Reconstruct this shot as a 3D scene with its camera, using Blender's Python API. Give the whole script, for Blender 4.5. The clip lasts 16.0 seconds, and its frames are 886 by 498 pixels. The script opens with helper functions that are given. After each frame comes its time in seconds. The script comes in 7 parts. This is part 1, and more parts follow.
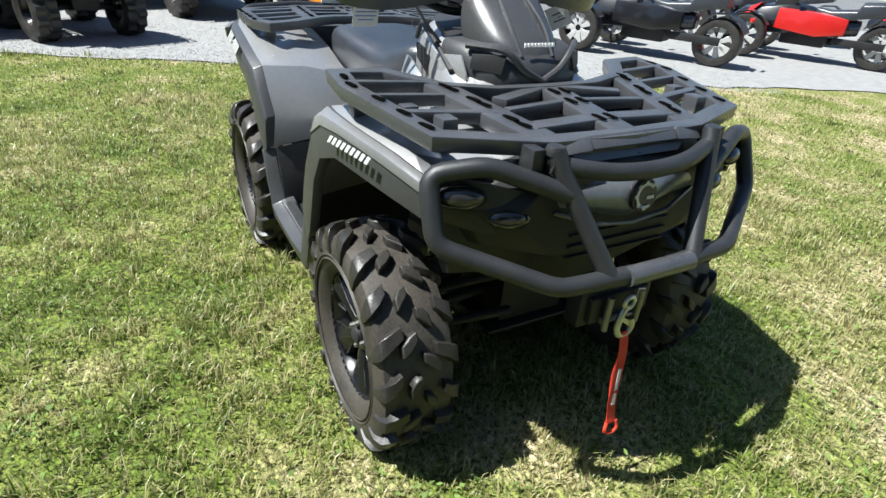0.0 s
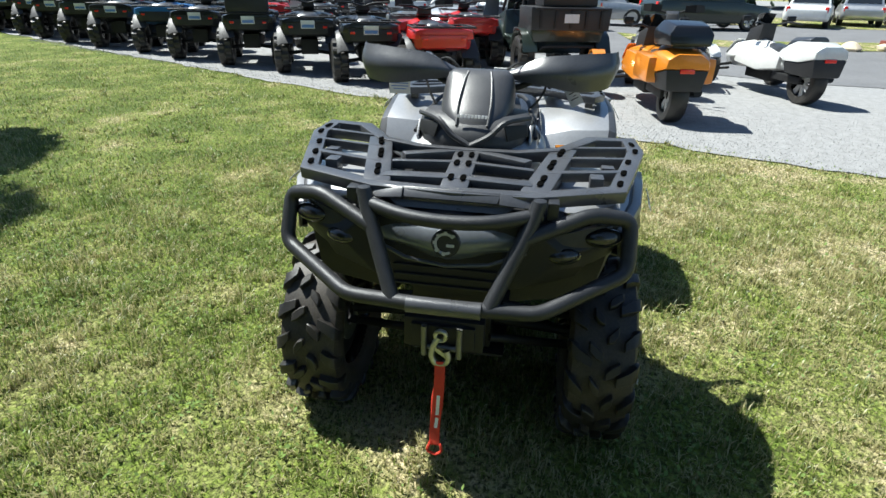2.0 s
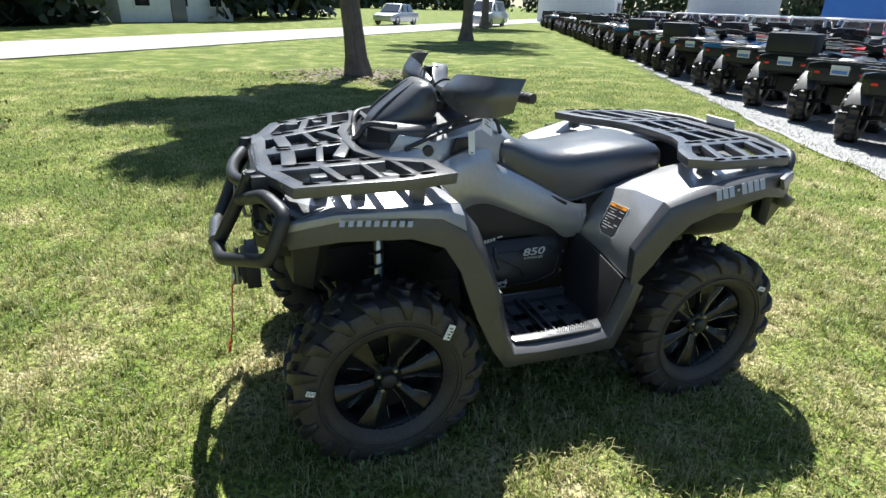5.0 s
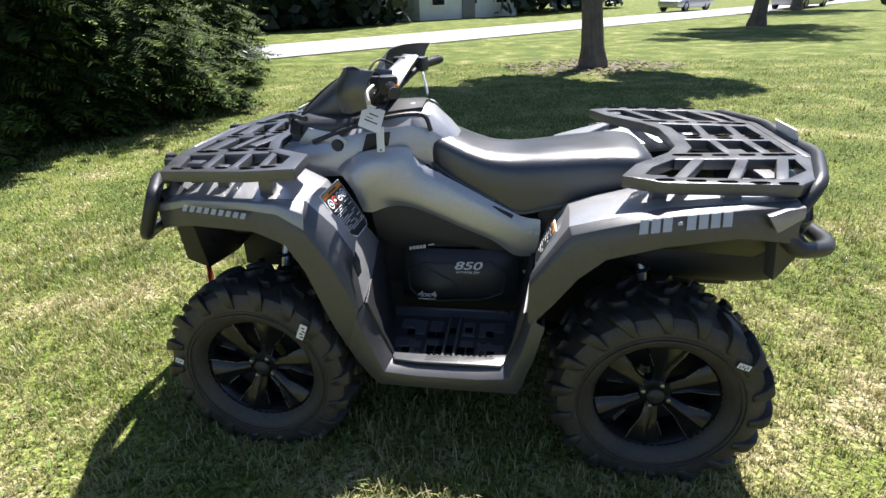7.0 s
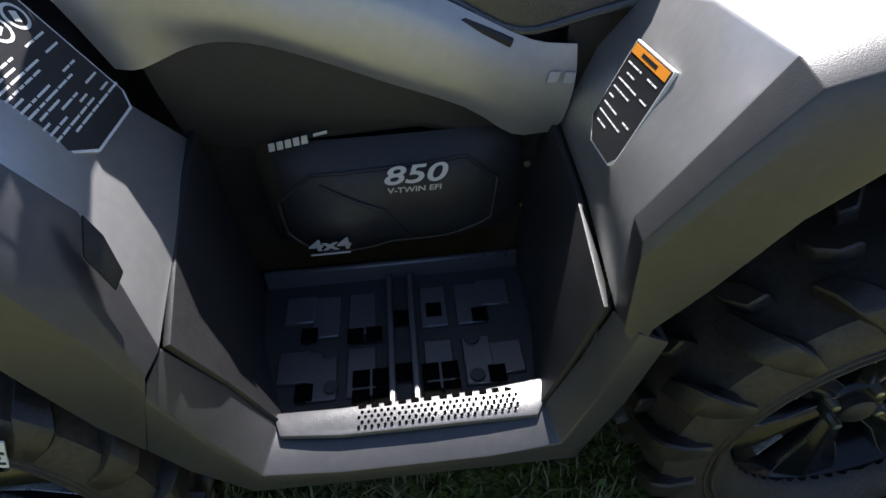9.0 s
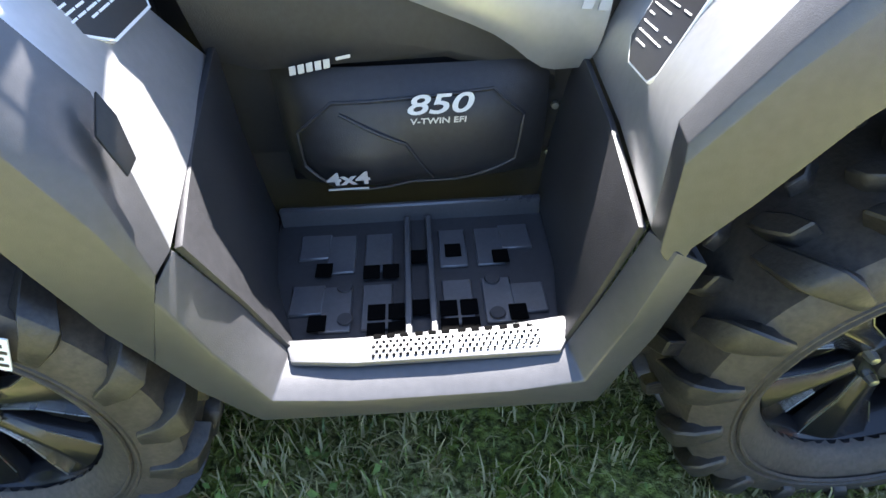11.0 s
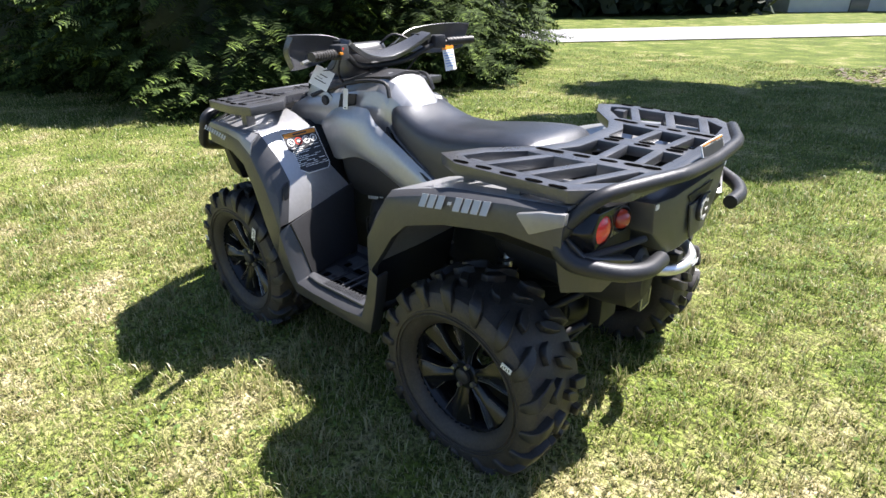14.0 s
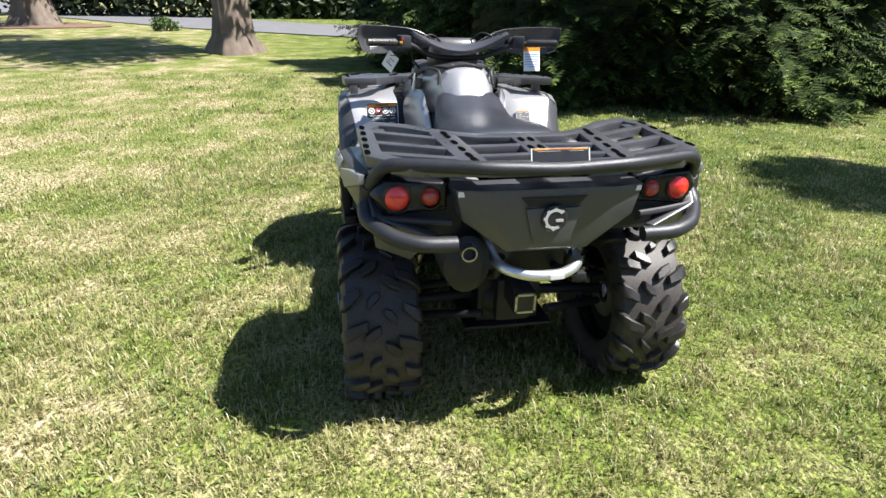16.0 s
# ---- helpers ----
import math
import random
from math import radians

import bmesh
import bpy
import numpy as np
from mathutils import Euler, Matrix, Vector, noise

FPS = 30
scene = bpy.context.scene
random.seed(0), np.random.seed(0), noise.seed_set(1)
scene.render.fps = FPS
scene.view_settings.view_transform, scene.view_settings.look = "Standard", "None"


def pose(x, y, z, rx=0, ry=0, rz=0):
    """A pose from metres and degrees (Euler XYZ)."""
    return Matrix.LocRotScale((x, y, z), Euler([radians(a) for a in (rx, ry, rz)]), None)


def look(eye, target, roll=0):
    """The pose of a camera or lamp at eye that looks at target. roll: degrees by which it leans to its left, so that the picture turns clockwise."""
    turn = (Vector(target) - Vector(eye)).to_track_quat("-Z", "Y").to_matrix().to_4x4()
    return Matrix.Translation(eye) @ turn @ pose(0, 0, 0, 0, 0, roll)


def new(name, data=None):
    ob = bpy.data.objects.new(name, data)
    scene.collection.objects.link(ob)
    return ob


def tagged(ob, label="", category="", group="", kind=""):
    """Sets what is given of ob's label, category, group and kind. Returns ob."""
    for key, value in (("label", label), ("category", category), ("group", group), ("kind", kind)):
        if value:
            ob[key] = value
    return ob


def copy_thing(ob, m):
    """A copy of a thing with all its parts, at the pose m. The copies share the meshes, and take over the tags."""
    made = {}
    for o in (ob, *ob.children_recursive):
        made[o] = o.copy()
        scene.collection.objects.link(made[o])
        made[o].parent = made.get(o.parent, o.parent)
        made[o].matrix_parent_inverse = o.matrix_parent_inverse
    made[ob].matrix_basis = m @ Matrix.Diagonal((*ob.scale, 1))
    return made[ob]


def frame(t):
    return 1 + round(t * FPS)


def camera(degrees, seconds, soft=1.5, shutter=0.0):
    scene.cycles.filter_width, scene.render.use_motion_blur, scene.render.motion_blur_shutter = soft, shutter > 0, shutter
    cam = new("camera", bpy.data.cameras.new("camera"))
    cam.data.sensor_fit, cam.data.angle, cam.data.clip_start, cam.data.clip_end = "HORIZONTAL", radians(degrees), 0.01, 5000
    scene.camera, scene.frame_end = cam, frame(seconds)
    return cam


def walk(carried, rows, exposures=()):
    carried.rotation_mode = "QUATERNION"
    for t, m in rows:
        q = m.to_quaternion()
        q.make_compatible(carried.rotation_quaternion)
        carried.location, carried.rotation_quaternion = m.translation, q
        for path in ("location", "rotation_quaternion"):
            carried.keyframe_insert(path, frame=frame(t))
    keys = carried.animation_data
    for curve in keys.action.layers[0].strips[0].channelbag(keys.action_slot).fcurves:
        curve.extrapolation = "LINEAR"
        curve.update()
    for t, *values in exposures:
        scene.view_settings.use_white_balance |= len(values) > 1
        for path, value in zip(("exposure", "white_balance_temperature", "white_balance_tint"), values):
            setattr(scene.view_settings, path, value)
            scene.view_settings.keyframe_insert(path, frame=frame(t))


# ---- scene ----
cam = camera(76.7, 16.0)
PATH = [
    (0, (1.885, -0.994, 1.328), (0.376, -0.123, 0.346), 4.4),
    (0.5, (2.146, -0.816, 1.397), (0.489, -0.164, 0.487), 3.3),
    (1, (2.34, -0.524, 1.46), (0.572, -0.191, 0.586), 3.5),
    (1.5, (2.395, -0.174, 1.486), (0.599, -0.153, 0.608), 2.2),
    (2, (2.437, 0.224, 1.478), (0.658, -0.076, 0.616), 1.4),
    (2.5, (2.366, 0.591, 1.481), (0.695, -0.016, 0.567), 0.7),
    (3, (2.186, 1.007, 1.475), (0.639, 0.087, 0.604), -0.0),
    (3.5, (1.996, 1.358, 1.472), (0.626, 0.176, 0.619), -0.3),
    (4, (1.68, 1.665, 1.474), (0.575, 0.21, 0.659), -0.0),
    (4.2, (1.56, 1.765, 1.461), (0.54, 0.247, 0.652), 0.8),
    (6.3, (0.177, 2.226, 1.465), (0.148, 0.399, 0.652), -1.0),
    (6.5, (0.062, 2.196, 1.46), (0.102, 0.376, 0.631), -1.5),
    (7, (-0.223, 2.033, 1.448), (0.055, 0.234, 0.618), -1.8),
    (7.5, (-0.243, 1.86, 1.403), (0.063, 0.08, 0.543), -3.8),
    (8, (-0.153, 1.513, 1.301), (-0.035, -0.229, 0.326), -2.1),
    (8.5, (-0.09, 1.262, 1.19), (-0.086, -0.394, 0.069), -2.7),
    (9, (-0.027, 0.969, 1.043), (-0.119, -0.527, -0.282), -3.1),
    (9.5, (0.036, 0.823, 0.911), (-0.177, -0.474, -0.597), 1.3),
    (9.7, (0.049, 0.784, 0.867), (-0.175, -0.46, -0.683), 1.8),
    (11.8, (-0.175, 1.29, 1.154), (0.082, -0.297, -0.037), -2.1),
    (12, (-0.274, 1.367, 1.224), (0.085, -0.205, 0.041), -1.8),
    (12.5, (-0.562, 1.526, 1.325), (0.037, -0.056, 0.259), -3.0),
    (13, (-0.898, 1.681, 1.416), (-0.12, 0.103, 0.463), -2.6),
    (13.5, (-1.222, 1.762, 1.438), (-0.254, 0.294, 0.486), -2.6),
    (14, (-1.574, 1.669, 1.416), (-0.358, 0.328, 0.566), -0.7),
    (14.5, (-1.859, 1.495, 1.406), (-0.439, 0.335, 0.608), -0.4),
    (15, (-2.131, 1.207, 1.412), (-0.508, 0.337, 0.631), 0.7),
    (15.5, (-2.337, 0.915, 1.423), (-0.61, 0.308, 0.616), 1.2),
    (16, (-2.521, 0.601, 1.386), (-0.731, 0.252, 0.565), 1.3),
]
EXPOSURES = [(t, stops, 6050 if t < 6 else 6200, tint) for t, stops, tint in ((0, 1.25, 5), (1, 1.15, 3), (2.5, 1.15, 3), (4.2, 1.4, 4), (6.3, 1.5, 13), (8, 1.5, 14), (9, 1.45, 14), (9.6, 2.3, 14), (10.7, 3.2, 14), (11.8, 4.2, 14), (12.0, 4.15, 14), (12.5, 3.35, 14), (13, 2.45, 15), (14, 1.7, 15), (16, 1.45, 12))]
walk(cam, [(t, look(eye, target, roll)) for t, eye, target, roll in PATH], EXPOSURES)

# ---- world, sun ----
SUN = Vector((-0.19, -0.59, 1.0)).normalized()          # towards the sun
world = bpy.data.worlds.new("sky")
scene.world = world
world.use_nodes = True
wn = world.node_tree
sky = wn.nodes.new("ShaderNodeTexSky")
sky.sky_type = "NISHITA"
sky.sun_disc = False
sky.sun_elevation = math.asin(SUN.z)
sky.sun_rotation = math.atan2(SUN.x, SUN.y)
sky.air_density, sky.dust_density, sky.ozone_density = 1.0, 0.5, 2.5
wn.nodes["Background"].inputs[1].default_value = 0.056
wn.links.new(sky.outputs[0], wn.nodes["Background"].inputs[0])
sun_data = bpy.data.lights.new("sun", "SUN")
sun_data.energy, sun_data.angle, sun_data.color = 5.0, radians(0.55), (1.0, 0.95, 0.87)
sun_ob = new("sun", sun_data)
sun_ob.matrix_world = look(SUN * 60, (0, 0, 0))


# ---- mesh building ----
class Geo:
    """Vertices and faces of one mesh; every method adds a closed form to it."""

    def __init__(self):
        self.v, self.f = [], []

    def add(self, verts, faces):
        n = len(self.v)
        self.v += [tuple(p) for p in verts]
        self.f += [tuple(i + n for i in f) for f in faces]
        return self

    def box(self, c, s, rot=None):
        pts = [Vector((sx * s[0] / 2, sy * s[1] / 2, sz * s[2] / 2)) for sx in (-1, 1) for sy in (-1, 1) for sz in (-1, 1)]
        if rot is not None:
            m = Euler([radians(a) for a in rot]).to_matrix()
            pts = [m @ p for p in pts]
        return self.add([p + Vector(c) for p in pts], [(0, 1, 3, 2), (4, 6, 7, 5), (0, 4, 5, 1), (2, 3, 7, 6), (0, 2, 6, 4), (1, 5, 7, 3)])

    def prism(self, pts, off):
        n, off = len(pts), Vector(off)
        a = [Vector(p) for p in pts]
        return self.add(a + [p + off for p in a], [tuple(range(n - 1, -1, -1)), tuple(range(n, 2 * n))] + [(i, (i + 1) % n, n + (i + 1) % n, n + i) for i in range(n)])

    def loft(self, rings, caps=True, closed=True):
        n, faces = len(rings[0]), []
        for r in range(len(rings) - 1):
            for i in range(n if closed else n - 1):
                j = (i + 1) % n
                faces.append((r * n + i, r * n + j, (r + 1) * n + j, (r + 1) * n + i))
        if caps and closed:
            faces.append(tuple(range(n - 1, -1, -1)))
            k = (len(rings) - 1) * n
            faces.append(tuple(range(k, k + n)))
        return self.add([p for r in rings for p in r], faces)

    def tube(self, pts, r, n=12, fillet=0.0, caps=True):
        pts = [Vector(p) for p in pts]
        if fillet:
            out = [pts[0]]
            for a, b, c in zip(pts, pts[1:], pts[2:]):
                u, w = (a - b), (c - b)
                d = min(fillet, u.length * 0.45, w.length * 0.45)
                p, q = b + u.normalized() * d, b + w.normalized() * d
                out += [(1 - k) ** 2 * p + 2 * k * (1 - k) * b + k * k * q for k in (0, 0.25, 0.5, 0.75, 1)]
            pts = out + [pts[-1]]
        rs = r if isinstance(r, (list, tuple)) else [r] * len(pts)
        if len(rs) != len(pts):
            rs = [rs[0] + (rs[-1] - rs[0]) * i / (len(pts) - 1) for i in range(len(pts))]
        rings, side = [], None
        for i, p in enumerate(pts):
            d = ((pts[min(i + 1, len(pts) - 1)] - pts[max(i - 1, 0)])).normalized()
            if side is None:
                side = d.cross(Vector((0, 0, 1)) if abs(d.z) < 0.9 else Vector((1, 0, 0))).normalized()
            side = (side - d * side.dot(d)).normalized()
            up = d.cross(side)
            rings.append([p + (side * math.cos(a) + up * math.sin(a)) * rs[i] for a in [2 * math.pi * k / n for k in range(n)]])
        return self.loft(rings, caps)

    def lathe(self, prof, n=32, c=(0, 0, 0), axis="y"):
        """Turns a profile of (radius, along) round an axis through c."""
        rings, c = [], Vector(c)
        for k in range(n):
            a = 2 * math.pi * k / n
            ca, sa = math.cos(a), math.sin(a)
            if axis == "y":
                rings.append([c + Vector((r * ca, h, r * sa)) for r, h in prof])
            elif axis == "z":
                rings.append([c + Vector((r * ca, r * sa, h)) for r, h in prof])
            else:
                rings.append([c + Vector((h, r * ca, r * sa)) for r, h in prof])
        return self.loft(rings + [rings[0]], caps=False, closed=False)

    def beam(self, p, q, w, h, up=(0, 0, 1)):
        """A bar of width w and depth h below the line from p to q."""
        p, q, up = Vector(p), Vector(q), Vector(up)
        d = (q - p).normalized()
        s = d.cross(up).normalized() * w / 2
        u = s.cross(d).normalized() * h
        if u.dot(up) > 0:
            u = -u
        return self.prism([p + s, p - s, p - s + u, p + s + u], q - p)

    def sheet(self, grid, thick):
        """A shell over rows of points, with thickness to its back."""
        rows, cols = len(grid), len(grid[0])
        g = [[Vector(p) for p in r] for r in grid]
        back = []
        for i in range(rows):
            b = []
            for j in range(cols):
                du = g[min(i + 1, rows - 1)][j] - g[max(i - 1, 0)][j]
                dv = g[i][min(j + 1, cols - 1)] - g[i][max(j - 1, 0)]
                n = du.cross(dv)
                b.append(g[i][j] - (n.normalized() if n.length > 1e-9 else Vector((0, 0, 1))) * thick)
            back.append(b)
        n = rows * cols
        verts = [p for r in g for p in r] + [p for r in back for p in r]
        idx = lambda i, j: i * cols + j
        faces = []
        for i in range(rows - 1):
            for j in range(cols - 1):
                q = (idx(i, j), idx(i, j + 1), idx(i + 1, j + 1), idx(i + 1, j))
                faces += [q, tuple(n + k for k in reversed(q))]
        rim = [idx(0, j) for j in range(cols)] + [idx(i, cols - 1) for i in range(1, rows)] + [idx(rows - 1, j) for j in range(cols - 2, -1, -1)] + [idx(i, 0) for i in range(rows - 2, 0, -1)]
        for a, b in zip(rim, rim[1:] + rim[:1]):
            faces.append((b, a, n + a, n + b))
        return self.add(verts, faces)

    def mirror(self):
        self.v = [(x, -y, z) for x, y, z in self.v]
        self.f = [tuple(reversed(f)) for f in self.f]
        return self

    def move(self, m):
        self.v = [tuple(m @ Vector(p)) for p in self.v]
        return self


def smooth_path(pts, steps=6):
    """A smooth curve through the points."""
    p = [Vector(a) for a in pts]
    p = [2 * p[0] - p[1]] + p + [2 * p[-1] - p[-2]]
    out = []
    for i in range(1, len(p) - 2):
        for k in range(steps):
            t = k / steps
            out.append(0.5 * (2 * p[i] + (p[i + 1] - p[i - 1]) * t + (2 * p[i - 1] - 5 * p[i] + 4 * p[i + 1] - p[i + 2]) * t * t + (3 * p[i] - p[i - 1] - 3 * p[i + 1] + p[i + 2]) * t ** 3))
    return out + [p[-2]]


def smooth_grid(grid, su=4, sv=4):
    rows = [smooth_path(r, sv) for r in grid]
    cols = [smooth_path([r[j] for r in rows], su) for j in range(len(rows[0]))]
    return [[c[i] for c in cols] for i in range(len(cols[0]))]


def mesh_of(name, geo, bevel=0.0, seg=2, angle=30, recalc=True):
    bm = bmesh.new()
    vs = [bm.verts.new(p) for p in geo.v]
    for f in geo.f:
        if len(set(f)) > 2:
            try:
                bm.faces.new([vs[i] for i in f])
            except ValueError:
                pass
    bmesh.ops.remove_doubles(bm, verts=bm.verts, dist=1e-5)
    if recalc:
        bmesh.ops.recalc_face_normals(bm, faces=bm.faces)
    if bevel:
        edges = [e for e in bm.edges if len(e.link_faces) == 2 and e.calc_face_angle(0) > radians(angle)]
        bmesh.ops.bevel(bm, geom=edges, offset=bevel, segments=seg, profile=0.6, affect="EDGES", clamp_overlap=True)
    me = bpy.data.meshes.new(name)
    bm.to_mesh(me)
    bm.free()
    me.polygons.foreach_set("use_smooth", [True] * len(me.polygons))
    me.set_sharp_from_angle(angle=radians(38))
    return me


def part(name, geo, material, parent=None, label="", bevel=0.0, seg=2, angle=30):
    me = geo if isinstance(geo, bpy.types.Mesh) else mesh_of(name, geo, bevel, seg, angle)
    if material and not me.materials:
        me.materials.append(material)
    ob = new(name, me)
    ob.parent = parent
    return tagged(ob, label)


def thing(name, label, category, at=None, group="", kind=""):
    ob = new(name)
    ob.empty_display_size = 0.1
    if at is not None:
        ob.matrix_basis = at
    return tagged(ob, label, category, group, kind)


def text_geo(body, size, m, thick=0.0008, shear=0.0, bold=0.0):
    """Letters of the built-in font as flat solid forms, laid at the pose m (x along the line, z towards the reader)."""
    cu = bpy.data.curves.new("letters", "FONT")
    cu.body, cu.size, cu.extrude, cu.align_x, cu.align_y, cu.shear, cu.offset = body, size, thick, "CENTER", "CENTER", shear, bold
    ob = bpy.data.objects.new("letters", cu)
    scene.collection.objects.link(ob)
    bpy.context.view_layer.update()
    me = bpy.data.meshes.new_from_object(ob.evaluated_get(bpy.context.evaluated_depsgraph_get()))
    me.transform(m)
    bpy.data.objects.remove(ob)
    return me


def plane_pose(o, xdir, zdir):
    """A pose at o with its x along xdir and its z along zdir."""
    z = Vector(zdir).normalized()
    x = Vector(xdir)
    x = (x - z * x.dot(z)).normalized()
    y = z.cross(x)
    m = Matrix((x, y, z)).transposed().to_4x4()
    m.translation = Vector(o)
    return m


# ---- materials ----
def material(name, base, rough=0.5, metal=0.0, vary=0.25, scale=6.0, bump=0.0, bump_scale=200.0, tint=None, coat=0.0, rough_vary=0.1, spec=0.5, object_random=0.0):
    """A surface with variation at two scales: broad blotches and fine grain, and a fine relief."""
    mat = bpy.data.materials.new(name)
    mat.use_nodes = True
    t = mat.node_tree
    b = t.nodes["Principled BSDF"]
    tc = t.nodes.new("ShaderNodeTexCoord")
    n1 = t.nodes.new("ShaderNodeTexNoise")
    n1.inputs["Scale"].default_value, n1.inputs["Detail"].default_value = scale, 6
    n2 = t.nodes.new("ShaderNodeTexNoise")
    n2.inputs["Scale"].default_value, n2.inputs["Detail"].default_value = scale * 14, 3
    t.links.new(tc.outputs["Object"], n1.inputs["Vector"])
    t.links.new(tc.outputs["Object"], n2.inputs["Vector"])
    add = t.nodes.new("ShaderNodeMath")
    add.operation = "ADD"
    t.links.new(n1.outputs["Fac"], add.inputs[0])
    t.links.new(n2.outputs["Fac"], add.inputs[1])
    mr = t.nodes.new("ShaderNodeMapRange")
    mr.inputs[1].default_value, mr.inputs[2].default_value = 0.6, 1.4
    t.links.new(add.outputs[0], mr.inputs[0])
    mix = t.nodes.new("ShaderNodeMix")
    mix.data_type = "RGBA"
    dark = [c * (1 - vary) for c in base]
    light = tint or [min(1, c * (1 + vary)) for c in base]
    mix.inputs[6].default_value, mix.inputs[7].default_value = (*dark, 1), (*light, 1)
    t.links.new(mr.outputs[0], mix.inputs[0])
    last = mix.outputs[2]
    if object_random:
        oi = t.nodes.new("ShaderNodeObjectInfo")
        hv = t.nodes.new("ShaderNodeHueSaturation")
        m2 = t.nodes.new("ShaderNodeMapRange")
        m2.inputs[3].default_value, m2.inputs[4].default_value = 1 - object_random, 1 + object_random
        t.links.new(oi.outputs["Random"], m2.inputs[0])
        t.links.new(m2.outputs[0], hv.inputs["Value"])
        t.links.new(last, hv.inputs["Color"])
        last = hv.outputs[0]
    t.links.new(last, b.inputs["Base Color"])
    rr = t.nodes.new("ShaderNodeMapRange")
    rr.inputs[3].default_value, rr.inputs[4].default_value = max(0.02, rough - rough_vary), min(1, rough + rough_vary)
    t.links.new(n1.outputs["Fac"], rr.inputs[0])
    t.links.new(rr.outputs[0], b.inputs["Roughness"])
    b.inputs["Metallic"].default_value = metal
    b.inputs["Coat Weight"].default_value = coat
    b.inputs["Specular IOR Level"].default_value = spec
    if bump:
        n3 = t.nodes.new("ShaderNodeTexNoise")
        n3.inputs["Scale"].default_value, n3.inputs["Detail"].default_value = bump_scale, 2
        t.links.new(tc.outputs["Object"], n3.inputs["Vector"])
        bp = t.nodes.new("ShaderNodeBump")
        bp.inputs["Strength"].default_value, bp.inputs["Distance"].default_value = bump, 0.002
        t.links.new(n3.outputs["Fac"], bp.inputs["Height"])
        t.links.new(bp.outputs[0], b.inputs["Normal"])
    return mat


PAINT = material("granite_grey_paint", (0.41, 0.41, 0.415), 0.36, 0.60, 0.09, 5, 0.05, 700, coat=0.15, rough_vary=0.08)
FLARE = material("dark_granite_paint", (0.27, 0.27, 0.275), 0.36, 0.50, 0.10, 5, 0.06, 700, coat=0.1, rough_vary=0.08)
DARKPAINT = material("gunmetal_plastic", (0.058, 0.058, 0.061), 0.38, 0.25, 0.16, 6, 0.14, 700, spec=0.8)
PODGREY = material("dark_grey_moulded_plastic", (0.042, 0.042, 0.045), 0.46, 0.05, 0.2, 7, 0.22, 500, spec=0.6)
HOODGREY = material("satin_grey_hood_plastic", (0.055, 0.055, 0.058), 0.36, 0.15, 0.2, 7, 0.18, 500, spec=0.8)
TAILGREY = material("dark_tail_plastic", (0.048, 0.049, 0.053), 0.40, 0.0, 0.2, 7, 0.18, 500, spec=0.9)
BLACK = material("black_plastic", (0.022, 0.022, 0.024), 0.50, 0.0, 0.3, 7, 0.22, 500)
# Near-black for thin solid plates, painting the darkness inside holes.
HOLE_SHADE = material("dark_open_hole", (0.003, 0.003, 0.003), 0.95, 0.0, 0.2, 9, spec=0.0)
RACK = material("rack_plastic", (0.055, 0.056, 0.061), 0.31, 0.0, 0.25, 9, 0.22, 600, spec=1.0)
POWDER = material("powder_coated_steel", (0.035, 0.036, 0.039), 0.42, 0.35, 0.2, 12, 0.25, 900)
VINYL = material("black_seat_vinyl", (0.024, 0.026, 0.032), 0.33, 0.0, 0.3, 8, 0.40, 420, spec=1.0, rough_vary=0.10)
RUBBER = material("tyre_rubber", (0.017, 0.016, 0.015), 0.46, 0.0, 0.35, 14, 0.3, 160, tint=(0.040, 0.036, 0.032))
SIDEWALL = material("dusty_tyre_side_wall", (0.026, 0.023, 0.020), 0.58, 0.0, 0.4, 9, 0.25, 160, tint=(0.068, 0.058, 0.047))
NOSEPAINT = material("blue_grey_paint", (0.16, 0.175, 0.20), 0.30, 0.4, 0.12, 5, 0.05, 900, coat=0.2)
SMOKED = material("smoked_lens", (0.022, 0.022, 0.021), 0.16, 0.0, 0.2, 30, coat=0.35, rough_vary=0.04)
RIM = material("gloss_black_alloy", (0.008, 0.008, 0.009), 0.22, 0.0, 0.2, 8, coat=0.15, rough_vary=0.05, spec=0.35)
MACHINED = material("machined_alloy", (0.55, 0.55, 0.53), 0.3, 1.0, 0.15, 30)
STEEL = material("zinc_steel", (0.45, 0.45, 0.43), 0.35, 0.95, 0.3, 20, 0.1, 300)
ROLLER = material("dull_roller_steel", (0.22, 0.22, 0.20), 0.45, 0.8, 0.3, 20, 0.1, 300)
ALU = material("cast_aluminium", (0.72, 0.73, 0.74), 0.35, 0.85, 0.12, 15, 0.1, 200)
CHASSIS = material("black_frame_steel", (0.015, 0.015, 0.016), 0.55, 0.2, 0.3, 9, 0.1, 300)
SILVER = material("silver_decal", (0.48, 0.48, 0.47), 0.4, 0.2, 0.08, 30)
WHITE = material("white_label", (0.78, 0.78, 0.76), 0.55, 0.0, 0.06, 20)
INK = material("black_label", (0.018, 0.018, 0.02), 0.4, 0.0, 0.15, 20)
ORANGE = material("orange_label", (0.75, 0.27, 0.02), 0.45, 0.0, 0.08, 20)
BLUEINK = material("blue_print", (0.12, 0.25, 0.6), 0.5, 0.0, 0.1, 20)
REDWEB = material("red_webbing", (0.62, 0.045, 0.02), 0.75, 0.0, 0.2, 60, 0.5, 900)
LENSRED = material("red_lens", (0.80, 0.030, 0.018), 0.22, 0.0, 0.12, 40, coat=1.0)
LENSAMB = material("dull_red_lens", (0.42, 0.04, 0.015), 0.15, 0.0, 0.12, 40, coat=1.0)
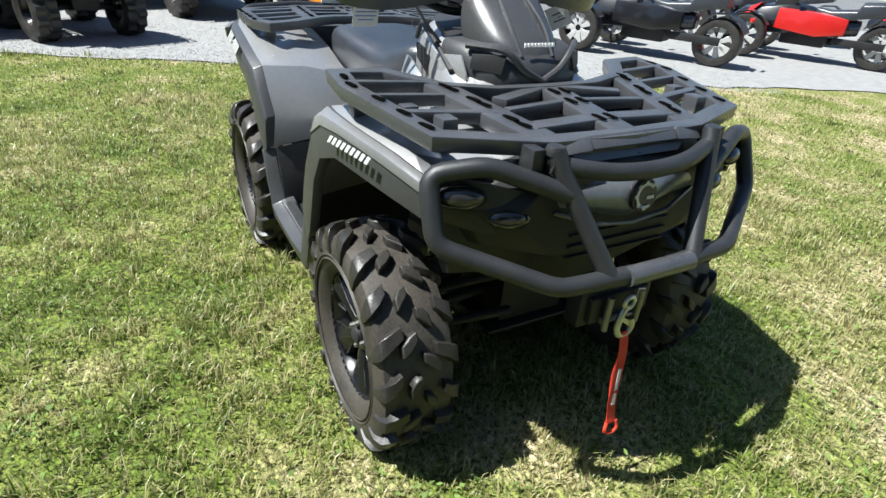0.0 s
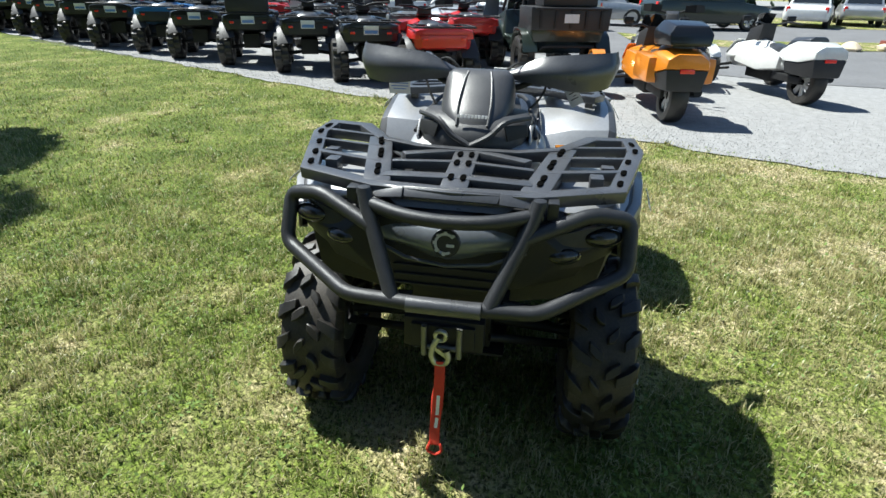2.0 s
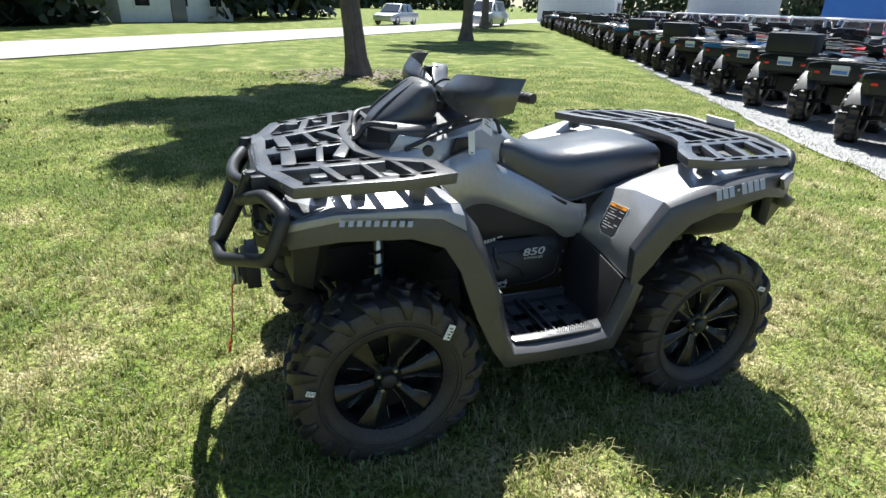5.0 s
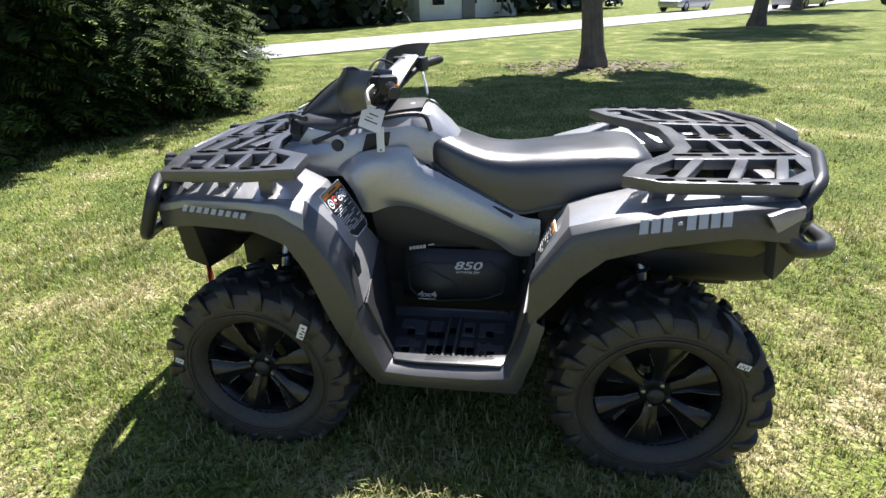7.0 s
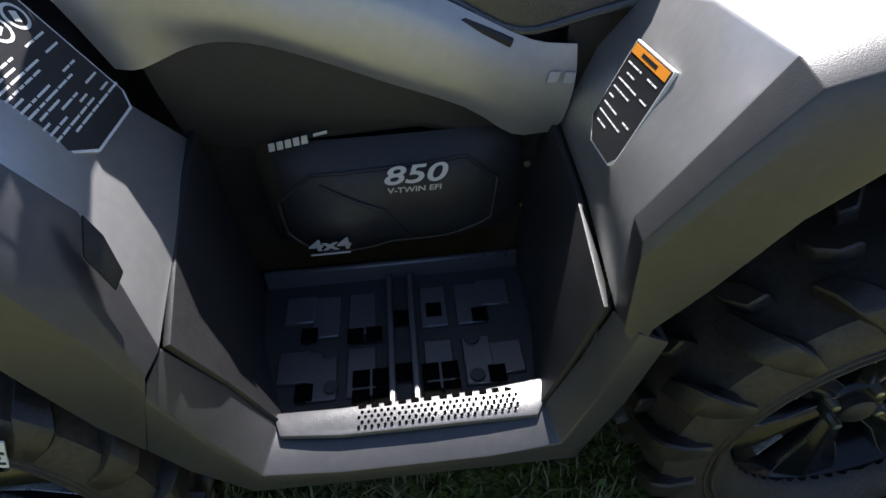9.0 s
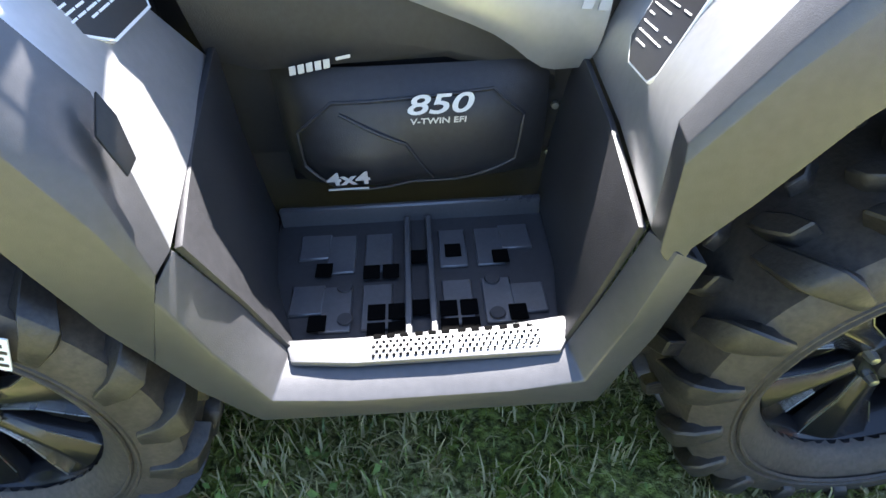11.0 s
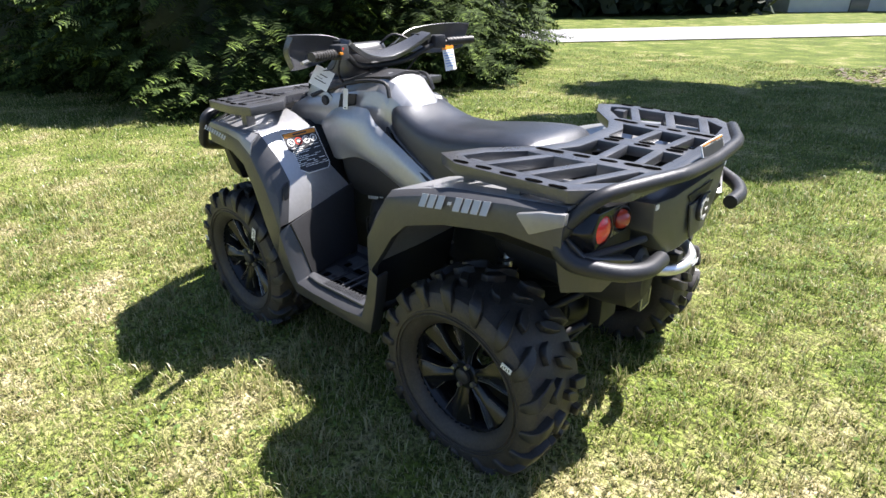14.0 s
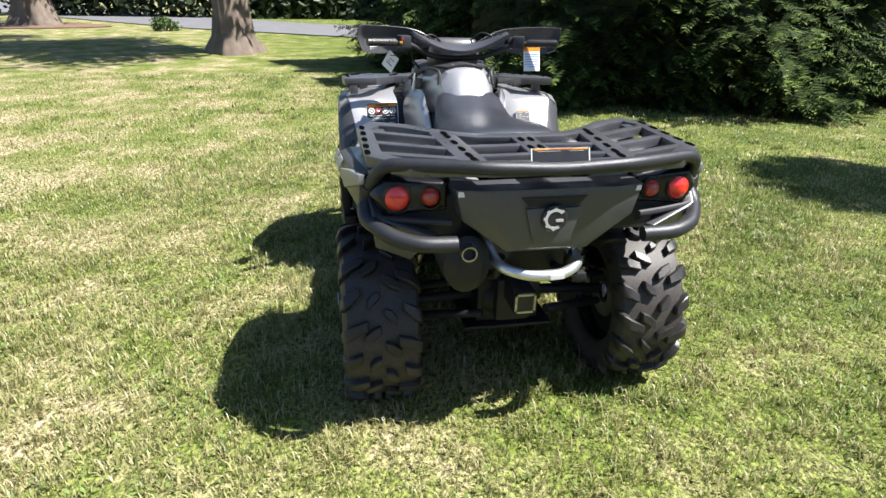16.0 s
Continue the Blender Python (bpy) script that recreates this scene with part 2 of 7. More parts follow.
LENSCLEAR = material("clear_lens", (0.5, 0.5, 0.46), 0.06, 0.75, 0.2, 30, coat=1.0)

# ---- ground ----
U = Vector((-0.410, -0.912, 0)).normalized()            # along the gravel edge and the road
N = Vector((U.y, -U.x, 0))                           # from the road towards the gravel


def ground_material():
    mat = bpy.data.materials.new("lawn_soil_and_turf")
    mat.use_nodes = True
    t = mat.node_tree
    b = t.nodes["Principled BSDF"]
    b.inputs["Roughness"].default_value = 0.9
    b.inputs["Specular IOR Level"].default_value = 0.15
    turf_colour(t, b.inputs["Base Color"], False)
    n = t.nodes.new("ShaderNodeTexNoise")
    n.inputs["Scale"].default_value, n.inputs["Detail"].default_value = 60, 4
    g = t.nodes.new("ShaderNodeNewGeometry")
    t.links.new(g.outputs["Position"], n.inputs["Vector"])
    bp = t.nodes.new("ShaderNodeBump")
    bp.inputs["Strength"].default_value, bp.inputs["Distance"].default_value = 0.9, 0.03
    t.links.new(n.outputs["Fac"], bp.inputs["Height"])
    t.links.new(bp.outputs[0], b.inputs["Normal"])
    return mat


def turf_colour(t, socket, blade):
    """Green with straw-coloured dry patches, by the place on the lawn."""
    g = t.nodes.new("ShaderNodeNewGeometry")
    patch = t.nodes.new("ShaderNodeTexNoise")
    patch.inputs["Scale"].default_value, patch.inputs["Detail"].default_value, patch.inputs["Roughness"].default_value = 1.5, 6, 0.66
    fine = t.nodes.new("ShaderNodeTexNoise")
    fine.inputs["Scale"].default_value, fine.inputs["Detail"].default_value = 23 if not blade else 140, 4
    for n in (patch, fine):
        t.links.new(g.outputs["Position"], n.inputs["Vector"])
    add = t.nodes.new("ShaderNodeMath")
    add.operation = "MULTIPLY_ADD"
    add.inputs[1].default_value = 0.40
    t.links.new(fine.outputs["Fac"], add.inputs[0])
    strong = t.nodes.new("ShaderNodeMapRange")
    strong.clamp = False
    strong.inputs[1].default_value, strong.inputs[2].default_value, strong.inputs[3].default_value, strong.inputs[4].default_value = .25, .75, .09, .88
    t.links.new(patch.outputs["Fac"], strong.inputs[0])
    t.links.new(strong.outputs[0], add.inputs[2])
    last = add.outputs[0]
    if blade:
        add2 = t.nodes.new("ShaderNodeMath")
        add2.operation = "MULTIPLY_ADD"
        add2.inputs[1].default_value = 0.80
        t.links.new(g.outputs["Random Per Island"], add2.inputs[0])
        t.links.new(last, add2.inputs[2])
        last = add2.outputs[0]
    # the turf is drier towards the gravel
    dry = t.nodes.new("ShaderNodeVectorMath")
    dry.operation = "DOT_PRODUCT"
    dry.inputs[1].default_value = (-.2, 1.0, 0)
    t.links.new(g.outputs["Position"], dry.inputs[0])
    amount = t.nodes.new("ShaderNodeMapRange")
    amount.inputs[1].default_value, amount.inputs[2].default_value, amount.inputs[3].default_value, amount.inputs[4].default_value = -2.8, 2.0, -0.03 - (.16 if blade else 0), 0.17 - (.16 if blade else 0)
    t.links.new(dry.outputs["Value"], amount.inputs[0])
    wet = t.nodes.new("ShaderNodeMath")
    t.links.new(last, wet.inputs[0])
    t.links.new(amount.outputs[0], wet.inputs[1])
    last = wet.outputs[0]
    ramp = t.nodes.new("ShaderNodeValToRGB")
    e = ramp.color_ramp.elements
    k = 0.22 if blade else 0.05
    e[0].position, e[0].color = 0.52 + k, (0.105, 0.153, 0.026, 1)
    e[1].position, e[1].color = 0.98 + k * .6, (0.56, 0.47, 0.29, 1)
    for p, c in ((0.64 + k, (0.185, 0.238, 0.042, 1)), (0.75 + k, (0.265, 0.292, 0.085, 1)), (0.86 + k, (0.400, 0.365, 0.175, 1))):
        el = ramp.color_ramp.elements.new(p)
        el.color = c
    t.links.new(last, ramp.inputs[0])
    if blade:
        t.links.new(ramp.outputs[0], socket)
    else:                                        # bare soil and thatch show between the turf
        soil = t.nodes.new("ShaderNodeTexNoise")
        soil.inputs["Scale"].default_value, soil.inputs["Detail"].default_value, soil.inputs["Roughness"].default_value = 42, 5, .7
        t.links.new(g.outputs["Position"], soil.inputs["Vector"])
        rg = t.nodes.new("ShaderNodeMapRange")
        rg.inputs[1].default_value, rg.inputs[2].default_value = .40, .58
        t.links.new(soil.outputs["Fac"], rg.inputs[0])
        mx = t.nodes.new("ShaderNodeMix")
        mx.data_type = "RGBA"
        mx.inputs[6].default_value = (0.055, 0.060, 0.020, 1)
        t.links.new(rg.outputs[0], mx.inputs[0])
        t.links.new(ramp.outputs[0], mx.inputs[7])
        t.links.new(mx.outputs[2], socket)


def blade_material(name="grass_blades"):
    mat = bpy.data.materials.new(name)
    mat.use_nodes = True
    t = mat.node_tree
    b = t.nodes["Principled BSDF"]
    b.inputs["Roughness"].default_value = 0.40
    b.inputs["Specular IOR Level"].default_value = 0.55
    turf_colour(t, b.inputs["Base Color"], True)
    tr = t.nodes.new("ShaderNodeBsdfTranslucent")
    turf_colour(t, tr.inputs["Color"], True)
    mix = t.nodes.new("ShaderNodeMixShader")
    mix.inputs[0].default_value = 0.38
    out = t.nodes["Material Output"]
    t.links.new(b.outputs[0], mix.inputs[1])
    t.links.new(tr.outputs[0], mix.inputs[2])
    t.links.new(mix.outputs[0], out.inputs[0])
    return mat


LAWN = ground_material()
BLADES = blade_material()
GRAVEL = material("crushed_grey_gravel", (0.235, 0.234, 0.233), 0.85, 0, 0.30, 9, 0.5, 120)
ASPHALT = material("worn_asphalt", (0.13, 0.13, 0.135), 0.85, 0, 0.25, 1.2, 0.5, 80)
LIGHTROAD = material("bleached_road_asphalt", (0.26, 0.26, 0.265), 0.85, 0, 0.2, 0.9, 0.4, 80)
def smooth01(t):
    t = min(1.0, max(0.0, t))
    return t * t * (3 - 2 * t)


def gravel_side(x, y):
    """How far a place lies on the gravel's side of its edge (minus: on the lawn)."""
    return (x - (-4.35)) * N.x + (y - 0.0) * N.y


def ground_z(x, y):
    """The lawn dips a little towards the street."""
    return -.10 * smooth01((-y - 3) / 7) * smooth01((-gravel_side(x, y) - 2) / 4)


def ground_mesh():
    line = [-900, -400, -220, -160, -120, -95, -75] + [k * 2 for k in range(-30, 31)] + [75, 95, 120, 160, 220, 400, 900]
    n = len(line)
    return Geo().add([(x, y, ground_z(x, y)) for x in line for y in line], [(i * n + j, (i + 1) * n + j, (i + 1) * n + j + 1, i * n + j + 1) for i in range(n - 1) for j in range(n - 1)])


tagged(part("ground", mesh_of("ground", ground_mesh(), recalc=False), LAWN), "sunlit mown lawn with dry straw-coloured patches", "lawn", kind="structure")


def strip(name, mat, label, category, edge_pts, width, z, jag=0.0, step=1.5):
    """A band of ground beside an edge line, with an uneven near edge."""
    pts = [Vector((*p, 0)) for p in edge_pts]
    out = []
    for a, b in zip(pts, pts[1:]):
        n = max(1, int((b - a).length / step))
        out += [a.lerp(b, k / n) for k in range(n)]
    out.append(pts[-1])
    geo = Geo()
    rng = random.Random(7)
    near = [p + N * rng.uniform(-jag, jag) + Vector((0, 0, z)) for p in out]
    far = [p + N * width + Vector((0, 0, z)) for p in out]
    m = len(near)
    geo.add(near + far, [(i, i + 1, m + i + 1, m + i) for i in range(m - 1)])
    me = mesh_of(name, geo)
    return tagged(part(name, me, mat), label, category, kind="structure")


gravel_edge = [(6.0, 20.5), (0.1, 10.2), (-1.75, 6.6), (-2.4, 4.7), (-2.85, 3.3), (-3.45, 1.75), (-4.4, -0.12), (-5.25, -2.3), (-6.25, -4.5), (-8.15, -8.2), (-10.9, -13.7), (-14.9, -20.6), (-34.0, -53.0), (-76.0, -124.0)]
strip("gravel_lot", GRAVEL, "pale crushed-stone display lot", "gravel", gravel_edge, 90, .012, .07, .25)

# ---- the quad bike on the lawn: front towards +x, its left towards +y ----
def wheel_meshes(width):
    h = width / 2
    tyre = Geo()
    half = [(0.198, 0.78), (0.218, 0.93), (0.252, 1.0), (0.285, 0.97), (0.303, 0.88), (0.311, 0.6), (0.314, 0.0)]
    prof = [(r, -k * h) for r, k in half] + [(r, k * h) for r, k in half[::-1][1:]]
    prof += [(0.19, 0.7 * h), (0.19, -0.7 * h), prof[0]]
    tyre.lathe(prof, 48)
    n = 18
    pitch = 2 * math.pi / n

    def lug(sd, track, foot):
        """One block of the tread along a track of (across, radius, turn, half width)."""
        rings = []
        for y, r, da, w in track:
            ring = []
            for sgn, top in ((-1, 1), (1, 1), (1.22, 0), (-1.22, 0)):
                a = (da + sgn * w) * pitch
                rr = r if top else max(foot, r - .032) if y < 1.0 else r - .008
                yy = y * h - (0 if top or y < .9 else .022)
                ring.append((rr * math.cos(a), sd * yy, rr * math.sin(a)))
            rings.append(ring)
        return mesh_of("tread_lug", Geo().loft(rings), 0.003, 1)

    shoulder = {(sd, odd): lug(sd, [(.38 if odd else .54, .335, .22, .13), (.74, .333, .38, .17), (.95, .324, .50, .20), (1.04, .300, .60, .17), (1.05, .262, .68, .11)], .298) for sd in (1, -1) for odd in (0, 1)}
    centre = {(sd, odd): lug(sd, [(.05, .336, -.16, .11), (.24, .337, -.03, .16), (.46 if odd else .36, .336, .12, .13)], .300) for sd in (1, -1) for odd in (0, 1)}
    lugs = []
    for k in range(n):
        for sd in (1, -1):
            th0 = (k + (0.5 if sd < 0 else 0)) * pitch
            lugs += [(shoulder[sd, k % 2], th0), (centre[sd, k % 2], th0 + .52 * pitch)]
    for r in (0.232, 0.244):
        tyre.lathe([(r, h * 0.985), (r + 0.002, h * 1.01 + 0.001), (r + 0.005, h * 1.01 + 0.001), (r + 0.007, h * 0.985)], 48)
    rim = Geo()
    o = 0.70 * h
    rim.lathe([(0.190, -o), (0.207, -o), (0.212, -o - 0.008), (0.206, -o - 0.012), (0.178, -o + 0.02), (0.172, 0), (0.178, o - 0.02), (0.206, o + 0.012), (0.212, o + 0.008), (0.207, o), (0.190, o), (0.186, 0), (0.190, -o)], 56)
    yf = o - 0.004
    spoke = Geo()
    arms = [(0.030, 0.0, .0), (0.036, 0.020, .0), (0.100, 0.030, .0), (0.150, 0.055, .0), (0.177, 0.064, .0), (0.186, 0.022, .0), (0.186, 0.0, .0)]
    for sgn in (1, -1):
        spoke.loft([[(x, yf - 0.13 * (0.19 - x) - 0.030, sgn * z) for x, z, d in arms], [(x, yf - 0.13 * (0.19 - x) - (0.006 if z > 0 else 0), sgn * z * 0.90) for x, z, d in arms]])
    hub = Geo().lathe([(0.0, yf - 0.016), (0.046, yf - 0.017), (0.052, yf - 0.024), (0.052, yf - 0.06), (0.0, yf - 0.06)], 24)
    back = Geo().lathe([(0.176, -0.02), (0.05, -0.03), (0.05, -0.045), (0.176, -0.035)], 28)
    return (mesh_of("tyre", tyre), lugs), mesh_of("wheel", rim), mesh_of("spoke", spoke, 0.0025, 1), mesh_of("hub", hub), mesh_of("wheel_back", back)


WHEELS = {0.215: wheel_meshes(0.215), 0.262: wheel_meshes(0.262)}
ACCENT = {}
for width in WHEELS:
    yy = .35 * width - .004
    ACCENT[width] = mesh_of("spoke_accent", Geo().tube([(.045, yy - .0245, .0185), (.10, yy - .0175, .0270), (.150, yy - .011, .0495), (.176, yy - .0075, .0575)], .0010, 5).tube([(.105, yy - .0170, -.0276), (.150, yy - .011, -.0495)], .0009, 5))
CAP = mesh_of("hub_cap", Geo().lathe([(0.0, 0.012), (0.018, 0.011), (0.026, 0.006), (0.028, -0.012), (0.0, -0.012)], 20))
NUT = mesh_of("lug_nut", Geo().lathe([(0.0, 0.012), (0.007, 0.010), (0.009, 0.0), (0.009, -0.012), (0.0, -0.012)], 8))
DISC = mesh_of("brake_disc", Geo().lathe([(0.045, -0.003), (0.10, -0.003), (0.10, 0.003), (0.045, 0.003), (0.045, -0.003)], 28))


def wheel(parent, pos, width, side, turn, spin, sticker):
    tyre, rim, spoke, hub, back = WHEELS[width]
    ob = part("wheel", rim, RIM, parent, "gloss black alloy wheel with six broad spokes")
    ob.matrix_basis = Matrix.Translation(pos) @ Matrix.Rotation(radians(turn + (180 if side < 0 else 0)), 4, "Z") @ Matrix.Rotation(radians(spin), 4, "Y")
    part("tyre", tyre[0], SIDEWALL, ob, "off-road tyre with a dusty brownish side wall")
    for block, turned in tyre[1]:
        part("tread_lug", block, RUBBER, ob).rotation_euler = (0, -turned, 0)
    yf = 0.35 * width - 0.004
    for k in range(6):
        sp = part("spoke", spoke, RIM, ob)
        sp.rotation_euler = (0, k * math.pi / 3, 0)
        part("spoke_accent", ACCENT[width], MACHINED, ob).rotation_euler = (0, k * math.pi / 3, 0)
    part("hub", hub, RIM, ob)
    part("wheel_back", back, CHASSIS, ob)
    part("hub_cap", CAP, BLACK, ob).location = (0, yf - 0.012, 0)
    for k in range(4):
        a = math.pi / 4 + k * math.pi / 2
        part("lug_nut", NUT, STEEL, ob).location = (0.042 * math.cos(a), yf - 0.016, 0.042 * math.sin(a))
    part("brake_disc", DISC, STEEL, ob).location = (0, -0.05, 0)
    if sticker is not None:
        for a, w, l, tilt in sticker:
            g = Geo().box((0, 0, 0), (w, 0.002, l))
            lab = part("tyre_label", g, WHITE, ob, "small white printed tyre sticker")
            a = radians(a)
            lab.matrix_basis = Matrix.Rotation(-a, 4, "Y") @ pose(0.268, width / 2 + 0.0085, 0) @ pose(0, 0, 0, 0, tilt, 0)
            bars = Geo()
            for i in range(4):
                bars.box((-w * 0.2 + (i % 2) * 0.004, 0.0012, -l * 0.32 + i * l * 0.2), (w * 0.45, 0.001, l * 0.09))
            part("print", bars, INK, lab)
    return ob


def sided(name, build, mat, parent, label="", bevel=0.0, seg=2):
    """The same part on the left and, mirrored, on the right."""
    out = []
    for s in (1, -1):
        g = build()
        if s < 0:
            g.mirror()
        out.append(part(name, g, mat, parent, label, bevel, seg))
    return out


quad = thing("quad_bike", "grey and black sport utility quad bike parked on the mown lawn", "quad bike")

# wheels
TURN = 0.0
wheel(quad, (0.650, 0.490, 0.293), 0.215, 1, TURN, 12, [(147, 0.024, 0.056, 112), (22, 0.018, 0.028, 78)])
wheel(quad, (0.650, -0.490, 0.293), 0.215, -1, TURN, 40, None)
wheel(quad, (-0.650, 0.488, 0.293), 0.262, 1, 0, 25, [(166, 0.018, 0.036, 32)])
wheel(quad, (-0.650, -0.488, 0.293), 0.262, -1, 0, 70, None)

# front fenders: the side band over the wheel
CREST = [(1.00, .455, .825), (.80, .505, .862), (.60, .535, .877), (.50, .543, .886), (.42, .532, .883), (.345, .512, .792), (.300, .500, .705), (.262, .555, .553)]
MID = [(1.01, .480, .790), (.80, .540, .832), (.60, .572, .846), (.49, .585, .842), (.41, .590, .795), (.345, .590, .700), (.302, .590, .605), (.278, .590, .525)]
EDGE = [(1.00, .485, .745), (.79, .552, .783), (.58, .578, .788), (.48, .588, .757), (.425, .592, .672), (.385, .592, .560), (.352, .592, .475), (.318, .592, .415)]


def front_band():
    return Geo().sheet([CREST, [Vector(a).lerp(Vector(b), 0.55) + Vector((0, .012, .008)) for a, b in zip(CREST, MID)], MID, EDGE, [Vector(p) + Vector((0, -.03, .004)) for p in EDGE]], 0.012)


sided("front_fender_flare", front_band, DARKPAINT, quad, "gunmetal moulded front fender flare", 0.004)


def fender_panel():
    pts = list(zip(CREST, MID))[:5]
    row = lambda k, o: [Vector(a).lerp(Vector(b), k) + Vector((0, .006 + o, .005 + o)) for a, b in pts]
    return Geo().sheet([row(.06, 0), row(.50, .011), row(.90, .001)], .010)


sided("fender_panel", fender_panel, FLARE, quad, "satin dark grey strip along the fender crest", 0.002)


def front_top():
    rows = [CREST,
            [(.99, .33, .862), (.80, .40, .888), (.60, .42, .897), (.50, .42, .903), (.42, .40, .880), (.362, .39, .790), (.322, .375, .720), (.272, .40, .585)],
            [(.96, .20, .880), (.80, .25, .900), (.60, .28, .912), (.51, .30, .912), (.432, .283, .868), (.378, .28, .790), (.332, .28, .726), (.290, .21, .615)]]
    return Geo().sheet(rows, -0.012)


sided("front_fender_top", front_top, PAINT, quad, "granite grey painted front fender", 0.003)


# raised dark plate beside the label on the rear slope of the fender, painting a scoop's shade
def front_scoop():
    g = Geo()
    g.prism([(.288, .516, .712), (.276, .522, .690), (.270, .532, .650), (.276, .548, .640), (.292, .540, .680)], (-.006, .006, .004))
    return g


sided("fender_scoop", front_scoop, CHASSIS, quad, "narrow dark plate painting the shade of the fender scoop", 0.002)


# lower frame of the foot well: leg in front, sill, leg behind
def lower_frame():
    inner = [(.262, .552, .550), (.225, .530, .440), (.188, .525, .338), (.10, .535, .336), (-.10, .545, .340), (-.180, .545, .346), (-.215, .548, .440), (-.244, .553, .540)]
    mid = [(.285, .590, .520), (.250, .590, .420), (.205, .588, .318), (.10, .592, .312), (-.10, .594, .314), (-.196, .592, .322), (-.235, .592, .430), (-.262, .592, .540)]
    low = [(.335, .590, .440), (.290, .588, .350), (.232, .580, .262), (.10, .580, .258), (-.10, .580, .256), (-.225, .580, .256), (-.272, .588, .400), (-.300, .592, .520)]
    back = [Vector(p) + Vector((0, -.05, 0)) for p in low]
    return Geo().sheet([inner, mid, low, back], 0.012)


sided("sill_frame", lower_frame, DARKPAINT, quad, "gunmetal plastic surround of the foot well", 0.004)


# foot well
def well_front():
    return Geo().sheet([[(.290, .20, .63), (.28, .40, .585), (.262, .55, .55)], [(.285, .21, .50), (.265, .38, .46), (.230, .53, .44)], [(.262, .22, .325), (.24, .38, .325), (.190, .525, .33)]], 0.01)


def well_rear():
    return Geo().sheet([[(-.270, .15, .58), (-.262, .36, .56), (-.244, .55, .54)], [(-.240, .16, .44), (-.235, .36, .44), (-.218, .545, .44)], [(-.215, .20, .325), (-.21, .38, .325), (-.182, .545, .335)]], -0.01)


sided("foot_well_front", well_front, BLACK, quad, "", 0.002)
sided("foot_well_rear", well_rear, BLACK, quad, "", 0.002)


boards = sided("foot_board", lambda: Geo().box((.02, .375, .312), (.46, .32, .016)), BLACK, quad, "ribbed black plastic foot board", 0.002, 1)
for k, s in enumerate((1, -1)):
    for x in (.135, .075, -.045, -.105):
        for y in (.32, .44):
            part("tread_pad", Geo().box((x, s * y, .3225), (.045, .09, .006)), RACK, boards[k], "", .002, 1)
    for x in (.028, -.008):
        part("floor_rib", Geo().box((x, s * .38, .327), (.010, .27, .018)), RACK, boards[k], "", .002, 1)
    for x, y in ((.18, .30), (.18, .42), (-.15, .30), (-.15, .44)):
        part("tread_pad", Geo().box((x, s * y, .322), (.05, .06, .008)), RACK, boards[k], "", .002, 1)
    part("floor_edge", Geo().box((.02, s * .232, .335), (.45, .012, .04)), RACK, boards[k], "", .003, 1)
# Slots are thin plates on the board, blackened to look deep.
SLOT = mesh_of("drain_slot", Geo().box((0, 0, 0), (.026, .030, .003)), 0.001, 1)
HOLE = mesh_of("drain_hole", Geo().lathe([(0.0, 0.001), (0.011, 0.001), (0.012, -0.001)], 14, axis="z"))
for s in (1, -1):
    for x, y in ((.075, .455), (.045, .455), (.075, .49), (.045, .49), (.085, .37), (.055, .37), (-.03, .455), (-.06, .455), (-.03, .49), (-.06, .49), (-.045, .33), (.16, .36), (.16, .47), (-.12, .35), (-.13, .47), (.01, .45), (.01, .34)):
        part("drain_slot", SLOT, HOLE_SHADE, quad).location = (x, s * y, .3275)
    for x, y in ((.125, .40), (.12, .465), (-.10, .40), (-.10, .47)):
        part("screw_head", HOLE, BLACK, quad).location = (x, s * y, .3285)


def sill_strip():
    return Geo().prism([(.196, .512, .336), (.182, .548, .334), (.10, .556, .334), (-.170, .560, .338), (-.190, .530, .345), (-.185, .506, .346), (-.10, .512, .341), (.10, .514, .336)], (0, 0, .010))


strips = sided("sill_strip", sill_strip, RACK, quad, "smooth black sill strip with punched grip holes", 0.004)
# Notches and holes lie on the strip, their depth painted in black.
NOTCH = mesh_of("grip_tooth", Geo().box((0, 0, 0), (.011, .008, .004)), 0.001, 1)
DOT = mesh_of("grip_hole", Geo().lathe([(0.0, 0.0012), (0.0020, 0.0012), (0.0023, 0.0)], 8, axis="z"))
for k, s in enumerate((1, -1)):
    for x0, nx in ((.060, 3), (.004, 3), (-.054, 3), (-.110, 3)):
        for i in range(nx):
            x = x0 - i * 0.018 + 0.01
            part("grip_tooth", NOTCH, HOLE_SHADE, strips[k]).location = (x, s * .5165, .3450 + (.10 - x) * .024)
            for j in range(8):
                part("grip_hole", DOT, HOLE_SHADE, strips[k]).location = (x - 0.009 * (j % 2) + .0045 * (j // 2 % 2), s * (.5265 + .0075 * (j // 2)), .3466 + (.10 - x) * .024)


# engine covers
def engine_cover():
    grid = []
    for i in range(9):
        z = .350 + .225 * i / 8
        row = []
        for j in range(15):
            x = -.215 + .445 * j / 14
            u, w = (x - .0) / .225, (z - .468) / .118
            d = max(0.0, 1 - abs(u) ** 3.2) ** 0.5 * max(0.0, 1 - abs(w) ** 2.6) ** 0.6
            y = .135 + .095 * d
            if x > .02 and z < .49:                      # raised lower front field
                y += .018 * min(1, (x - .02) / .05) * min(1, (.49 - z + (x - .02) * .25) / .05) * d
            row.append((x, y, z))
        grid.append(row)
    return Geo().sheet(grid, 0.01)


covers = sided("engine_cover", engine_cover, BLACK, quad, "matt black engine side cover")


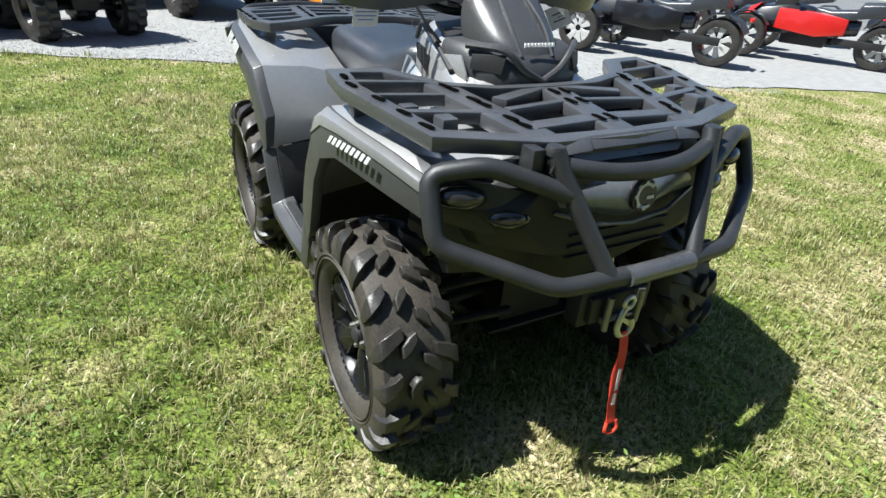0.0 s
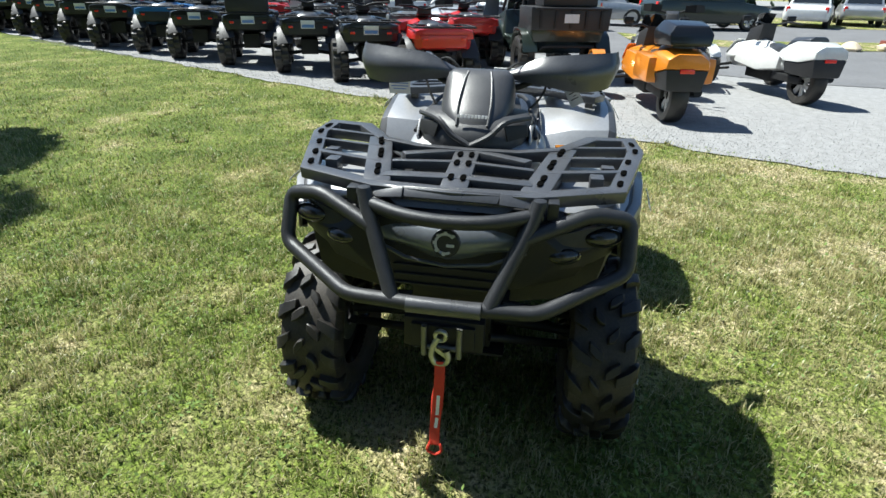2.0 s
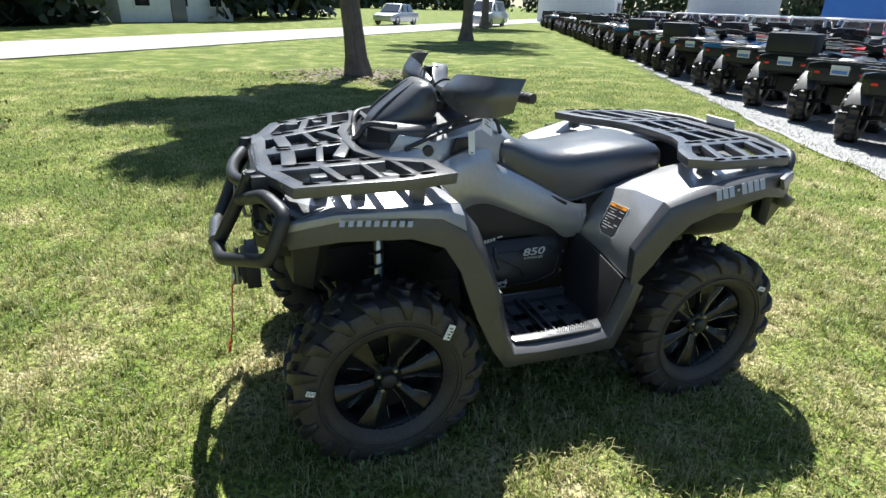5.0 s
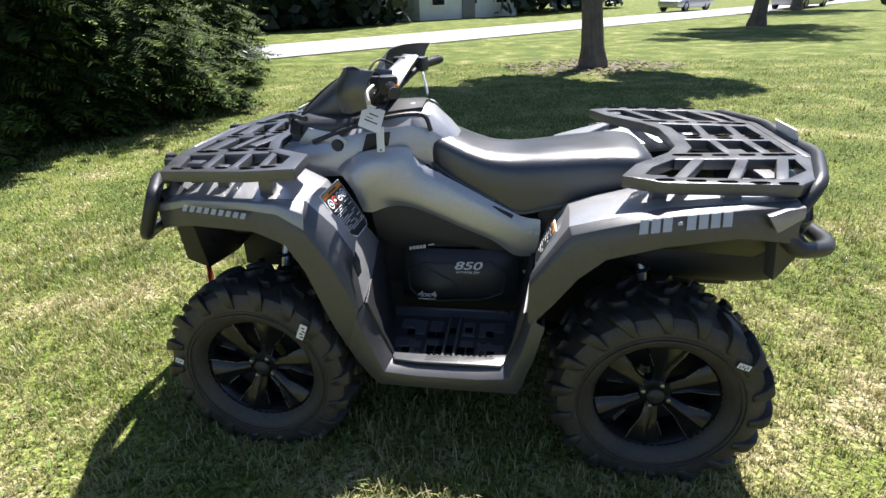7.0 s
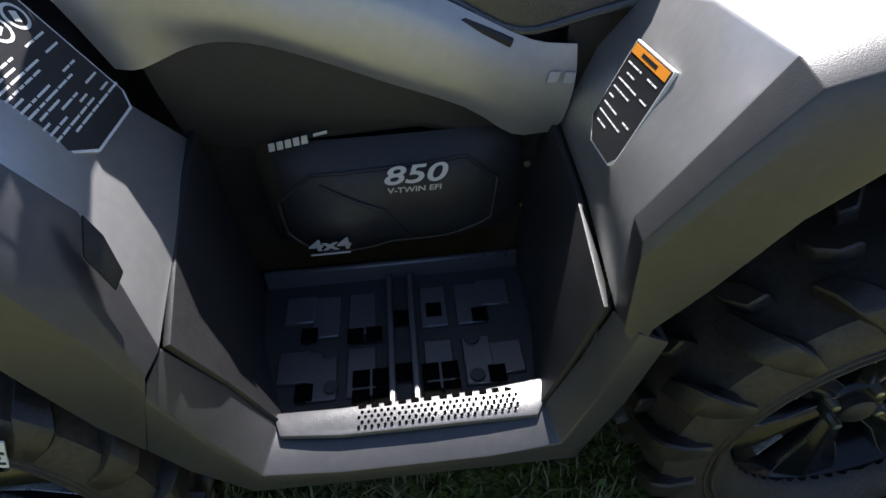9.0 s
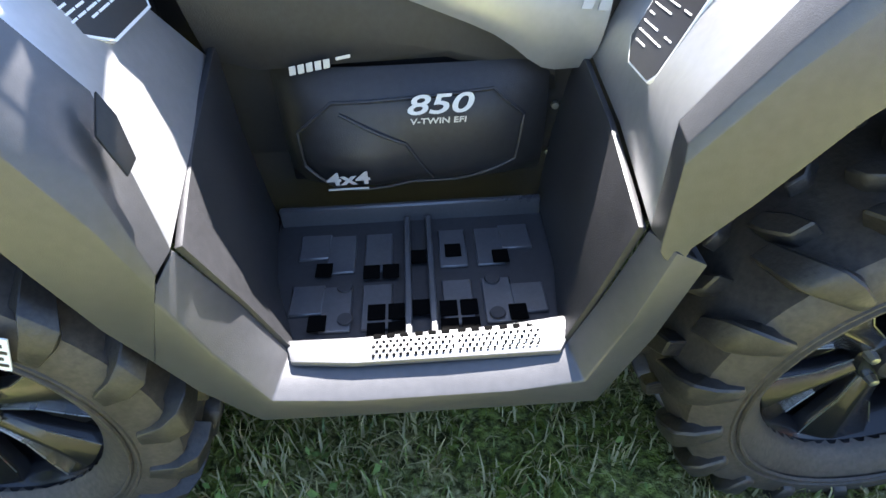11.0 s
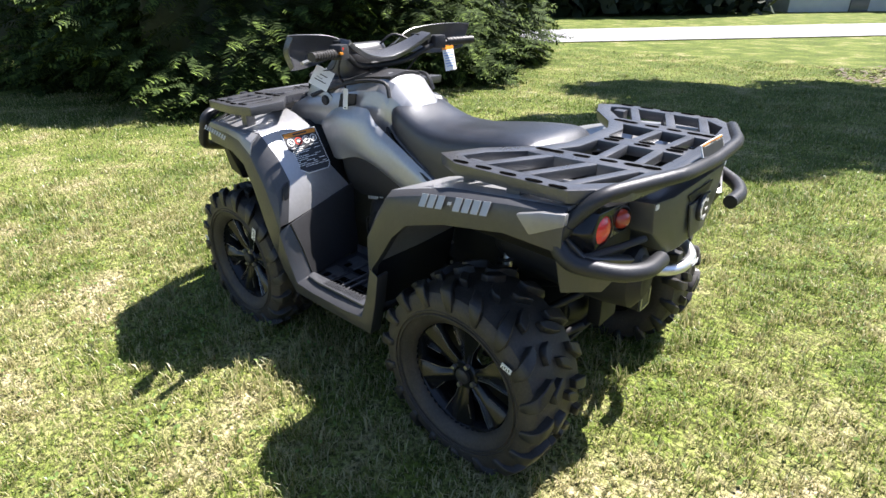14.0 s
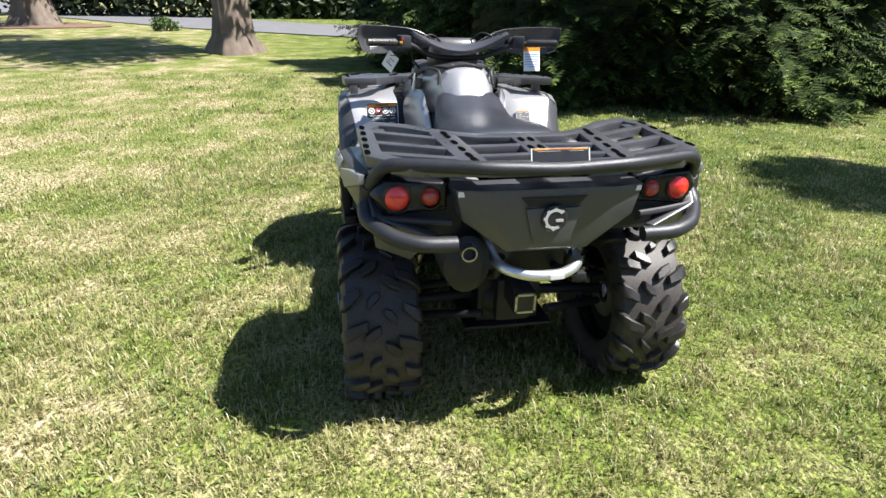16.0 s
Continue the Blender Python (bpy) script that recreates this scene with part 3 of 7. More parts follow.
def cover_depth(x, z):
    u, w = x / .225, (z - .468) / .118
    return .137 + .095 * max(0.0, 1 - abs(u) ** 3.2) ** 0.5 * max(0.0, 1 - abs(w) ** 2.6) ** 0.6 + (.018 * min(1, (x - .02) / .05) * min(1, max(0, (.49 - z + (x - .02) * .25)) / .05) if x > .02 and z < .51 else 0)


for k, s in enumerate((1, -1)):
    for line in ([(.188, .43), (.190, .49), (.13, .535), (-.12, .545), (-.170, .50), (-.16, .42), (-.06, .376), (.13, .374), (.188, .43)], [(.12, .520), (.02, .47), (-.02, .395)]):
        pts = [p for a, b in zip(line, line[1:]) for p in [(a[0] + (b[0] - a[0]) * j / 5, a[1] + (b[1] - a[1]) * j / 5) for j in range(5)]] + [line[-1]]
        part("cover_ridge", Geo().tube([(x, s * cover_depth(x, z), z) for x, z in pts], .0028, 6), BLACK, covers[k])


def upper_cover():
    return Geo().sheet([[(.310, .235, .775), (.245, .200, .790), (.12, .190, .752), (-.05, .183, .676), (-.215, .172, .590)],
                        [(.305, .222, .690), (.235, .205, .660), (.11, .192, .630), (-.05, .180, .595), (-.225, .160, .540)],
                        [(.295, .205, .610), (.23, .195, .585), (.11, .180, .583), (-.05, .165, .580), (-.235, .135, .50)]], 0.01)


sided("upper_engine_cover", upper_cover, BLACK, quad, "matt black upper side cover", 0.003)


# long grey side panel under the seat
def side_panel():
    up = [(.43, .20, .885), (.37, .225, .925), (.30, .225, .955), (.17, .195, .960), (.140, .178, .905), (.0, .180, .830), (-.12, .183, .765), (-.218, .186, .715), (-.285, .190, .705)]
    m1 = [(.40, .250, .880), (.355, .255, .895), (.27, .245, .915), (.17, .215, .895), (.11, .200, .855), (.0, .200, .790), (-.12, .200, .725), (-.218, .200, .670), (-.285, .200, .655)]
    m2 = [(.360, .262, .830), (.325, .262, .825), (.255, .245, .810), (.17, .228, .790), (.09, .215, .755), (.0, .208, .710), (-.12, .205, .655), (-.215, .200, .605), (-.275, .195, .590)]
    lo = [(.330, .252, .745), (.300, .245, .740), (.235, .222, .756), (.17, .212, .750), (.09, .203, .718), (.0, .198, .676), (-.12, .194, .622), (-.195, .188, .566), (-.255, .182, .560)]
    return Geo().sheet(smooth_grid([up, m1, m2, lo], 3, 3), 0.008)


sided("side_panel", side_panel, PAINT, quad, "satin grey side panel below the seat")

# console in front of the seat
g = Geo()
rings = []
for x, zt, zb, hw in ((.015, .965, .86, .09), (.05, 1.005, .86, .105), (.11, 1.062, .86, .118), (.17, 1.082, .86, .135), (.26, 1.075, .86, .165), (.38, 1.050, .86, .190), (.50, 1.005, .86, .215), (.60, .960, .86, .22), (.66, .93, .86, .20)):
    rings.append([(x, y * hw, zb + (zt - zb) * z) for y, z in ((-1.1, 0), (-1.08, .45), (-1, .72), (-.72, .93), (-.35, 1), (0, 1.01), (.35, 1), (.72, .93), (1, .72), (1.08, .45), (1.1, 0))])
part("console", g.loft(rings), PAINT, quad, "granite grey painted centre console", 0.002)
part("console_cover", Geo().sheet(smooth_grid([[(.135, y * .085, 1.086 - abs(y) * .012), (.24, y * .13, 1.088 - abs(y) * .02), (.36, y * .15, 1.066 - abs(y) * .02), (.46, y * .16, 1.03 - abs(y) * .02)] for y in (-1, -.5, 0, .5, 1)], 2, 3), -0.012), BLACK, quad)
part("console_trim", Geo().tube(smooth_path([(.10, .128, 1.0), (.13, .125, 1.055), (.24, .168, 1.055), (.38, .192, 1.02), (.50, .212, .975)], 4), .008, 8), BLACK, quad)
part("console_trim", Geo().tube(smooth_path([(.10, -.128, 1.0), (.13, -.125, 1.055), (.24, -.168, 1.055), (.38, -.192, 1.02), (.50, -.212, .975)], 4), .008, 8), BLACK, quad)
for s in (1, -1):
    part("storage_recess", Geo().prism([(.33, s * .1985, .945), (.24, s * .183, .965), (.23, s * .183, 1.01), (.31, s * .196, 1.005)], (0, s * .010, 0)), CHASSIS, quad, "", 0.003)
part("ignition_switch", Geo().lathe([(0, .01), (.018, .01), (.022, .004), (.022, -.02)], 18, (.415, .203, .965)), BLACK, quad)
# seat
g, rings, SIDE = Geo(), [], []
seat_rows = ((.125, .940, .900, .070), (.105, .968, .885, .120), (.05, .975, .850, .150), (-.02, .948, .812, .162), (-.10, .922, .772, .170), (-.20, .918, .722, .180), (-.30, .926, .742, .190), (-.42, .938, .772, .200), (-.54, .945, .800, .205), (-.61, .938, .820, .195), (-.655, .905, .835, .150))
for x, zt, zb, hw in seat_rows:
    hgt = zt - zb
    shape = [(-.98, 0), (-1.0, .35 if hgt > .12 else .5), (-.985, .66), (-.93, .83), (-.80, .94), (-.5, .995), (0, 1.0), (.5, .995), (.80, .94), (.93, .83), (.985, .66), (1.0, .35 if hgt > .12 else .5), (.98, 0)]
    rings.append([(x, a * hw, zb + b * hgt) for a, b in shape])
    SIDE.append((x, hw * .995, zb + .004))
rings = [list(r) for r in zip(*[smooth_path(c, 3) for c in zip(*rings)])]
seat = part("seat", g.loft(rings), VINYL, quad, "black vinyl bench seat with piping")
for s in (1, -1):
    part("piping", Geo().tube(smooth_path([(x, s * y, z) for x, y, z in SIDE[:9]], 4), .006, 8), RACK, seat)
    part("seat_trim", Geo().tube(smooth_path([(x + .012, s * (y + .012), z - .012) for x, y, z in SIDE[:6]], 4), .007, 8), BLACK, quad)

# rear fenders
RTOP = [(-.244, .556, .545), (-.250, .540, .664), (-.305, .548, .755), (-.352, .552, .830), (-.43, .556, .852), (-.60, .560, .895), (-.80, .548, .912), (-.945, .520, .915)]
RMID = [(-.247, .584, .535), (-.246, .580, .640), (-.305, .590, .725), (-.365, .595, .790), (-.45, .600, .815), (-.60, .600, .850), (-.80, .585, .880), (-.950, .545, .880)]
REDGE = [(-.268, .592, .510), (-.275, .592, .545), (-.320, .595, .600), (-.385, .598, .690), (-.455, .600, .752), (-.60, .600, .795), (-.80, .585, .825), (-.950, .550, .800)]


def rear_band():
    return Geo().sheet([RTOP, [Vector(a).lerp(Vector(b), .55) + Vector((0, .010, .008)) for a, b in zip(RTOP, RMID)], RMID, REDGE, [Vector(p) + Vector((0, -.03, 0)) for p in REDGE]], 0.012)


sided("rear_fender_flare", rear_band, DARKPAINT, quad, "gunmetal moulded rear fender flare", 0.004)


def rear_top():
    inner = [(-.275, .16, .575), (-.285, .185, .620), (-.315, .190, .700), (-.37, .20, .775), (-.45, .21, .805), (-.60, .21, .845), (-.80, .20, .870), (-.96, .18, .870)]
    mid = [(-.266, .36, .560), (-.285, .36, .645), (-.328, .37, .735), (-.365, .38, .818), (-.44, .385, .850), (-.60, .39, .892), (-.80, .39, .905), (-.96, .37, .905)]
    return Geo().sheet([RTOP, mid, inner], -0.012)


sided("rear_fender_top", rear_top, PAINT, quad, "granite grey painted rear fender", 0.003)


def rear_box():
    return Geo().loft([[(-.46, .30, .70), (-.46, .50, .76), (-.46, .53, .78), (-.46, .30, .80)],
                       [(-.70, .25, .70), (-.70, .40, .70), (-.70, .53, .81), (-.70, .25, .85)],
                       [(-.92, .25, .68), (-.92, .38, .68), (-.94, .50, .80), (-.95, .25, .86)],
                       [(-1.0, .25, .72), (-1.0, .37, .73), (-.99, .47, .80), (-1.0, .25, .86)]])


sided("rear_inner_fender", rear_box, CHASSIS, quad, "black plastic inner rear fender", 0.006)


def front_inner():
    return Geo().loft([[(1.00, .18, .56), (.99, .42, .60), (.98, .46, .80), (.98, .18, .86)], [(.90, .18, .53), (.89, .40, .56), (.84, .50, .83), (.84, .18, .88)], [(.80, .18, .60), (.80, .30, .66), (.78, .50, .83), (.78, .18, .88)], [(.50, .18, .62), (.50, .26, .70), (.50, .53, .85), (.50, .18, .88)], [(.36, .18, .55), (.36, .26, .60), (.36, .52, .74), (.36, .18, .80)]])


sided("front_inner_fender", front_inner, CHASSIS, quad, "", 0.006)
# chassis
g = Geo()
g.box((0.0, 0, .36), (1.5, .24, .22)).box((0, 0, .55), (1.1, .26, .30)).box((.62, 0, .62), (.5, .28, .34)).box((-.55, 0, .62), (.55, .34, .30)).box((0, 0, .235), (1.55, .34, .014))
part("engine_and_frame", g, CHASSIS, quad, "black frame and engine block", 0.01)
for s in (1, -1):
    for x0, x1, y in ((.52, .62, .42), (.80, .68, .42), (-.48, -.62, .40), (-.82, -.68, .40)):
        part("suspension_arm", Geo().tube([(x0, s * .12, .33), (x1, s * y, .26)], .016, 10), CHASSIS, quad)
        part("suspension_arm", Geo().tube([(x0, s * .15, .47), (x1, s * y, .38)], .014, 10), CHASSIS, quad)
    part("drive_shaft", Geo().tube([(.65, s * .1, .32), (.65, s * .42, .30)], [.02, .02], 10), CHASSIS, quad)
    part("drive_shaft", Geo().tube([(-.65, s * .1, .32), (-.65, s * .42, .30)], [.02, .02], 10), CHASSIS, quad)
    for x, lean in ((.63, .02), (-.63, -.02)):
        spring = Geo()
        pts = [Vector((x, s * .36, .34)).lerp(Vector((x - lean, s * .24, .74)), k / 60) + Vector((.032 * math.cos(k * .9), .032 * math.sin(k * .9), 0)) for k in range(61)]
        part("shock_spring", spring.tube(pts, .006, 6), CHASSIS, quad)
        part("shock_damper", Geo().tube([(x, s * .37, .32), (x - lean, s * .24, .76)], .018, 10), STEEL, quad)


# racks
def ring_bar(pts, w, h):
    """A closed bar of width w and depth h along a loop of points, mitred at the bends."""
    pts = [Vector(p) for p in pts]
    n, rings = len(pts), []
    for i, p in enumerate(pts):
        a, b = (p - pts[i - 1]).normalized(), (pts[(i + 1) % n] - p).normalized()
        t = (a + b).normalized()
        s = t.cross(Vector((0, 0, 1))).normalized() * (w / 2 / max(0.5, t.dot(a)))
        d = Vector((0, 0, -h))
        rings.append([p + s, p - s, p - s * .9 + d, p + s * .9 + d])
    return Geo().loft(rings + [rings[0]], caps=False)


def rack(name, label, loop, w, h, bars, slots):
    full = loop + [(x, -y, z) for x, y, z in loop[::-1] if y > 1e-6]
    ob = part(name, ring_bar(full, w, h), RACK, quad, label, 0.005, 2)
    for p, q, bw, bh in bars:
        for s in (1, -1):
            part("slat", Geo().beam((p[0], s * p[1], p[2] - .001), (q[0], s * q[1], q[2] - .001), bw, bh), RACK, ob, "", 0.005, 2)
            if abs(p[1]) < 1e-6 and abs(q[1]) < 1e-6:
                break
    # Tie holes are ovals on the bars, with the hole's darkness as colour.
    for x, y, z, a in slots:
        for s in (1, -1) if y else (1,):
            part("tie_hole", TIE, HOLE_SHADE, ob).matrix_basis = pose(x, s * y, z + 0.0008, 0, 0, s * a)
    return ob


TIE = mesh_of("tie_hole", Geo().prism([(.018 * c + math.copysign(.008, c), .009 * s_, 0) for c, s_ in [(math.cos(k * math.pi / 6), math.sin(k * math.pi / 6)) for k in range(12)]], (0, 0, .0016)))
fz = lambda x: .985 - (x - .45) * .10          # the front rack falls slightly to the nose
P = lambda x, y: (x, y, fz(x))
front_loop = [P(1.055, 0), P(1.045, .225), P(.965, .455), P(.60, .535), P(.46, .525), P(.475, .40), P(.63, .30), P(.70, .16), P(.71, 0)]
front_bars = [
    (P(.62, .31), P(1.03, .225), .080, .034), (P(.72, .0), P(1.04, .0), .080, .032),
    (P(.55, .53), P(.60, .32), .030, .030), (P(.69, .51), P(.74, .28), .030, .030), (P(.83, .48), P(.88, .25), .030, .030),
    (P(.72, .030), P(.80, .20), .05, .028), (P(.84, .0), P(.87, .22), .025, .028), (P(.955, .0), P(.97, .22), .05, .028),
]
fs = [(.52, .528, fz(.52), 5), (.60, .533, fz(.60), -8), (.74, .502, fz(.74), -13), (.85, .480, fz(.85), -13), (.93, .463, fz(.93), -13)] + [(x, .31 - (x - .62) * .20, fz(x), -11) for x in (.66, .70, .80, .84, .93, .97)] + [(.78, .018, fz(.78), 0), (.86, .018, fz(.86), 0), (.97, .018, fz(.97), 0)]
front_rack = rack("front_rack", "black moulded plastic front cargo rack", front_loop, .052, .036, front_bars, fs)
part("rack_skirt", Geo().prism([(1.062, -.20, .905), (1.062, .20, .905), (1.085, .15, .872), (1.085, -.15, .872)], (-.02, 0, .02)), RACK, front_rack, "", 0.004)
for s in (1, -1):
    part("rack_lip", Geo().prism([(1.055, s * .22, .925), (1.075, s * .135, .930), (1.095, s * .135, .905), (1.085, s * .225, .895)], (-.025, 0, -.01)), RACK, front_rack, "", 0.004)
    for x, y in ((.55, .50), (.78, .44), (.90, .40)):
        part("rack_mount", Geo().box((x, s * y, .91), (.05, .04, .07)), RACK, front_rack, "", 0.006)
part("rack_lip", Geo().prism([(1.068, -.14, .930), (1.068, .14, .930), (1.09, .13, .905), (1.09, -.13, .905)], (-.02, 0, -.012)), RACK, front_rack, "", 0.004)
rz = .958
R = lambda x, y, z=rz: (x, y, z)
rear_loop = [R(-1.06, 0), R(-1.055, .22), R(-1.03, .40), R(-.93, .500), R(-.60, .510), R(-.525, .470), R(-.57, .375), R(-.69, .235), R(-.735, .14), R(-.74, 0)]
rear_bars = [
    (R(-.67, .26), R(-1.05, .225), .080, .034), (R(-.735, .0), R(-1.05, .0), .080, .032),
    (R(-.63, .515), R(-.76, .255), .032, .030), (R(-.77, .515), R(-.89, .24), .032, .030), (R(-.90, .505), R(-1.0, .24), .032, .030),
    (R(-.85, .0), R(-.86, .22), .030, .028), (R(-.96, .0), R(-.97, .22), .030, .028),
]
rs = [(x, .517, rz, 2) for x in (-.60, -.68, -.76, -.84, -.91)] + [(x, .255 - (-.67 - x) * .09, rz, 5) for x in (-.70, -.74, -.82, -.90, -.97, -1.02)] + [(x, .016, rz, 0) for x in (-.80, -.90, -1.0)]
rear_rack = rack("rear_rack", "black moulded plastic rear cargo rack", rear_loop, .052, .036, rear_bars, rs)
for s in (1, -1):
    for x, y in ((-.60, .46), (-.78, .50), (-.93, .47)):
        part("rack_mount", Geo().box((x, s * y, .915), (.045, .04, .07)), RACK, rear_rack, "", 0.006)
part("rack_lip", Geo().prism([(-1.085, -.26, .960), (-1.085, .26, .960), (-1.095, .20, .925), (-1.095, -.20, .925)], (.03, 0, 0)), RACK, rear_rack, "", 0.004)

# front bumper
BUMP = Matrix.Identity(4)
bumper = part("front_bumper", Geo().tube([(1.135, .212, .826), (1.062, .385, .886), (1.014, .496, .862), (1.072, .500, .725), (1.215, .268, .648), (1.232, 0, .648), (1.215, -.268, .648), (1.072, -.500, .725), (1.014, -.496, .862), (1.062, -.385, .886), (1.135, -.212, .826)], .0218, 14, .035).move(BUMP), POWDER, quad, "black powder-coated tubular bull bar")
part("cross_tube", Geo().tube([(1.098, -.25, .886), (1.145, -.12, .868), (1.155, 0, .864), (1.145, .12, .868), (1.098, .25, .886)], .0205, 14, .06).move(BUMP), POWDER, bumper)
for s in (1, -1):
    part("upright_tube", Geo().tube([(1.097, s * .242, .918), (1.115, s * .228, .870), (1.222, s * .133, .650)], .0218, 14, .03).move(BUMP), POWDER, bumper)
    part("tube_cap", Geo().lathe([(0, .012), (.018, .008), (.0218, -.002), (.0218, -.01), (0, -.01)], 14, (1.096, s * .243, .918), "z").move(BUMP), POWDER, bumper)
    part("mount_bracket", Geo().box((1.07, s * .28, .895), (.05, .03, .05)).move(BUMP), POWDER, bumper, "", 0.004)
part("foam_sleeve", Geo().tube([(1.2325, .115, .648), (1.2325, -.09, .648)], .0238, 14).move(BUMP), RACK, bumper)

# nose
g = Geo().loft([[(.90, y, z) for y, z in ((-.42, .66), (-.44, .80), (-.30, .88), (0, .90), (.30, .88), (.44, .80), (.42, .66), (0, .56))],
                [(1.04, y, z) for y, z in ((-.36, .68), (-.43, .79), (-.30, .86), (0, .885), (.30, .86), (.43, .79), (.36, .68), (0, .58))],
                [(1.10, y, z) for y, z in ((-.22, .66), (-.32, .77), (-.24, .84), (0, .87), (.24, .84), (.32, .77), (.22, .66), (0, .60))]])
part("grille", g, CHASSIS, quad, "matt black front grille", 0.006)
for i in range(3):
    part("grille_bar", Geo().box((1.097, 0, .64 + i * .030), (.02, .32, .006)), CHASSIS, quad, "", 0.001, 1)
nose = part("nose_panel", Geo().sheet(smooth_grid([[(1.07 - abs(y) * .12, y * 1.0, .853), (1.125 - abs(y) * .16, y, .825), (1.142 - abs(y) * .2, y * .98, .780), (1.115 - abs(y) * .2, y * .86, .735 + abs(y) * .12)] for y in (.215, .14, 0, -.14, -.215)], 3, 3), 0.01), NOSEPAINT, quad, "blue-grey nose panel between the lights")
for s in (1, -1):
    part("nose_trim", Geo().tube([(1.10, s * .22, .77), (1.125, s * .12, .735), (1.13, 0, .722)], .006, 8), RACK, quad)
    for (x, y, z), r, n in (((1.046, .428, .814), (.055, .028), 0), ((1.082, .326, .765), (.050, .026), 1)):
        e = Geo().lathe([(0, .022), (.5, .018), (.85, .009), (1.0, 0.0), (1.0, -.03), (0, -.03)], 22)
        e.v = [(a * r[0], b, c * r[1]) for a, b, c in e.v]
        m = plane_pose((x, s * y, z), (0, 0, 1), (1, s * .35, .25)) @ Matrix.Rotation(radians(90), 4, "X") @ Matrix.Rotation(radians(90), 4, "Y")
        part("headlight", e.move(m), SMOKED, quad, "dark oval headlamp lens")
    part("light_housing", Geo().sheet(smooth_grid([[(.99, s * .47, .845), (1.05, s * .40, .845), (1.09, s * .26, .815)], [(1.0, s * .485, .80), (1.055, s * .40, .79), (1.10, s * .27, .765)], [(.99, s * .46, .745), (1.05, s * .38, .725), (1.095, s * .26, .715)]], 3, 3), -0.02 * s), BLACK, quad, "", 0)
    part("fender_insert", Geo().prism([(1.03, s * .36, .862), (.90, s * .47, .860), (.965, s * .482, .838), (1.03, s * .44, .832)], (0, 0, .006)), RACK, quad, "", 0.002)
part("badge", Geo().lathe([(0, .004), (.036, .004), (.040, 0), (.040, -.012)], 28).move(plane_pose((1.1475, 0, .800), (0, 1, 0), (1, 0, .15)) @ Matrix.Rotation(radians(90), 4, "X")), INK, nose, "round dark badge with a pale broken ring")


def broken_ring(r0, r1, a0, a1, thick, teeth=False):
    g = Geo()
    n = 18
    for k in range(n):
        b0, b1 = radians(a0 + (a1 - a0) * k / n), radians(a0 + (a1 - a0) * (k + 1) / n)
        o = r1 + (.004 if teeth and k % 3 == 0 else 0)
        g.prism([(r0 * math.cos(b0), r0 * math.sin(b0), 0), (o * math.cos(b0), o * math.sin(b0), 0), (o * math.cos(b1), o * math.sin(b1), 0), (r0 * math.cos(b1), r0 * math.sin(b1), 0)], (0, 0, thick))
    return g


part("badge_ring", broken_ring(.024, .031, 40, 300, .002, True).move(plane_pose((1.1525, 0, .8007), (0, 1, 0), (1, 0, .15))), SILVER, nose)
part("badge_print", Geo().box((0, 0, 0), (.022, .008, .002)).move(plane_pose((1.1535, .014, .796), (0, 1, 0), (1, 0, .15))), SILVER, nose)
# winch
winch = part("winch_fairlead", Geo().box((1.12, 0, .50), (.05, .24, .10)).box((1.15, 0, .50), (.02, .19, .075)), CHASSIS, quad, "black winch fairlead with steel rollers", 0.004)
for s in (1, -1):
    part("roller", Geo().tube([(1.175, s * .052, .445), (1.175, s * .052, .545)], .009, 12), ROLLER, winch)
part("roller", Geo().tube([(1.165, -.06, .468), (1.165, .06, .468)], .009, 12), ROLLER, winch)
hook = part("winch_hook", Geo().tube(smooth_path([(1.188, -.006, .520), (1.190, -.020, .490), (1.192, -.026, .455), (1.192, -.012, .430), (1.192, .012, .430), (1.192, .024, .450), (1.190, .018, .475)], 4), .009, 10), STEEL, quad, "zinc-plated winch hook")
part("hook_eye", Geo().tube(smooth_path([(1.188 , .016 * math.cos(a), .525 + .016 * math.sin(a)) for a in [k * math.pi / 4 for k in range(9)]], 3), .007, 8), STEEL, hook)
part("hook_latch", Geo().beam((1.194, -.02, .485), (1.194, .02, .455), .012, .004, (1, 0, 0)), STEEL, hook)
strap = Geo()
pts = smooth_path([(1.194, .0, .440), (1.205, .002, .38), (1.212, .0, .30), (1.222, -.006, .22), (1.235, -.004, .155)], 5)
strap.loft([[(p.x, p.y - .016 + .006 * math.sin(i * .5), p.z), (p.x + .004, p.y - .016, p.z), (p.x + .004, p.y + .016, p.z), (p.x, p.y + .016, p.z)] for i, p in enumerate(pts)])
strap_ob = part("pull_strap", strap, REDWEB, quad, "red woven winch pull strap", 0.001, 1)
part("strap_print", Geo().beam((1.2165, .002, .33), (1.2215, .0, .26), .010, .0012, (1, 0, 0)), WHITE, strap_ob)
part("strap_print", Geo().beam((1.2225, .0, .25), (1.2285, -.003, .215), .010, .0012, (1, 0, 0)), WHITE, strap_ob)
part("strap_loop", Geo().tube(smooth_path([(1.236, -.018, .16), (1.242, -.024, .135), (1.244, 0, .125), (1.242, .018, .138), (1.236, .014, .16)], 4), .005, 8), REDWEB, strap_ob)

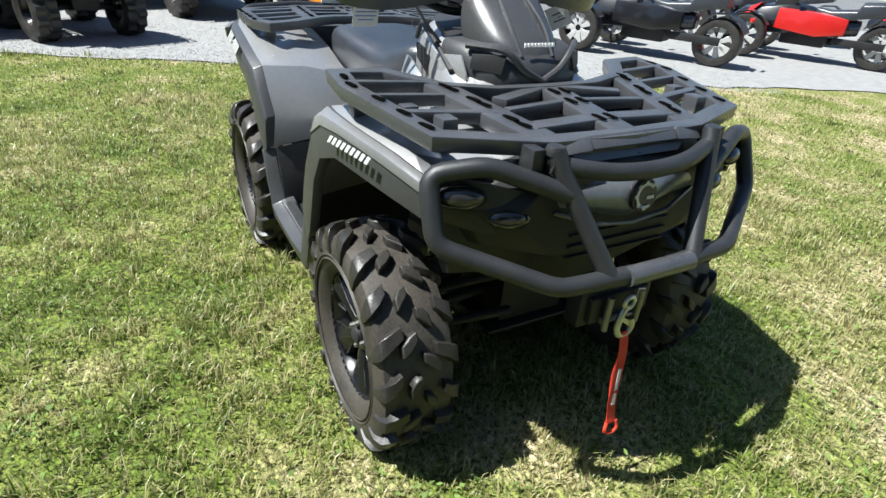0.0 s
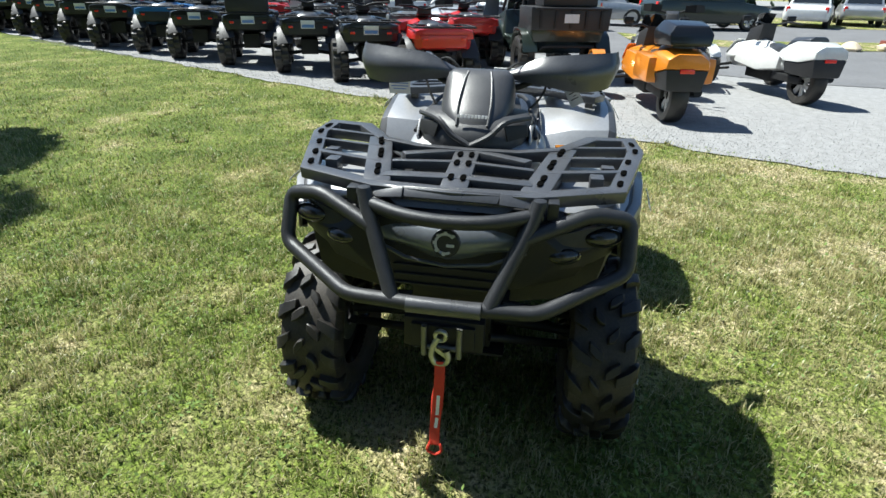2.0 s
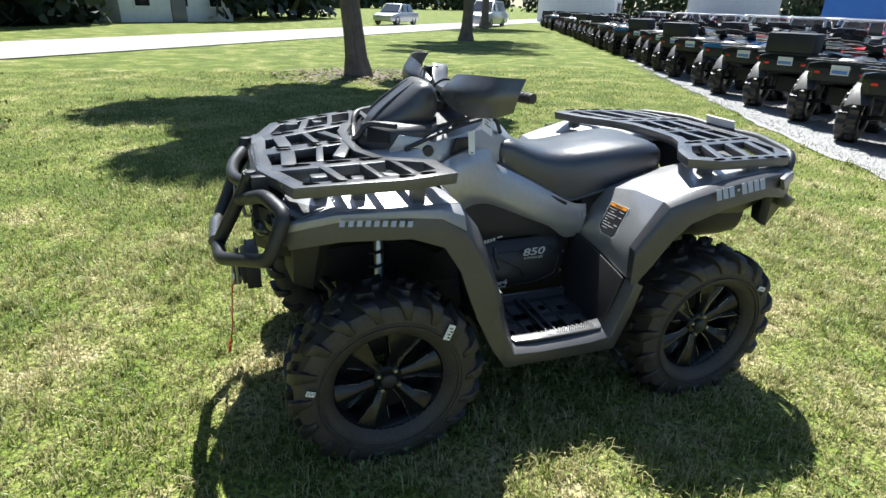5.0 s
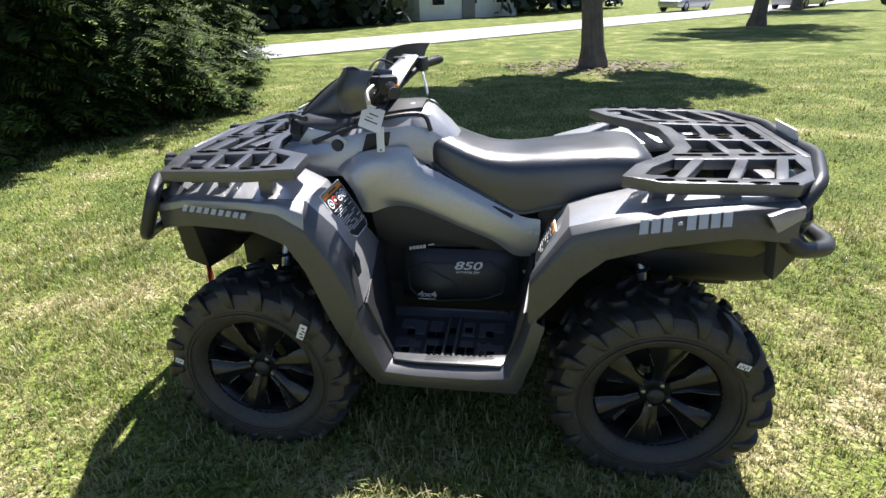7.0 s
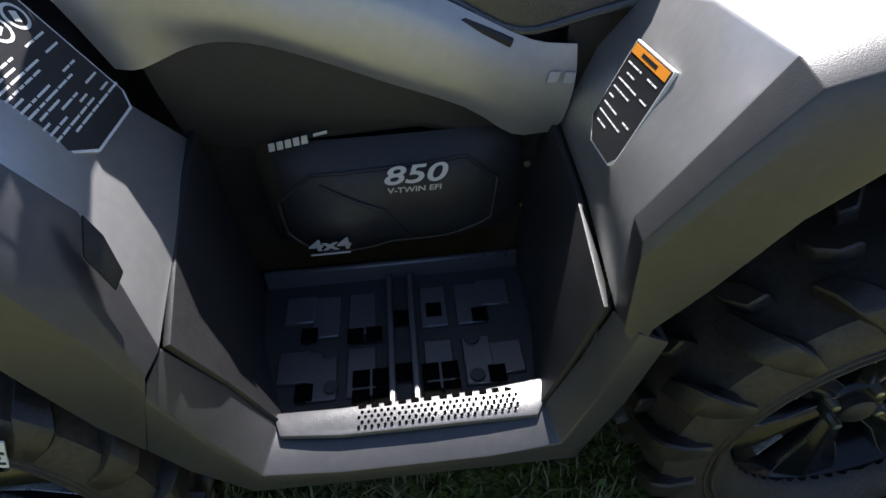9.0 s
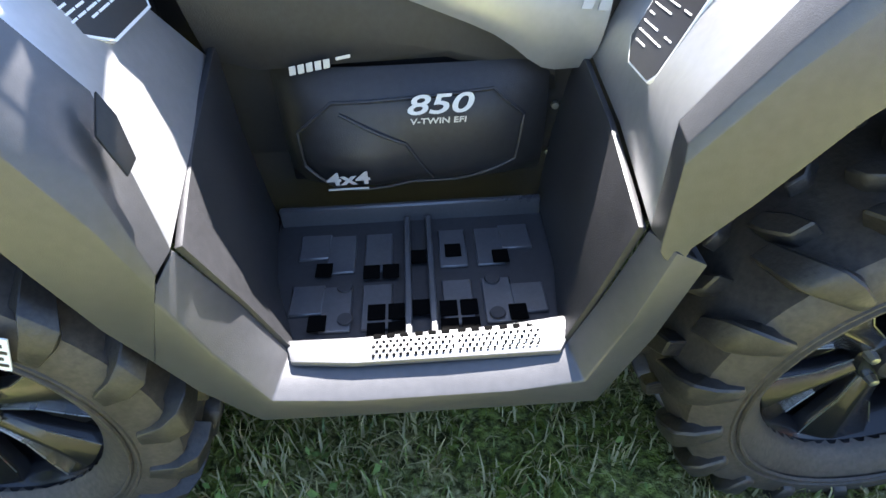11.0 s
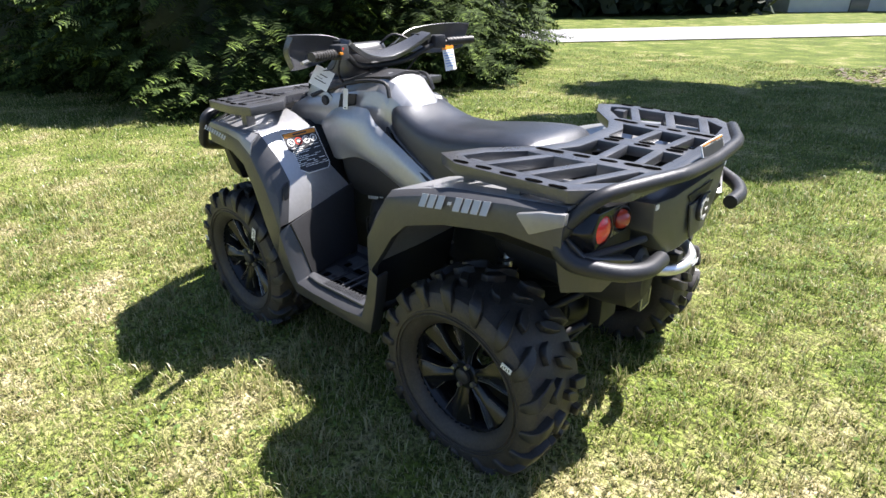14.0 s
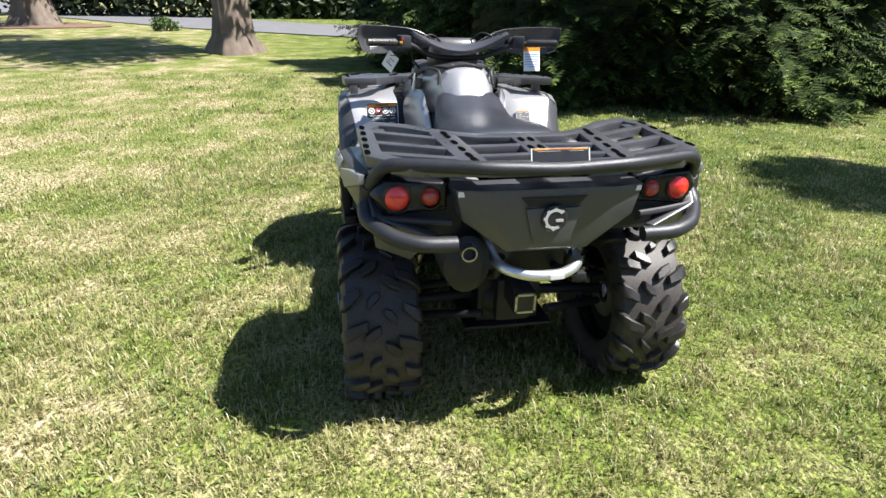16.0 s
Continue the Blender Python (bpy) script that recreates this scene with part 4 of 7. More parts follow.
# steering: bars, pod and deflectors, turned a little to the right
STEER = Matrix.Translation((.25, 0, 0)) @ Matrix.Rotation(radians(0), 4, "Z") @ Matrix.Translation((-.25, 0, 0))
def shell(rows, fore):
    """A closed body of level rings of (z, front, back, half width), rounded across its front."""
    rings = []
    for z, xf, xb, hw in rows:
        ring = []
        for k in range(20):
            a = -math.pi + 2 * math.pi * k / 20
            ca, sa = math.cos(a), math.sin(a)
            c, half = (xf + xb) / 2, (xf - xb) / 2
            ring.append((c + half * math.copysign(abs(ca) ** fore, ca), hw * math.copysign(abs(sa) ** .62, sa), z))
        rings.append(ring)
    return Geo().loft([list(r) for r in zip(*[smooth_path(c, 3) for c in zip(*rings)])])


pod = part("instrument_pod", shell(((.885, .685, .42, .140), (.925, .712, .38, .172), (.968, .716, .36, .190), (1.005, .700, .35, .196), (1.032, .672, .35, .194), (1.050, .640, .35, .180)), .75).move(STEER), PODGREY, quad, "dark grey instrument pod with a beak below the hood")
part("pod_hood", shell(((1.015, .688, .35, .108), (1.050, .664, .35, .124), (1.085, .628, .34, .128), (1.120, .586, .34, .126), (1.150, .548, .35, .120), (1.172, .512, .37, .110), (1.184, .470, .40, .092)), .70).move(STEER), HOODGREY, pod, "satin grey upper hood of the pod")
for s in (1, -1):
    part("pod_crease", Geo().tube(smooth_path([STEER @ Vector(p) for p in ((.684, s * .052, 1.022), (.626, s * .056, 1.088), (.548, s * .048, 1.150), (.496, s * .040, 1.177))], 4), .0045, 8), HOODGREY, pod)
    # No opening is cut: a proud black plate paints the recess dark.
    scoop = [(.690, s * .105, 1.030), (.632, s * .178, 1.028), (.634, s * .184, .990), (.696, s * .120, .980)]
    part("pod_scoop", Geo().loft([[STEER @ Vector(p) for p in scoop], [STEER @ (Vector(p) + Vector((.006, s * .004, 0))) for p in scoop]]), CHASSIS, pod, "dark plate beside the hood painting the shade of a recess", 0.002)
    part("pod_beak", Geo().tube(smooth_path([STEER @ Vector(p) for p in ((.610, s * .186, 1.048), (.690, s * .112, 1.040), (.712, s * .062, .995), (.722, 0, .962))], 4), .010, 8), PODGREY, pod, "raised chevron edge of the beak")
    part("pod_side_trim", Geo().sheet([[STEER @ Vector(p) for p in r] for r in ([(.60, s * .196, 1.020), (.50, s * .203, 1.010), (.42, s * .198, .985)], [(.64, s * .198, .970), (.53, s * .208, .960), (.43, s * .203, .935)], [(.63, s * .188, .925), (.52, s * .198, .915), (.43, s * .193, .900)])], .008 * s), PAINT, pod, "granite grey cheek beside the pod", 0.003)
for i in range(9):
    part("pod_lettering", Geo().prism([(.686, -.050 + i * .0115, 1.046), (.686, -.0415 + i * .0115, 1.046), (.681, -.0395 + i * .0115, 1.057), (.681, -.048 + i * .0115, 1.057)], (.004, 0, .002)).move(STEER), SILVER, pod, "", 0.0006, 1)
part("gauge_screen", Geo().prism([(.350, -.07, 1.10), (.350, .07, 1.10), (.385, .065, 1.165), (.385, -.065, 1.165)], (-.006, 0, .004)).move(STEER), RIM, pod, "dark glossy gauge screen", 0.003)
bars = part("handlebar", Geo().tube([STEER @ Vector(p) for p in ((.150, .440, 1.178), (.205, .250, 1.170), (.270, .130, 1.105), (.275, 0, 1.100), (.270, -.130, 1.105), (.205, -.250, 1.170), (.150, -.440, 1.178))], .012, 12, .05), CHASSIS, quad, "black handlebar with levers and switches")
part("bar_pad", Geo().sheet(smooth_grid([[STEER @ Vector(p) for p in r] for r in ([(.20, -.235, 1.200), (.235, -.12, 1.140), (.235, 0, 1.118), (.235, .12, 1.140), (.20, .235, 1.200)], [(.26, -.235, 1.205), (.300, -.12, 1.160), (.310, 0, 1.140), (.300, .12, 1.160), (.26, .235, 1.205)])], 3, 4), -0.02), RACK, bars, "moulded black bar cover", 0.004)
part("steering_stem", Geo().tube([(.36, 0, .95), (.30, 0, 1.10)], .03, 12), BLACK, quad)
for s in (1, -1):
    tip, root = STEER @ Vector((.147, s * .445, 1.178)), STEER @ Vector((.190, s * .315, 1.175))
    grip = part("grip", Geo().tube([root, root.lerp(tip, .02), tip], [.0165, .0175, .0165], 14), RUBBER, bars, "ribbed black rubber grip")
    for k in range(7):
        p = root.lerp(tip, .12 + k * .12)
        part("grip_rib", Geo().tube([p, p + (tip - root).normalized() * .004], .0188, 12), RUBBER, grip)
    sw = STEER @ Vector((.205, s * .275, 1.178))
    part("switch_box", Geo().box(sw, (.055, .055, .055), (0, 0, s * 18)), BLACK, bars, "", 0.008)
    part("lever_clamp", Geo().box(STEER @ Vector((.245, s * .24, 1.180)), (.05, .03, .04)), BLACK, bars, "", 0.006)
    part("brake_lever", Geo().tube([STEER @ Vector(p) for p in ((.255, s * .25, 1.175), (.265, s * .32, 1.160), (.230, s * .43, 1.150))], .007, 8, .02), STEEL if s > 0 else CHASSIS, bars)
    part("fluid_cap", Geo().box(STEER @ Vector((.27, s * .215, 1.20)), (.05, .04, .025)), CHASSIS, bars, "", 0.005)
    # wind deflector: a bowed shell in front of the grip
    rows = [[(.385, s * .085, 1.150), (.415, s * .20, 1.135), (.405, s * .34, 1.115), (.350, s * .44, 1.120), (.285, s * .470, 1.140)],
            [(.380, s * .080, 1.165), (.420, s * .20, 1.180), (.415, s * .34, 1.180), (.360, s * .455, 1.185), (.280, s * .488, 1.195)],
            [(.365, s * .100, 1.175), (.385, s * .21, 1.225), (.380, s * .34, 1.240), (.330, s * .450, 1.245), (.255, s * .480, 1.243)]]
    part("wind_deflector", Geo().sheet(smooth_grid([[STEER @ Vector(p) for p in r] for r in rows], 5, 5), -.004 * s), RACK, bars, "curved black plastic wind deflector")
for k, (c, m) in enumerate((((.205, .285, 1.198), LENSRED), ((.200, .292, 1.182), ORANGE))):
    part("switch_button", Geo().box(STEER @ Vector((c[0] - .026, c[1], c[2] - .006)), (.012, .014, .010)), m, bars, "", 0.002)
for pts in ([(.28, .20, 1.18), (.33, .12, 1.20), (.38, .05, 1.13), (.40, .05, 1.02)], [(.28, -.20, 1.18), (.34, -.12, 1.21), (.38, -.04, 1.12), (.40, -.05, 1.02)], [(.24, .24, 1.17), (.29, .22, 1.09), (.33, .16, 1.02), (.36, .14, .97)], [(.24, -.24, 1.17), (.30, -.2, 1.08), (.34, -.14, 1.0)]):
    part("control_cable", Geo().tube(smooth_path(pts, 5), .0045, 7), CHASSIS, bars)
# kill-switch tether and hanging tags
part("tether_cord", Geo().tube(smooth_path([(.200, .29, 1.16), (.21, .31, 1.12), (.235, .335, 1.115)], 4), .002, 6), CHASSIS, quad)


def tag(name, o, xdir, zdir, w, h, bars_, label, head=None, rot=0):
    m = plane_pose(o, xdir, zdir) @ Matrix.Rotation(radians(rot), 4, "Z")
    ob = part(name, Geo().box((0, 0, 0), (w, h, .0012)).move(m), WHITE, quad, label, 0.0004, 1)
    for i, (x, y, bw, bh) in enumerate(bars_):
        part("print", Geo().box((x * w, y * h, .001), (bw * w, bh * h, .0006)).move(m), BLUEINK if head else INK, ob)
        part("print", Geo().box((x * w, y * h, -.001), (bw * w, bh * h, .0006)).move(m), BLUEINK if head else INK, ob)
    if head:
        part("tag_head", Geo().box((0, .40 * h, 0), (1.02 * w, .2 * h, .0022)).move(m), ORANGE, ob, "orange warning header")
    return ob


tag("paper_tag", (.250, .335, 1.086), (.70, -.65, 0), (-.65, .70, .25), .076, .076, [(0, .15, .6, .05), (-.05, -.15, .4, .05), (.1, .02, .3, .03)], "white square paper tag hung on the bar", rot=45)
tag("key_tag", (.257, .224, .992), (-1, -.1, 0), (-.1, 1, .15), .026, .082, [(0, -.42, .3, .06)], "narrow white plastic key tag")
tag("warning_tag", (.200, -.345, 1.105), (.15, -1, 0), (-1, -.1, .2), .085, .115, [(0, .18, .8, .03), (0, .08, .8, .03), (0, -.02, .8, .03), (0, -.12, .8, .03), (0, -.22, .8, .03), (0, -.32, .6, .03)], "white hang tag with orange header", head=True)

# rear end
tail = part("tail_panel", Geo().loft([[(-.96, y, z) for y, z in ((-.30, .88), (-.27, .79), (-.13, .69), (.13, .69), (.27, .79), (.30, .88))], [(-1.065, y, z) for y, z in ((-.285, .885), (-.262, .79), (-.125, .685), (.125, .685), (.262, .79), (.285, .885))], [(-1.085, y, z) for y, z in ((-.20, .885), (-.18, .80), (-.10, .70), (.10, .70), (.18, .80), (.20, .885))]]), TAILGREY, quad, "black moulded tail panel", 0.006)
part("tail_recess", Geo().prism([(-1.087, -.10, .862), (-1.087, .10, .862), (-1.087, .075, .835), (-1.087, -.075, .835)], (-.003, 0, 0)), CHASSIS, tail, "", 0.002)
part("tail_ridge", Geo().prism([(-1.088, -.085, .83), (-1.088, .085, .83), (-1.092, .055, .72), (-1.092, -.055, .72)], (-.008, 0, 0)), TAILGREY, tail, "", 0.004)
RB = plane_pose((-1.104, 0, .800), (0, -1, 0), (-1, 0, .05))
part("badge", Geo().lathe([(0, .004), (.036, .004), (.040, 0), (.040, -.010)], 28).move(RB @ Matrix.Rotation(radians(90), 4, "X")), INK, tail, "round dark badge with a pale broken ring")
part("badge_ring", broken_ring(.023, .031, 40, 300, .002, True).move(RB @ Matrix.Translation((0, 0, .004))), SILVER, tail)
part("badge_print", Geo().box((.014, -.004, .005), (.022, .008, .002)).move(RB), SILVER, tail)
for s in (1, -1):
    part("light_housing", Geo().loft([[(-.90, s * y, z) for y, z in ((.29, .80), (.29, .90), (.50, .91), (.54, .85), (.50, .79))], [(-.985, s * y, z) for y, z in ((.285, .795), (.285, .895), (.48, .905), (.515, .85), (.48, .785))], [(-1.005, s * y, z) for y, z in ((.30, .81), (.30, .885), (.47, .895), (.495, .85), (.47, .80))]]), RIM, quad, "gloss black tail light housing", 0.005)
    for (x, y, z), r, mat, lab in (((-.995, .448, .848), .043, LENSRED, "round bright red tail light"), ((-1.008, .347, .848), .028, LENSAMB, "small dull red reflector light")):
        lens = Geo().lathe([(0, .022), (r * .5, .019), (r * .85, .010), (r, 0), (r, -.012), (0, -.012)], 26)
        lm = plane_pose((x, s * y, z), (0, -1, 0), (-1, s * .25, .12)) @ Matrix.Rotation(radians(90), 4, "X")
        lo = part("tail_light", lens.move(lm), mat, quad, lab)
        part("bezel", Geo().lathe([(r, -.012), (r + .004, .004), (r + .008, .003), (r + .008, -.012)], 26).move(lm), CHASSIS, lo)
    part("light_brow", Geo().tube(smooth_path([(-.94, s * .535, .80), (-.985, s * .50, .785), (-1.02, s * .40, .782), (-1.055, s * .29, .785)], 4), .010, 8), BLACK, quad)
    part("fender_gusset", Geo().prism([(-.845, s * .600, .895), (-.90, s * .575, .905), (-.955, s * .548, .905), (-.955, s * .552, .875), (-.88, s * .590, .845)], (0, s * -.02, 0)), FLARE, quad, "", 0.004)
    part("corner_guard", Geo().loft([[(-.90, s * .530, .880), (-.935, s * .505, .665), (-1.005, s * .405, .650), (-1.060, s * .345, .745), (-1.000, s * .510, .790)], [(-.88, s * .500, .880), (-.915, s * .480, .675), (-.985, s * .385, .660), (-1.035, s * .325, .745), (-.980, s * .480, .790)]]), DARKPAINT, quad, "dark plastic guard behind the rear wheel", 0.004)
    part("reflector", Geo().box((-1.068, s * .255, .872), (.004, .045, .016)), WHITE, quad, "", 0.001, 1)
rear_bar = part("rear_guard_bar", Geo().tube([(-.930, .525, .850), (-1.007, .481, .950), (-1.108, .215, .958), (-1.112, 0, .948), (-1.108, -.215, .958), (-1.007, -.481, .950), (-.930, -.525, .850)], .0195, 14, .05), POWDER, quad, "black tubular rear guard")
for s in (1, -1):
    part("guard_leg", Geo().tube([(-.945, s * .516, .869), (-.918, s * .530, .825), (-.965, s * .535, .775), (-1.070, s * .465, .752), (-1.110, s * .385, .742), (-1.105, s * .285, .738)], .0235, 14, .045), POWDER, rear_bar)
muffler = part("muffler", Geo().loft([[(x, .235 + r * math.cos(a) * .9, .635 + r * math.sin(a) * 1.2) for a in [k * math.pi / 9 for k in range(18)]] for x, r in ((-.55, .05), (-.62, .085), (-.95, .088), (-1.03, .080), (-1.06, .045))]), CHASSIS, quad, "matt black exhaust muffler")
part("tail_pipe", Geo().lathe([(.020, -.01), (.020, -.035), (.024, -.035), (.024, .02)], 18, (-1.045, .240, .690), "x"), STEEL, muffler)
part("tow_loop", Geo().tube([(-.90, .14, .640), (-1.04, .135, .622), (-1.085, .05, .608), (-1.085, -.06, .608), (-1.04, -.125, .622), (-.90, -.13, .640)], .0175, 12, .05), ALU, quad, "bright cast aluminium rear grab loop")
part("loop_sticker", Geo().box((-1.104, -.03, .610), (.002, .045, .014)), WHITE, quad)
hitch = part("hitch_receiver", Geo().box((-.90, .02, .455), (.16, .075, .075)).box((-.84, .02, .40), (.05, .12, .16)), CHASSIS, quad, "black square hitch receiver", 0.005)
# Closed black plate, painting the dark inside of the tube.
part("receiver_mouth", Geo().box((-.983, .02, .455), (.006, .052, .052)), INK, hitch)
for a, b in ((-.032, 0), (.032, 0)):
    part("receiver_rim", Geo().box((-.984, .02 + a, .455), (.008, .008, .072)), STEEL, hitch)
for a in (-.032, .032):
    part("receiver_rim", Geo().box((-.984, .02, .455 + a), (.008, .072, .008)), STEEL, hitch)
part("axle_housing", Geo().lathe([(0, -.1), (.06, -.1), (.085, -.05), (.085, .05), (.06, .1), (0, .1)], 20, (-.70, 0, .34)), CHASSIS, quad)
part("wiring_plug", Geo().box((-1.0, -.14, .56), (.05, .05, .03)), CHASSIS, quad, "", 0.006)
part("rear_frame_tube", Geo().tube([(-.62, .16, .44), (-.96, .12, .55), (-1.0, .12, .64)], .016, 10, .05), CHASSIS, quad)
part("rear_frame_tube", Geo().tube([(-.62, -.16, .44), (-.96, -.12, .55), (-1.0, -.12, .64)], .016, 10, .05), CHASSIS, quad)


# printed decals
def decal_bars(parent, o, xdir, zdir, cells, mat, name="lettering", skew=.2):
    """Plain bars in place of a brand name: cells of (x, y, w, h) in metres."""
    m = plane_pose(o, xdir, zdir)
    for x, y, w, h in cells:
        part(name, Geo().prism([(x - w / 2 - skew * h / 2, y - h / 2, 0), (x + w / 2 - skew * h / 2, y - h / 2, 0), (x + w / 2 + skew * h / 2, y + h / 2, 0), (x - w / 2 + skew * h / 2, y + h / 2, 0)], (0, 0, .0016)).move(m), mat, parent, "", 0.0005, 1)


for s in (1, -1):
    decal_bars(quad, (.690, s * .5800, .8445), (-s, .16, 0), (.10, s, .52), [(-.098 + i * .0245, 0, .015, .018) for i in range(9)], SILVER)
    decal_bars(quad, (-.638, s * .6020, .868), (-s, .02, .16 * s), (0, s, .48), [(-.098 + i * .030, 0, .023, .038) for i in range(3)] + [(-.006, 0, .012, .009)] + [(.022 + i * .030, 0, .023, .038) for i in range(4)], SILVER)


def label_plate(name, o, xdir, zdir, w, h, label, rounds=0, lines=8, head=ORANGE):
    m = plane_pose(o, xdir, zdir) @ Matrix.Translation((0, 0, .004))
    shape = lambda k: [(-w / 2 * k, -h * .32 * k, 0), (-w * .2 * k, -h / 2 * k, 0), (w * .40 * k, -h / 2 * k, 0), (w / 2 * k, -h * .40 * k, 0), (w / 2 * k, h / 2 * k, 0), (-w / 2 * k, h / 2 * k, 0)]
    ob = part(name, Geo().prism(shape(1.0), (0, 0, -.005)).move(m), WHITE, quad, label)
    part("label_field", Geo().prism(shape(.965), (0, 0, .0006)).move(m), INK, ob)
    part("header", Geo().box((0, h * .425, .0009), (w * .92, h * .09, .0008)).move(m), head, ob)
    part("header_print", Geo().box((0, h * .425, .0014), (w * .40, h * .035, .0005)).move(m), INK, ob)
    for k in range(rounds):
        c = Geo().lathe([(w * .075, .0006), (w * .098, .0006), (w * .10, 0)], 18, (-w * .33 + k * w * .22, h * .26, .0008), "z")
        part("pictogram", c.move(m), WHITE if k != 1 else REDWEB, ob)
        part("pictogram_figure", Geo().box((-w * .33 + k * w * .22, h * .26, .001), (w * .05, h * .07, .0006), (0, 0, 30 + k * 40)).move(m), WHITE, ob)
    rng = random.Random(5)
    top = .12 if rounds else .30
    for k in range(lines):
        y = h * (top - k * (top + .38) / lines)
        x = -w * (.40 if y > -h * .30 else .20)
        while x < w * .36:
            ln = w * rng.uniform(.05, .17)
            if rng.random() < .9:
                part("text_line", Geo().box((x + ln / 2, y, .001), (ln, h * .014, .0006)).move(m), WHITE, ob)
            x += ln + w * .02
            if rng.random() < .10:
                break
    return ob


label_plate("warning_label", (.3580, .368, .7900), (.05, -1, -.03), (-.855, .06, .515), .160, .182, "black safety label with orange header and pictograms", 4, 12)
label_plate("warning_label", (.3615, -.378, .7960), (-.05, -1, .03), (-.845, -.06, .535), .075, .07, "small black and yellow safety label", 0, 4, ORANGE)
label_plate("warning_label", (-.3000, .360, .694), (.10, 1, .1), (.90, -.02, .43), .110, .130, "black safety label with orange header", 0, 8)
label_plate("load_label", (-1.0960, 0, .983), (0, -1, 0), (-1, 0, .35), .17, .042, "orange and white load label on the rack", 0, 1)
for s in (1, -1):
    part("number", text_geo("850", .040, plane_pose((-.032, s * .2385, .538), (-1 * s, -.04, 0), (0, s, .32)) @ Matrix.Diagonal((1.65, 1, 1, 1)), .0008, .25, .0006), SILVER, covers[0 if s > 0 else 1], "silver printed number 850")
    part("caption", text_geo("V-TWIN EFI", .0125, plane_pose((-.032, s * .2425, .514), (-1 * s, -.04, 0), (0, s, .15)) @ Matrix.Diagonal((1.35, 1, 1, 1)), .0006, .1, .0002), SILVER, covers[0 if s > 0 else 1])
    part("caption", text_geo("4x4", .032, plane_pose((.116, s * .2510, .422), (-1 * s, .05 * s, 0), (0, s, -.05)) @ Matrix.Diagonal((1.45, 1, 1, 1)), .0008, .0, .0008), SILVER, covers[0 if s > 0 else 1], "silver printed 4x4")
    decal_bars(covers[0 if s > 0 else 1], (.118, s * .2495, .403), (-s, .05 * s, 0), (0, s, -.1), [(0, 0, .066, .004)], SILVER, "underline", 0)
    decal_bars(quad, (.150, s * .200, .590), (-s, -.05, .15), (0, s, .12), [(-.030 + i * .013, 0, .010, .013) for i in range(5)] + [(.048, .004, .022, .005)], SILVER)
    decal_bars(quad, (-.262, s * .2035, .662), (-s, 0, -.12), (0, s, .22), [(-.012, 0, .016, .016), (.012, 0, .016, .016)], SILVER)
for x, z in ((-.236, .475), (-.233, .385)):
    part("cover_bolt", Geo().lathe([(0, .004), (.006, .003), (.007, -.004)], 10, (x, .140, z)), STEEL, quad)


# the nose, front rack and pod sit a little farther back than first drawn
def set_back(names, x0, x1, by):
    shift = lambda x: by * smooth01((x - x0) / (x1 - x0))
    done = set()
    for ob in quad.children_recursive:
        if ob.name.split(".")[0] not in names:
            continue
        if ob.matrix_basis != Matrix.Identity(4):
            ob.location.x -= shift(ob.location.x)
        elif ob.data.name not in done:
            done.add(ob.data.name)
            for v in ob.data.vertices:
                v.co.x -= shift(v.co.x)


set_back("front_bumper cross_tube upright_tube tube_cap mount_bracket foam_sleeve grille grille_bar nose_panel nose_trim headlight light_housing badge badge_ring badge_print fender_insert winch_fairlead roller winch_hook hook_eye hook_latch pull_strap strap_print strap_loop".split(), .60, .90, .078)
set_back("front_rack slat tie_hole rack_skirt rack_lip rack_mount".split(), .50, .85, .075)
set_back("front_fender_flare fender_panel front_fender_top front_inner_fender".split(), .80, 1.0, .065)
set_back("instrument_pod pod_hood pod_crease pod_scoop pod_beak pod_side_trim pod_lettering gauge_screen".split(), .30, .55, .085)
set_back(["wind_deflector"], .0, .2, .06)


# the body stands a little higher over the wheels, more so at the nose
def raise_body():
    lift = lambda x: .017 + .016 * smooth01((x - .35) / .45) - .006 * smooth01((-.5 - x) / .45)
    done = set()
    for ob in quad.children_recursive:
        up = ob
        while up.parent is not quad:
            up = up.parent
        if up.name.split(".")[0] == "wheel":
            continue
        if ob.matrix_basis != Matrix.Identity(4):
            ob.location.z += lift(ob.location.x)
        elif ob.data.name not in done:
            done.add(ob.data.name)
            for v in ob.data.vertices:
                v.co.z += lift(v.co.x)


raise_body()

# ---- road, kerbs and verges ----
road_edge = [(28, 10), (17.7, -1.7), (7.2, -13.4), (2.4, -18.6), (-2.6, -24.1), (-10.2, -32.2), (-30, -53.5), (-80, -107)]


def band(name, mat, label, category, pts, wide, z, side=-1, kind="structure"):
    """A flat band along a line of points, wide to one side of it, laid on the ground."""
    p = []
    for a, b in zip(pts, pts[1:]):
        n = max(1, int(math.dist(a, b) / 2))
        p += [Vector((*a, 0)).lerp(Vector((*b, 0)), k / n) for k in range(n)]
    p.append(Vector((*pts[-1], 0)))
    rows = []
    for i, a in enumerate(p):
        d = (p[min(i + 4, len(p) - 1)] - p[max(i - 4, 0)]).normalized()
        n = Vector((d.y, -d.x, 0)) * side
        rows.append([a + n * wide * k / 4 for k in range(5)])
    m = len(p)
    geo = Geo().add([(q.x, q.y, ground_z(q.x, q.y) + z) for r in rows for q in r], [(i * 5 + k, i * 5 + k + 1, i * 5 + k + 6, i * 5 + k + 5) for i in range(m - 1) for k in range(4)])
    return tagged(part(name, mesh_of(name, geo), mat), label, category, kind=kind)


